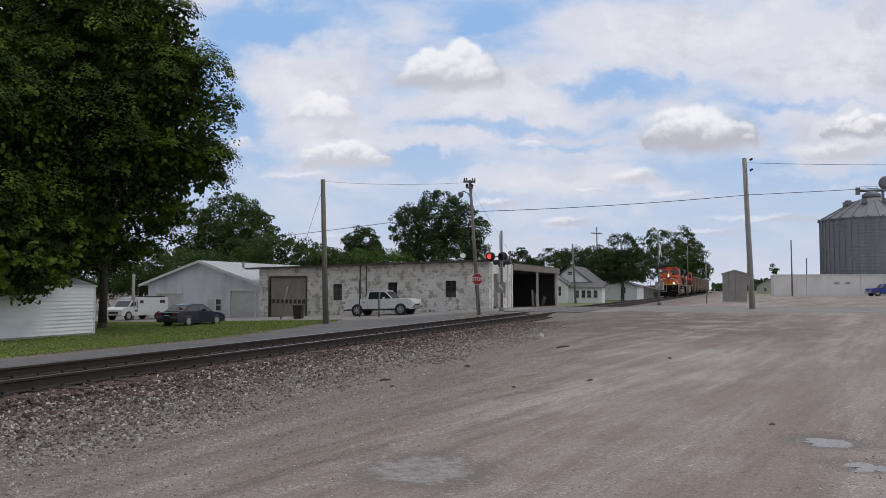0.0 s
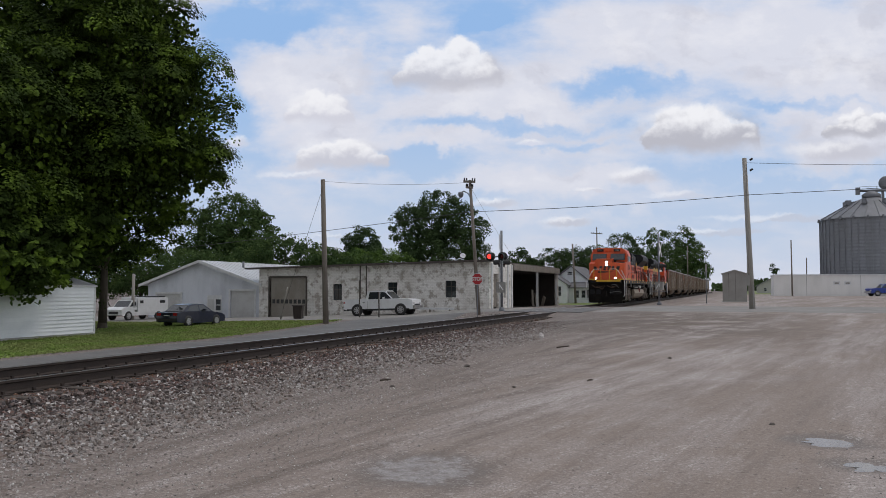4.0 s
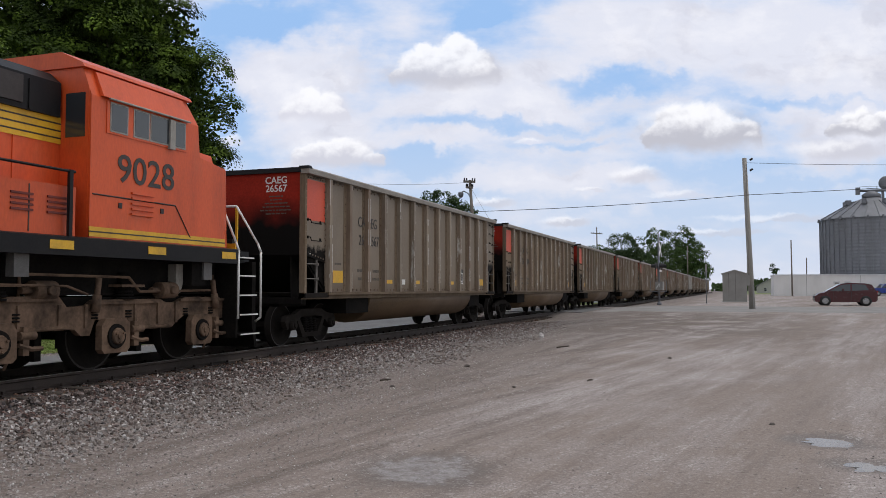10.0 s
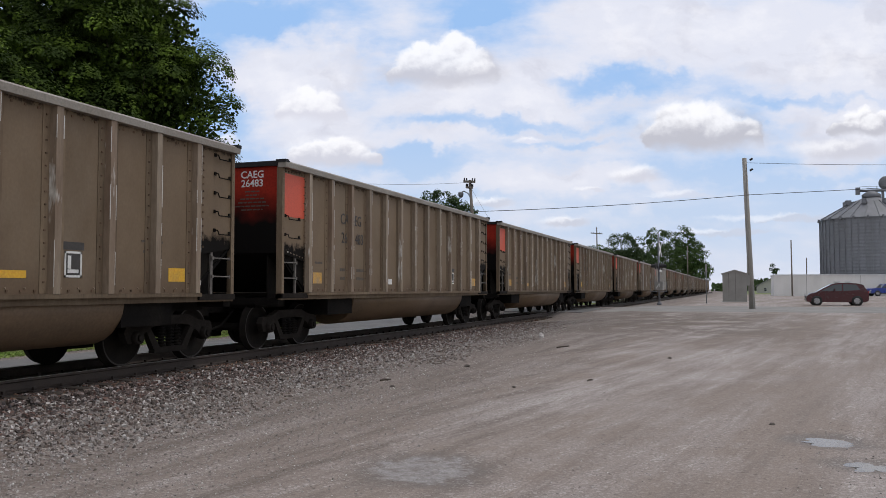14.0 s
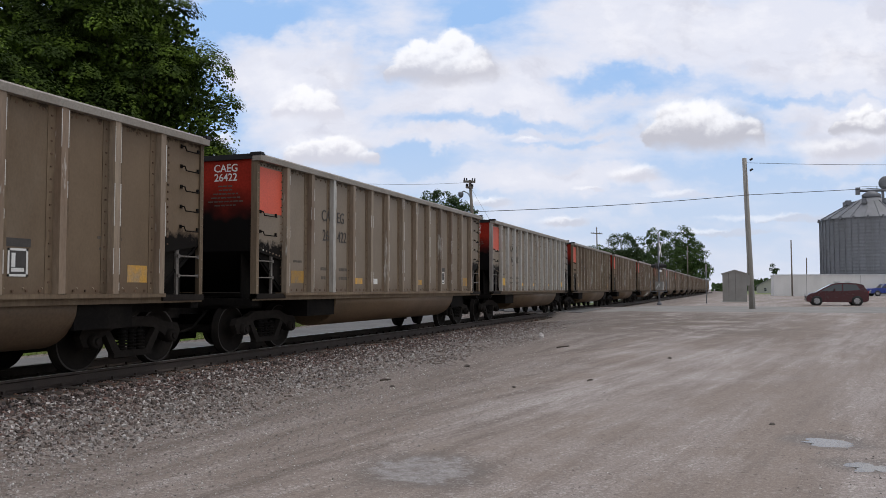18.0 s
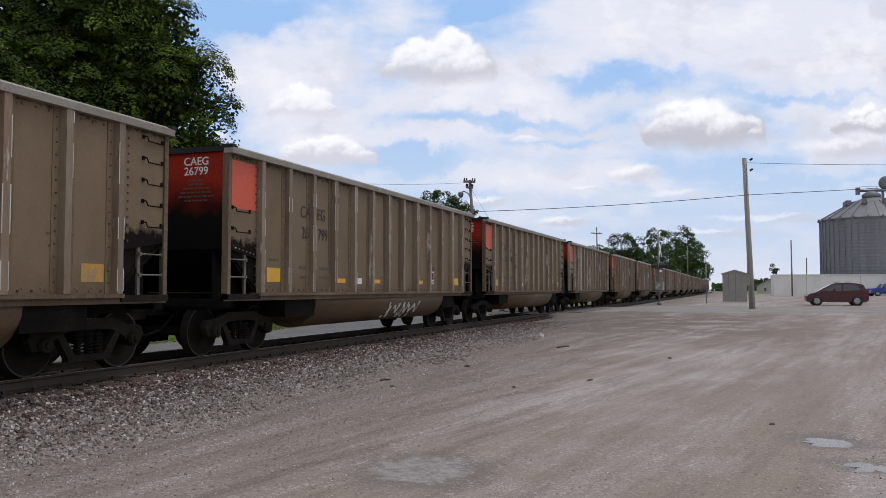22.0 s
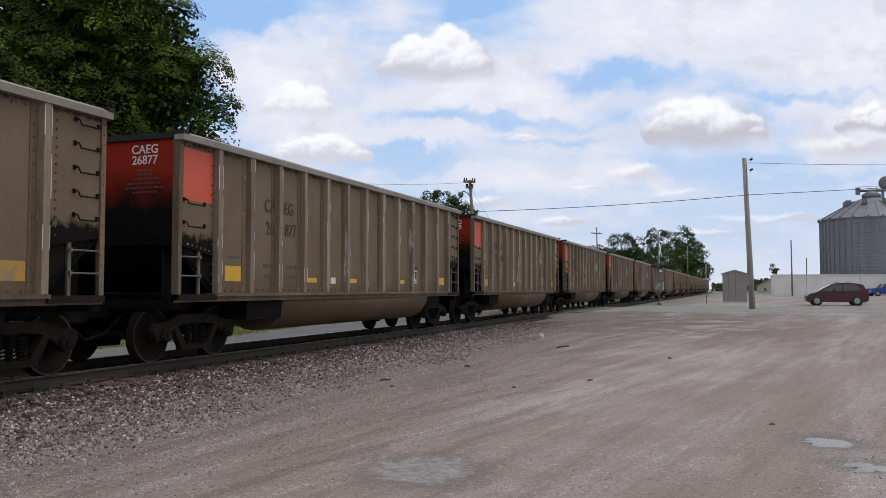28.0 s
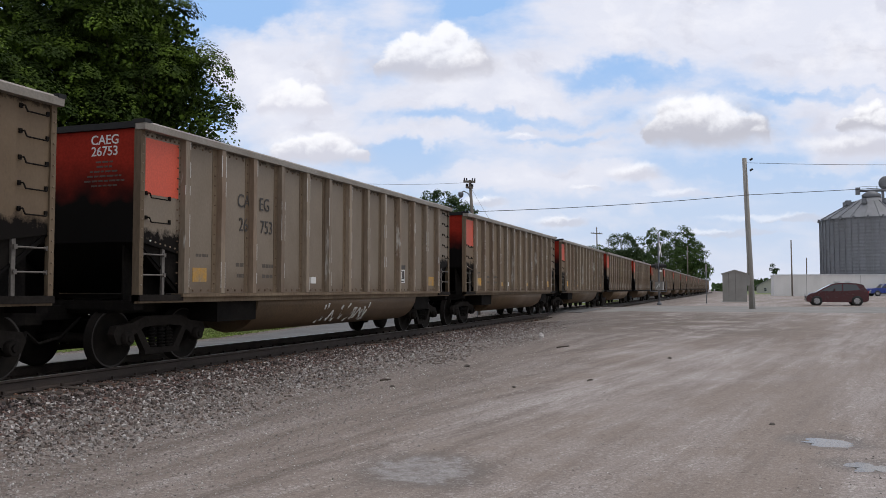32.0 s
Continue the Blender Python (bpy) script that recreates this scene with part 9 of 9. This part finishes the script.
def cloud_sheet():
    mat = bpy.data.materials.new("cloudy_sky")
    mat.use_nodes = True
    n, l, calc, blend, span, grain, cells = node_kit(mat)
    n.remove(n["Principled BSDF"])
    tc = n.new("ShaderNodeTexCoord")

    def vec(op, a, b=None, c=None):
        m = n.new("ShaderNodeVectorMath")
        m.operation = op
        for k, v in enumerate((a, b, c)):
            if isinstance(v, tuple):
                m.inputs[k].default_value = v
            elif v is not None:
                l.new(v, m.inputs[k])
        return m

    def soft(src, a, b, c=0.0, d=1.0):
        r = n.new("ShaderNodeMapRange")
        r.interpolation_type, r.clamp = "SMOOTHSTEP", False
        for k, v in zip((1, 2, 3, 4), (a, b, c, d)):
            r.inputs[k].default_value = v
        l.new(src, r.inputs[0])
        return r.outputs[0]

    def mist(p, size, stretch, detail, seed, rough=0.55, colour=False):
        mp, t = n.new("ShaderNodeMapping"), n.new("ShaderNodeTexNoise")
        mp.inputs["Scale"].default_value = (1 / size, 1, stretch / size)
        mp.inputs["Location"].default_value = (seed, 0, seed * 0.7)
        l.new(p, mp.inputs[0])
        l.new(mp.outputs[0], t.inputs["Vector"])
        t.inputs["Scale"].default_value, t.inputs["Detail"].default_value, t.inputs["Roughness"].default_value = 1.0, detail, rough
        return t.outputs["Color" if colour else 0]

    def bent(p, size, reach, detail, seed):
        shift = vec("SUBTRACT", mist(p, size, 1.2, detail, seed, 0.6, True), (0.5, 0.5, 0.5)).outputs[0]
        return vec("MULTIPLY_ADD", shift, (reach, 0.0, reach * 0.8), p).outputs[0]

    p = vec("MULTIPLY", tc.outputs["Object"], (1 / PXM, 0.0, 1 / PXM)).outputs[0]
    sep = n.new("ShaderNodeSeparateXYZ")
    l.new(p, sep.inputs[0])
    z = sep.outputs[2]
    wide = bent(bent(p, 190, 190, 5, 3.0), 46, 34, 4, 8.0)
    curl = bent(bent(p, 62, 30, 4, 15.0), 17, 15, 4, 21.0)
    blue = blend(soft(z, 60, 470), (0.55, 0.70, 0.93), (0.33, 0.56, 0.94))
    veil = mist(p, 330, 2.4, 6, 5.0, 0.58)
    for items, sign in ((BANKS, 1), (GAPS, -1)):
        for cx, cz, rx, rz, k in items:
            d = vec("LENGTH", vec("MULTIPLY_ADD", wide, (1 / rx, 0.0, 1 / rz), (-cx / rx, 0.0, -cz / rz)).outputs[0]).outputs["Value"]
            veil = calc("ADD", veil, soft(d, 1.35, 0.25, 0.0, sign * k))
    base = blend(soft(veil, 0.365, 0.68, 0.05, 0.96), blue, (0.85, 0.865, 0.965))
    base = blend(calc("MULTIPLY", soft(mist(wide, 210, 2.0, 5, 23.0), 0.46, 0.66, 0.0, 0.75), soft(veil, 0.48, 0.75)), base, (0.62, 0.63, 0.735))
    base = blend(soft(calc("ADD", veil, calc("MULTIPLY", mist(curl, 70, 1.6, 5, 33.0), 0.5)), 0.92, 1.12, 0.0, 0.55), base, (1.0, 1.0, 1.06))
    base = blend(soft(z, 250, 10, 0.0, 0.50), base, (0.70, 0.75, 0.88))
    # cumulus: heaped lumps, the lower ones before the upper, lit from above over a flat grey base
    rag = calc("SUBTRACT", mist(p, 20, 1.1, 5, 41.0, 0.62), 0.5)
    bulk = calc("SUBTRACT", mist(p, 70, 1.3, 4, 47.0), 0.5)
    cs = n.new("ShaderNodeSeparateXYZ")
    l.new(curl, cs.inputs[0])
    for k, (cx, cz, rx, tall, grey, dense, lumps) in enumerate(CUMULI):
        rng_ = random.Random(60 + k)
        heap = []
        for j in range(lumps if tall > 42 else 0):
            t = -0.92 + 1.84 * (j + rng_.uniform(0.1, 0.9)) / lumps
            crest = tall * math.sqrt(1 - t * t) * (rng_.uniform(0.45, 1.0) if j % 3 else rng_.uniform(0.25, 0.6))
            r = max(0.16 * tall, min(rng_.uniform(0.26, 0.42) * tall, 0.6 * crest + 0.12 * tall))
            heap.append((cx + t * (rx - r * 0.6), cz + max(0.35 * r, crest - r), r))
        heap.append((cx, cz + 0.24 * tall, 0.4 * tall))
        heap.sort(key=lambda h: -h[1])
        up = calc("MULTIPLY_ADD", cs.outputs[2], 0.62 / tall)
        up.node.inputs[2].default_value = -0.62 * cz / tall + 0.06
        cover, light = None, None
        for hx, hz, r in heap:
            q = vec("MULTIPLY_ADD", curl, (1 / (r * (1.25 if tall < 40 else 1.1)), 0.0, 1 / r), (-hx / (r * (1.25 if tall < 40 else 1.1)), 0.0, -hz / r)).outputs[0]
            m = soft(vec("LENGTH", q).outputs["Value"], 1.12, 0.72)
            own = vec("DOT_PRODUCT", q, (-0.10, 0.0, 0.30)).outputs["Value"]
            lit = calc("ADD", own, up)
            if cover is None:
                cover, light = m, lit
            else:
                cover = calc("MAXIMUM", cover, m)
                light = calc("ADD", light, calc("MULTIPLY", m, calc("SUBTRACT", lit, light)))
        body = vec("LENGTH", vec("MULTIPLY_ADD", curl, (1 / rx, 0.0, 1 / (0.5 * tall)), (-cx / rx, 0.0, -(cz + 0.22 * tall) / (0.5 * tall))).outputs[0]).outputs["Value"]
        cover = calc("MAXIMUM", cover, soft(calc("ADD", body, calc("MULTIPLY", bulk, 1.2)), 1.25, 0.5, 0.0, 0.92))
        foot = soft(calc("ADD", z, calc("MULTIPLY", bulk, 50.0)), cz - 0.22 * tall, cz + 0.10 * tall)
        light = calc("ADD", light, calc("ADD", calc("MULTIPLY", rag, 0.45), calc("MULTIPLY", bulk, 0.35)))
        col = blend(soft(light, 0.14, 0.70), (grey, grey * 1.005, grey * 1.13), (1.06, 1.06, 1.10))
        base = blend(calc("MULTIPLY", calc("MULTIPLY", cover, foot), dense), base, col)
    em = n.new("ShaderNodeEmission")
    l.new(base, em.inputs["Color"])
    em.inputs["Strength"].default_value = 0.84
    l.new(em.outputs[0], n["Material Output"].inputs["Surface"])
    return mat


SKY_YAW = math.degrees(YAW)
bm = bmesh.new()
box(bm, -2700, 2700, 0, 2, -60, 2300)
backdrop = tagged(part("backdrop", bm, cloud_sheet()), "pale blue sky with drifting white and grey cumulus", "sky", kind="structure")
away = Vector((-math.sin(YAW), math.cos(YAW), 0))
SKY0 = EYE + away * SKY_D
backdrop.matrix_basis = pose(SKY0.x, SKY0.y, SKY0.z, 0, 0, SKY_YAW)


# ---------- movement ----------
def motions():
    for ob, back, turned in TRAIN:
        rows = []
        t = 0.0
        while t <= 32.001:
            s = HEAD0 + back - SPEED * t
            rows.append((t, on_track(s, turned)))
            t += 0.5 if s > SPAN[1] - 20 else 2.0
        if rows[-1][0] < 32:
            rows.append((32.0, on_track(HEAD0 + back - SPEED * 32, turned)))
        walk(ob, rows)
    # wheels roll while their vehicle is anywhere near
    for axle, key, r, along, flip in SPIN:
        back, turned = TRAIN[key][1], TRAIN[key][2]
        home = axle.matrix_basis.copy()
        near = HEAD0 + back + (-along if turned else along)
        t0, t1 = max(0.0, (near - 34) / SPEED), min(32.0, (near + 3) / SPEED)
        rows = [(0.0, home)]
        k0, k1 = math.ceil(t0 * FPS), math.floor(t1 * FPS)
        turn = -flip if turned else flip
        for k in range(max(1, k0), k1 + 1):
            rows.append((k / FPS, home @ Matrix.Rotation(turn * SPEED * (k - k0) / FPS / r, 4, "X")))
        if rows[-1][0] < 32:
            rows.append((32.0, rows[-1][1]))
        if len(rows) > 1:
            walk(axle, rows)
    # the hatchback comes up to the crossing and waits
    way = ((0.0, 42.0), (4.0, 24.0), (6.5, 13.6), (7.8, 8.45), (8.2, 7.55), (8.7, 6.55), (9.3, 5.68), (10.0, 4.98), (11.0, 4.62), (12.0, 4.47), (13.0, 4.45), (32.0, 4.45))
    walk(hatch, [(t, pose(x + 1.95, 63.0, 0.42 - 0.0 * x, 0, 0, 180)) for t, x in way])
    for w in [o for o in hatch.children if o.name.startswith("wheel") and not o.name.startswith("wheel_arch")]:
        home = w.matrix_basis.copy()
        rows, t = [], 0.0
        ts, xs = [a for a, b in way], [b for a, b in way]
        while t < 13.0:
            x = float(np.interp(t, ts, xs))
            rows.append((t, home @ Matrix.Rotation((42.0 - x) / 0.30, 4, "Y")))
            t += 1 / 30 if t < 11 else 0.5
        rows.append((32.0, rows[-1][1]))
        walk(w, rows)
    # the cloud field drifts nearer
    toward_us = Vector((-math.sin(YAW - radians(13)), math.cos(YAW - radians(13)), 0.08)) * -0.085 * SKY_D
    walk(backdrop, [(t, pose(*(SKY0 + toward_us * (t / 32.0)), 0, 0, SKY_YAW)) for t in (0.0, 16.0, 32.0)])


motions()
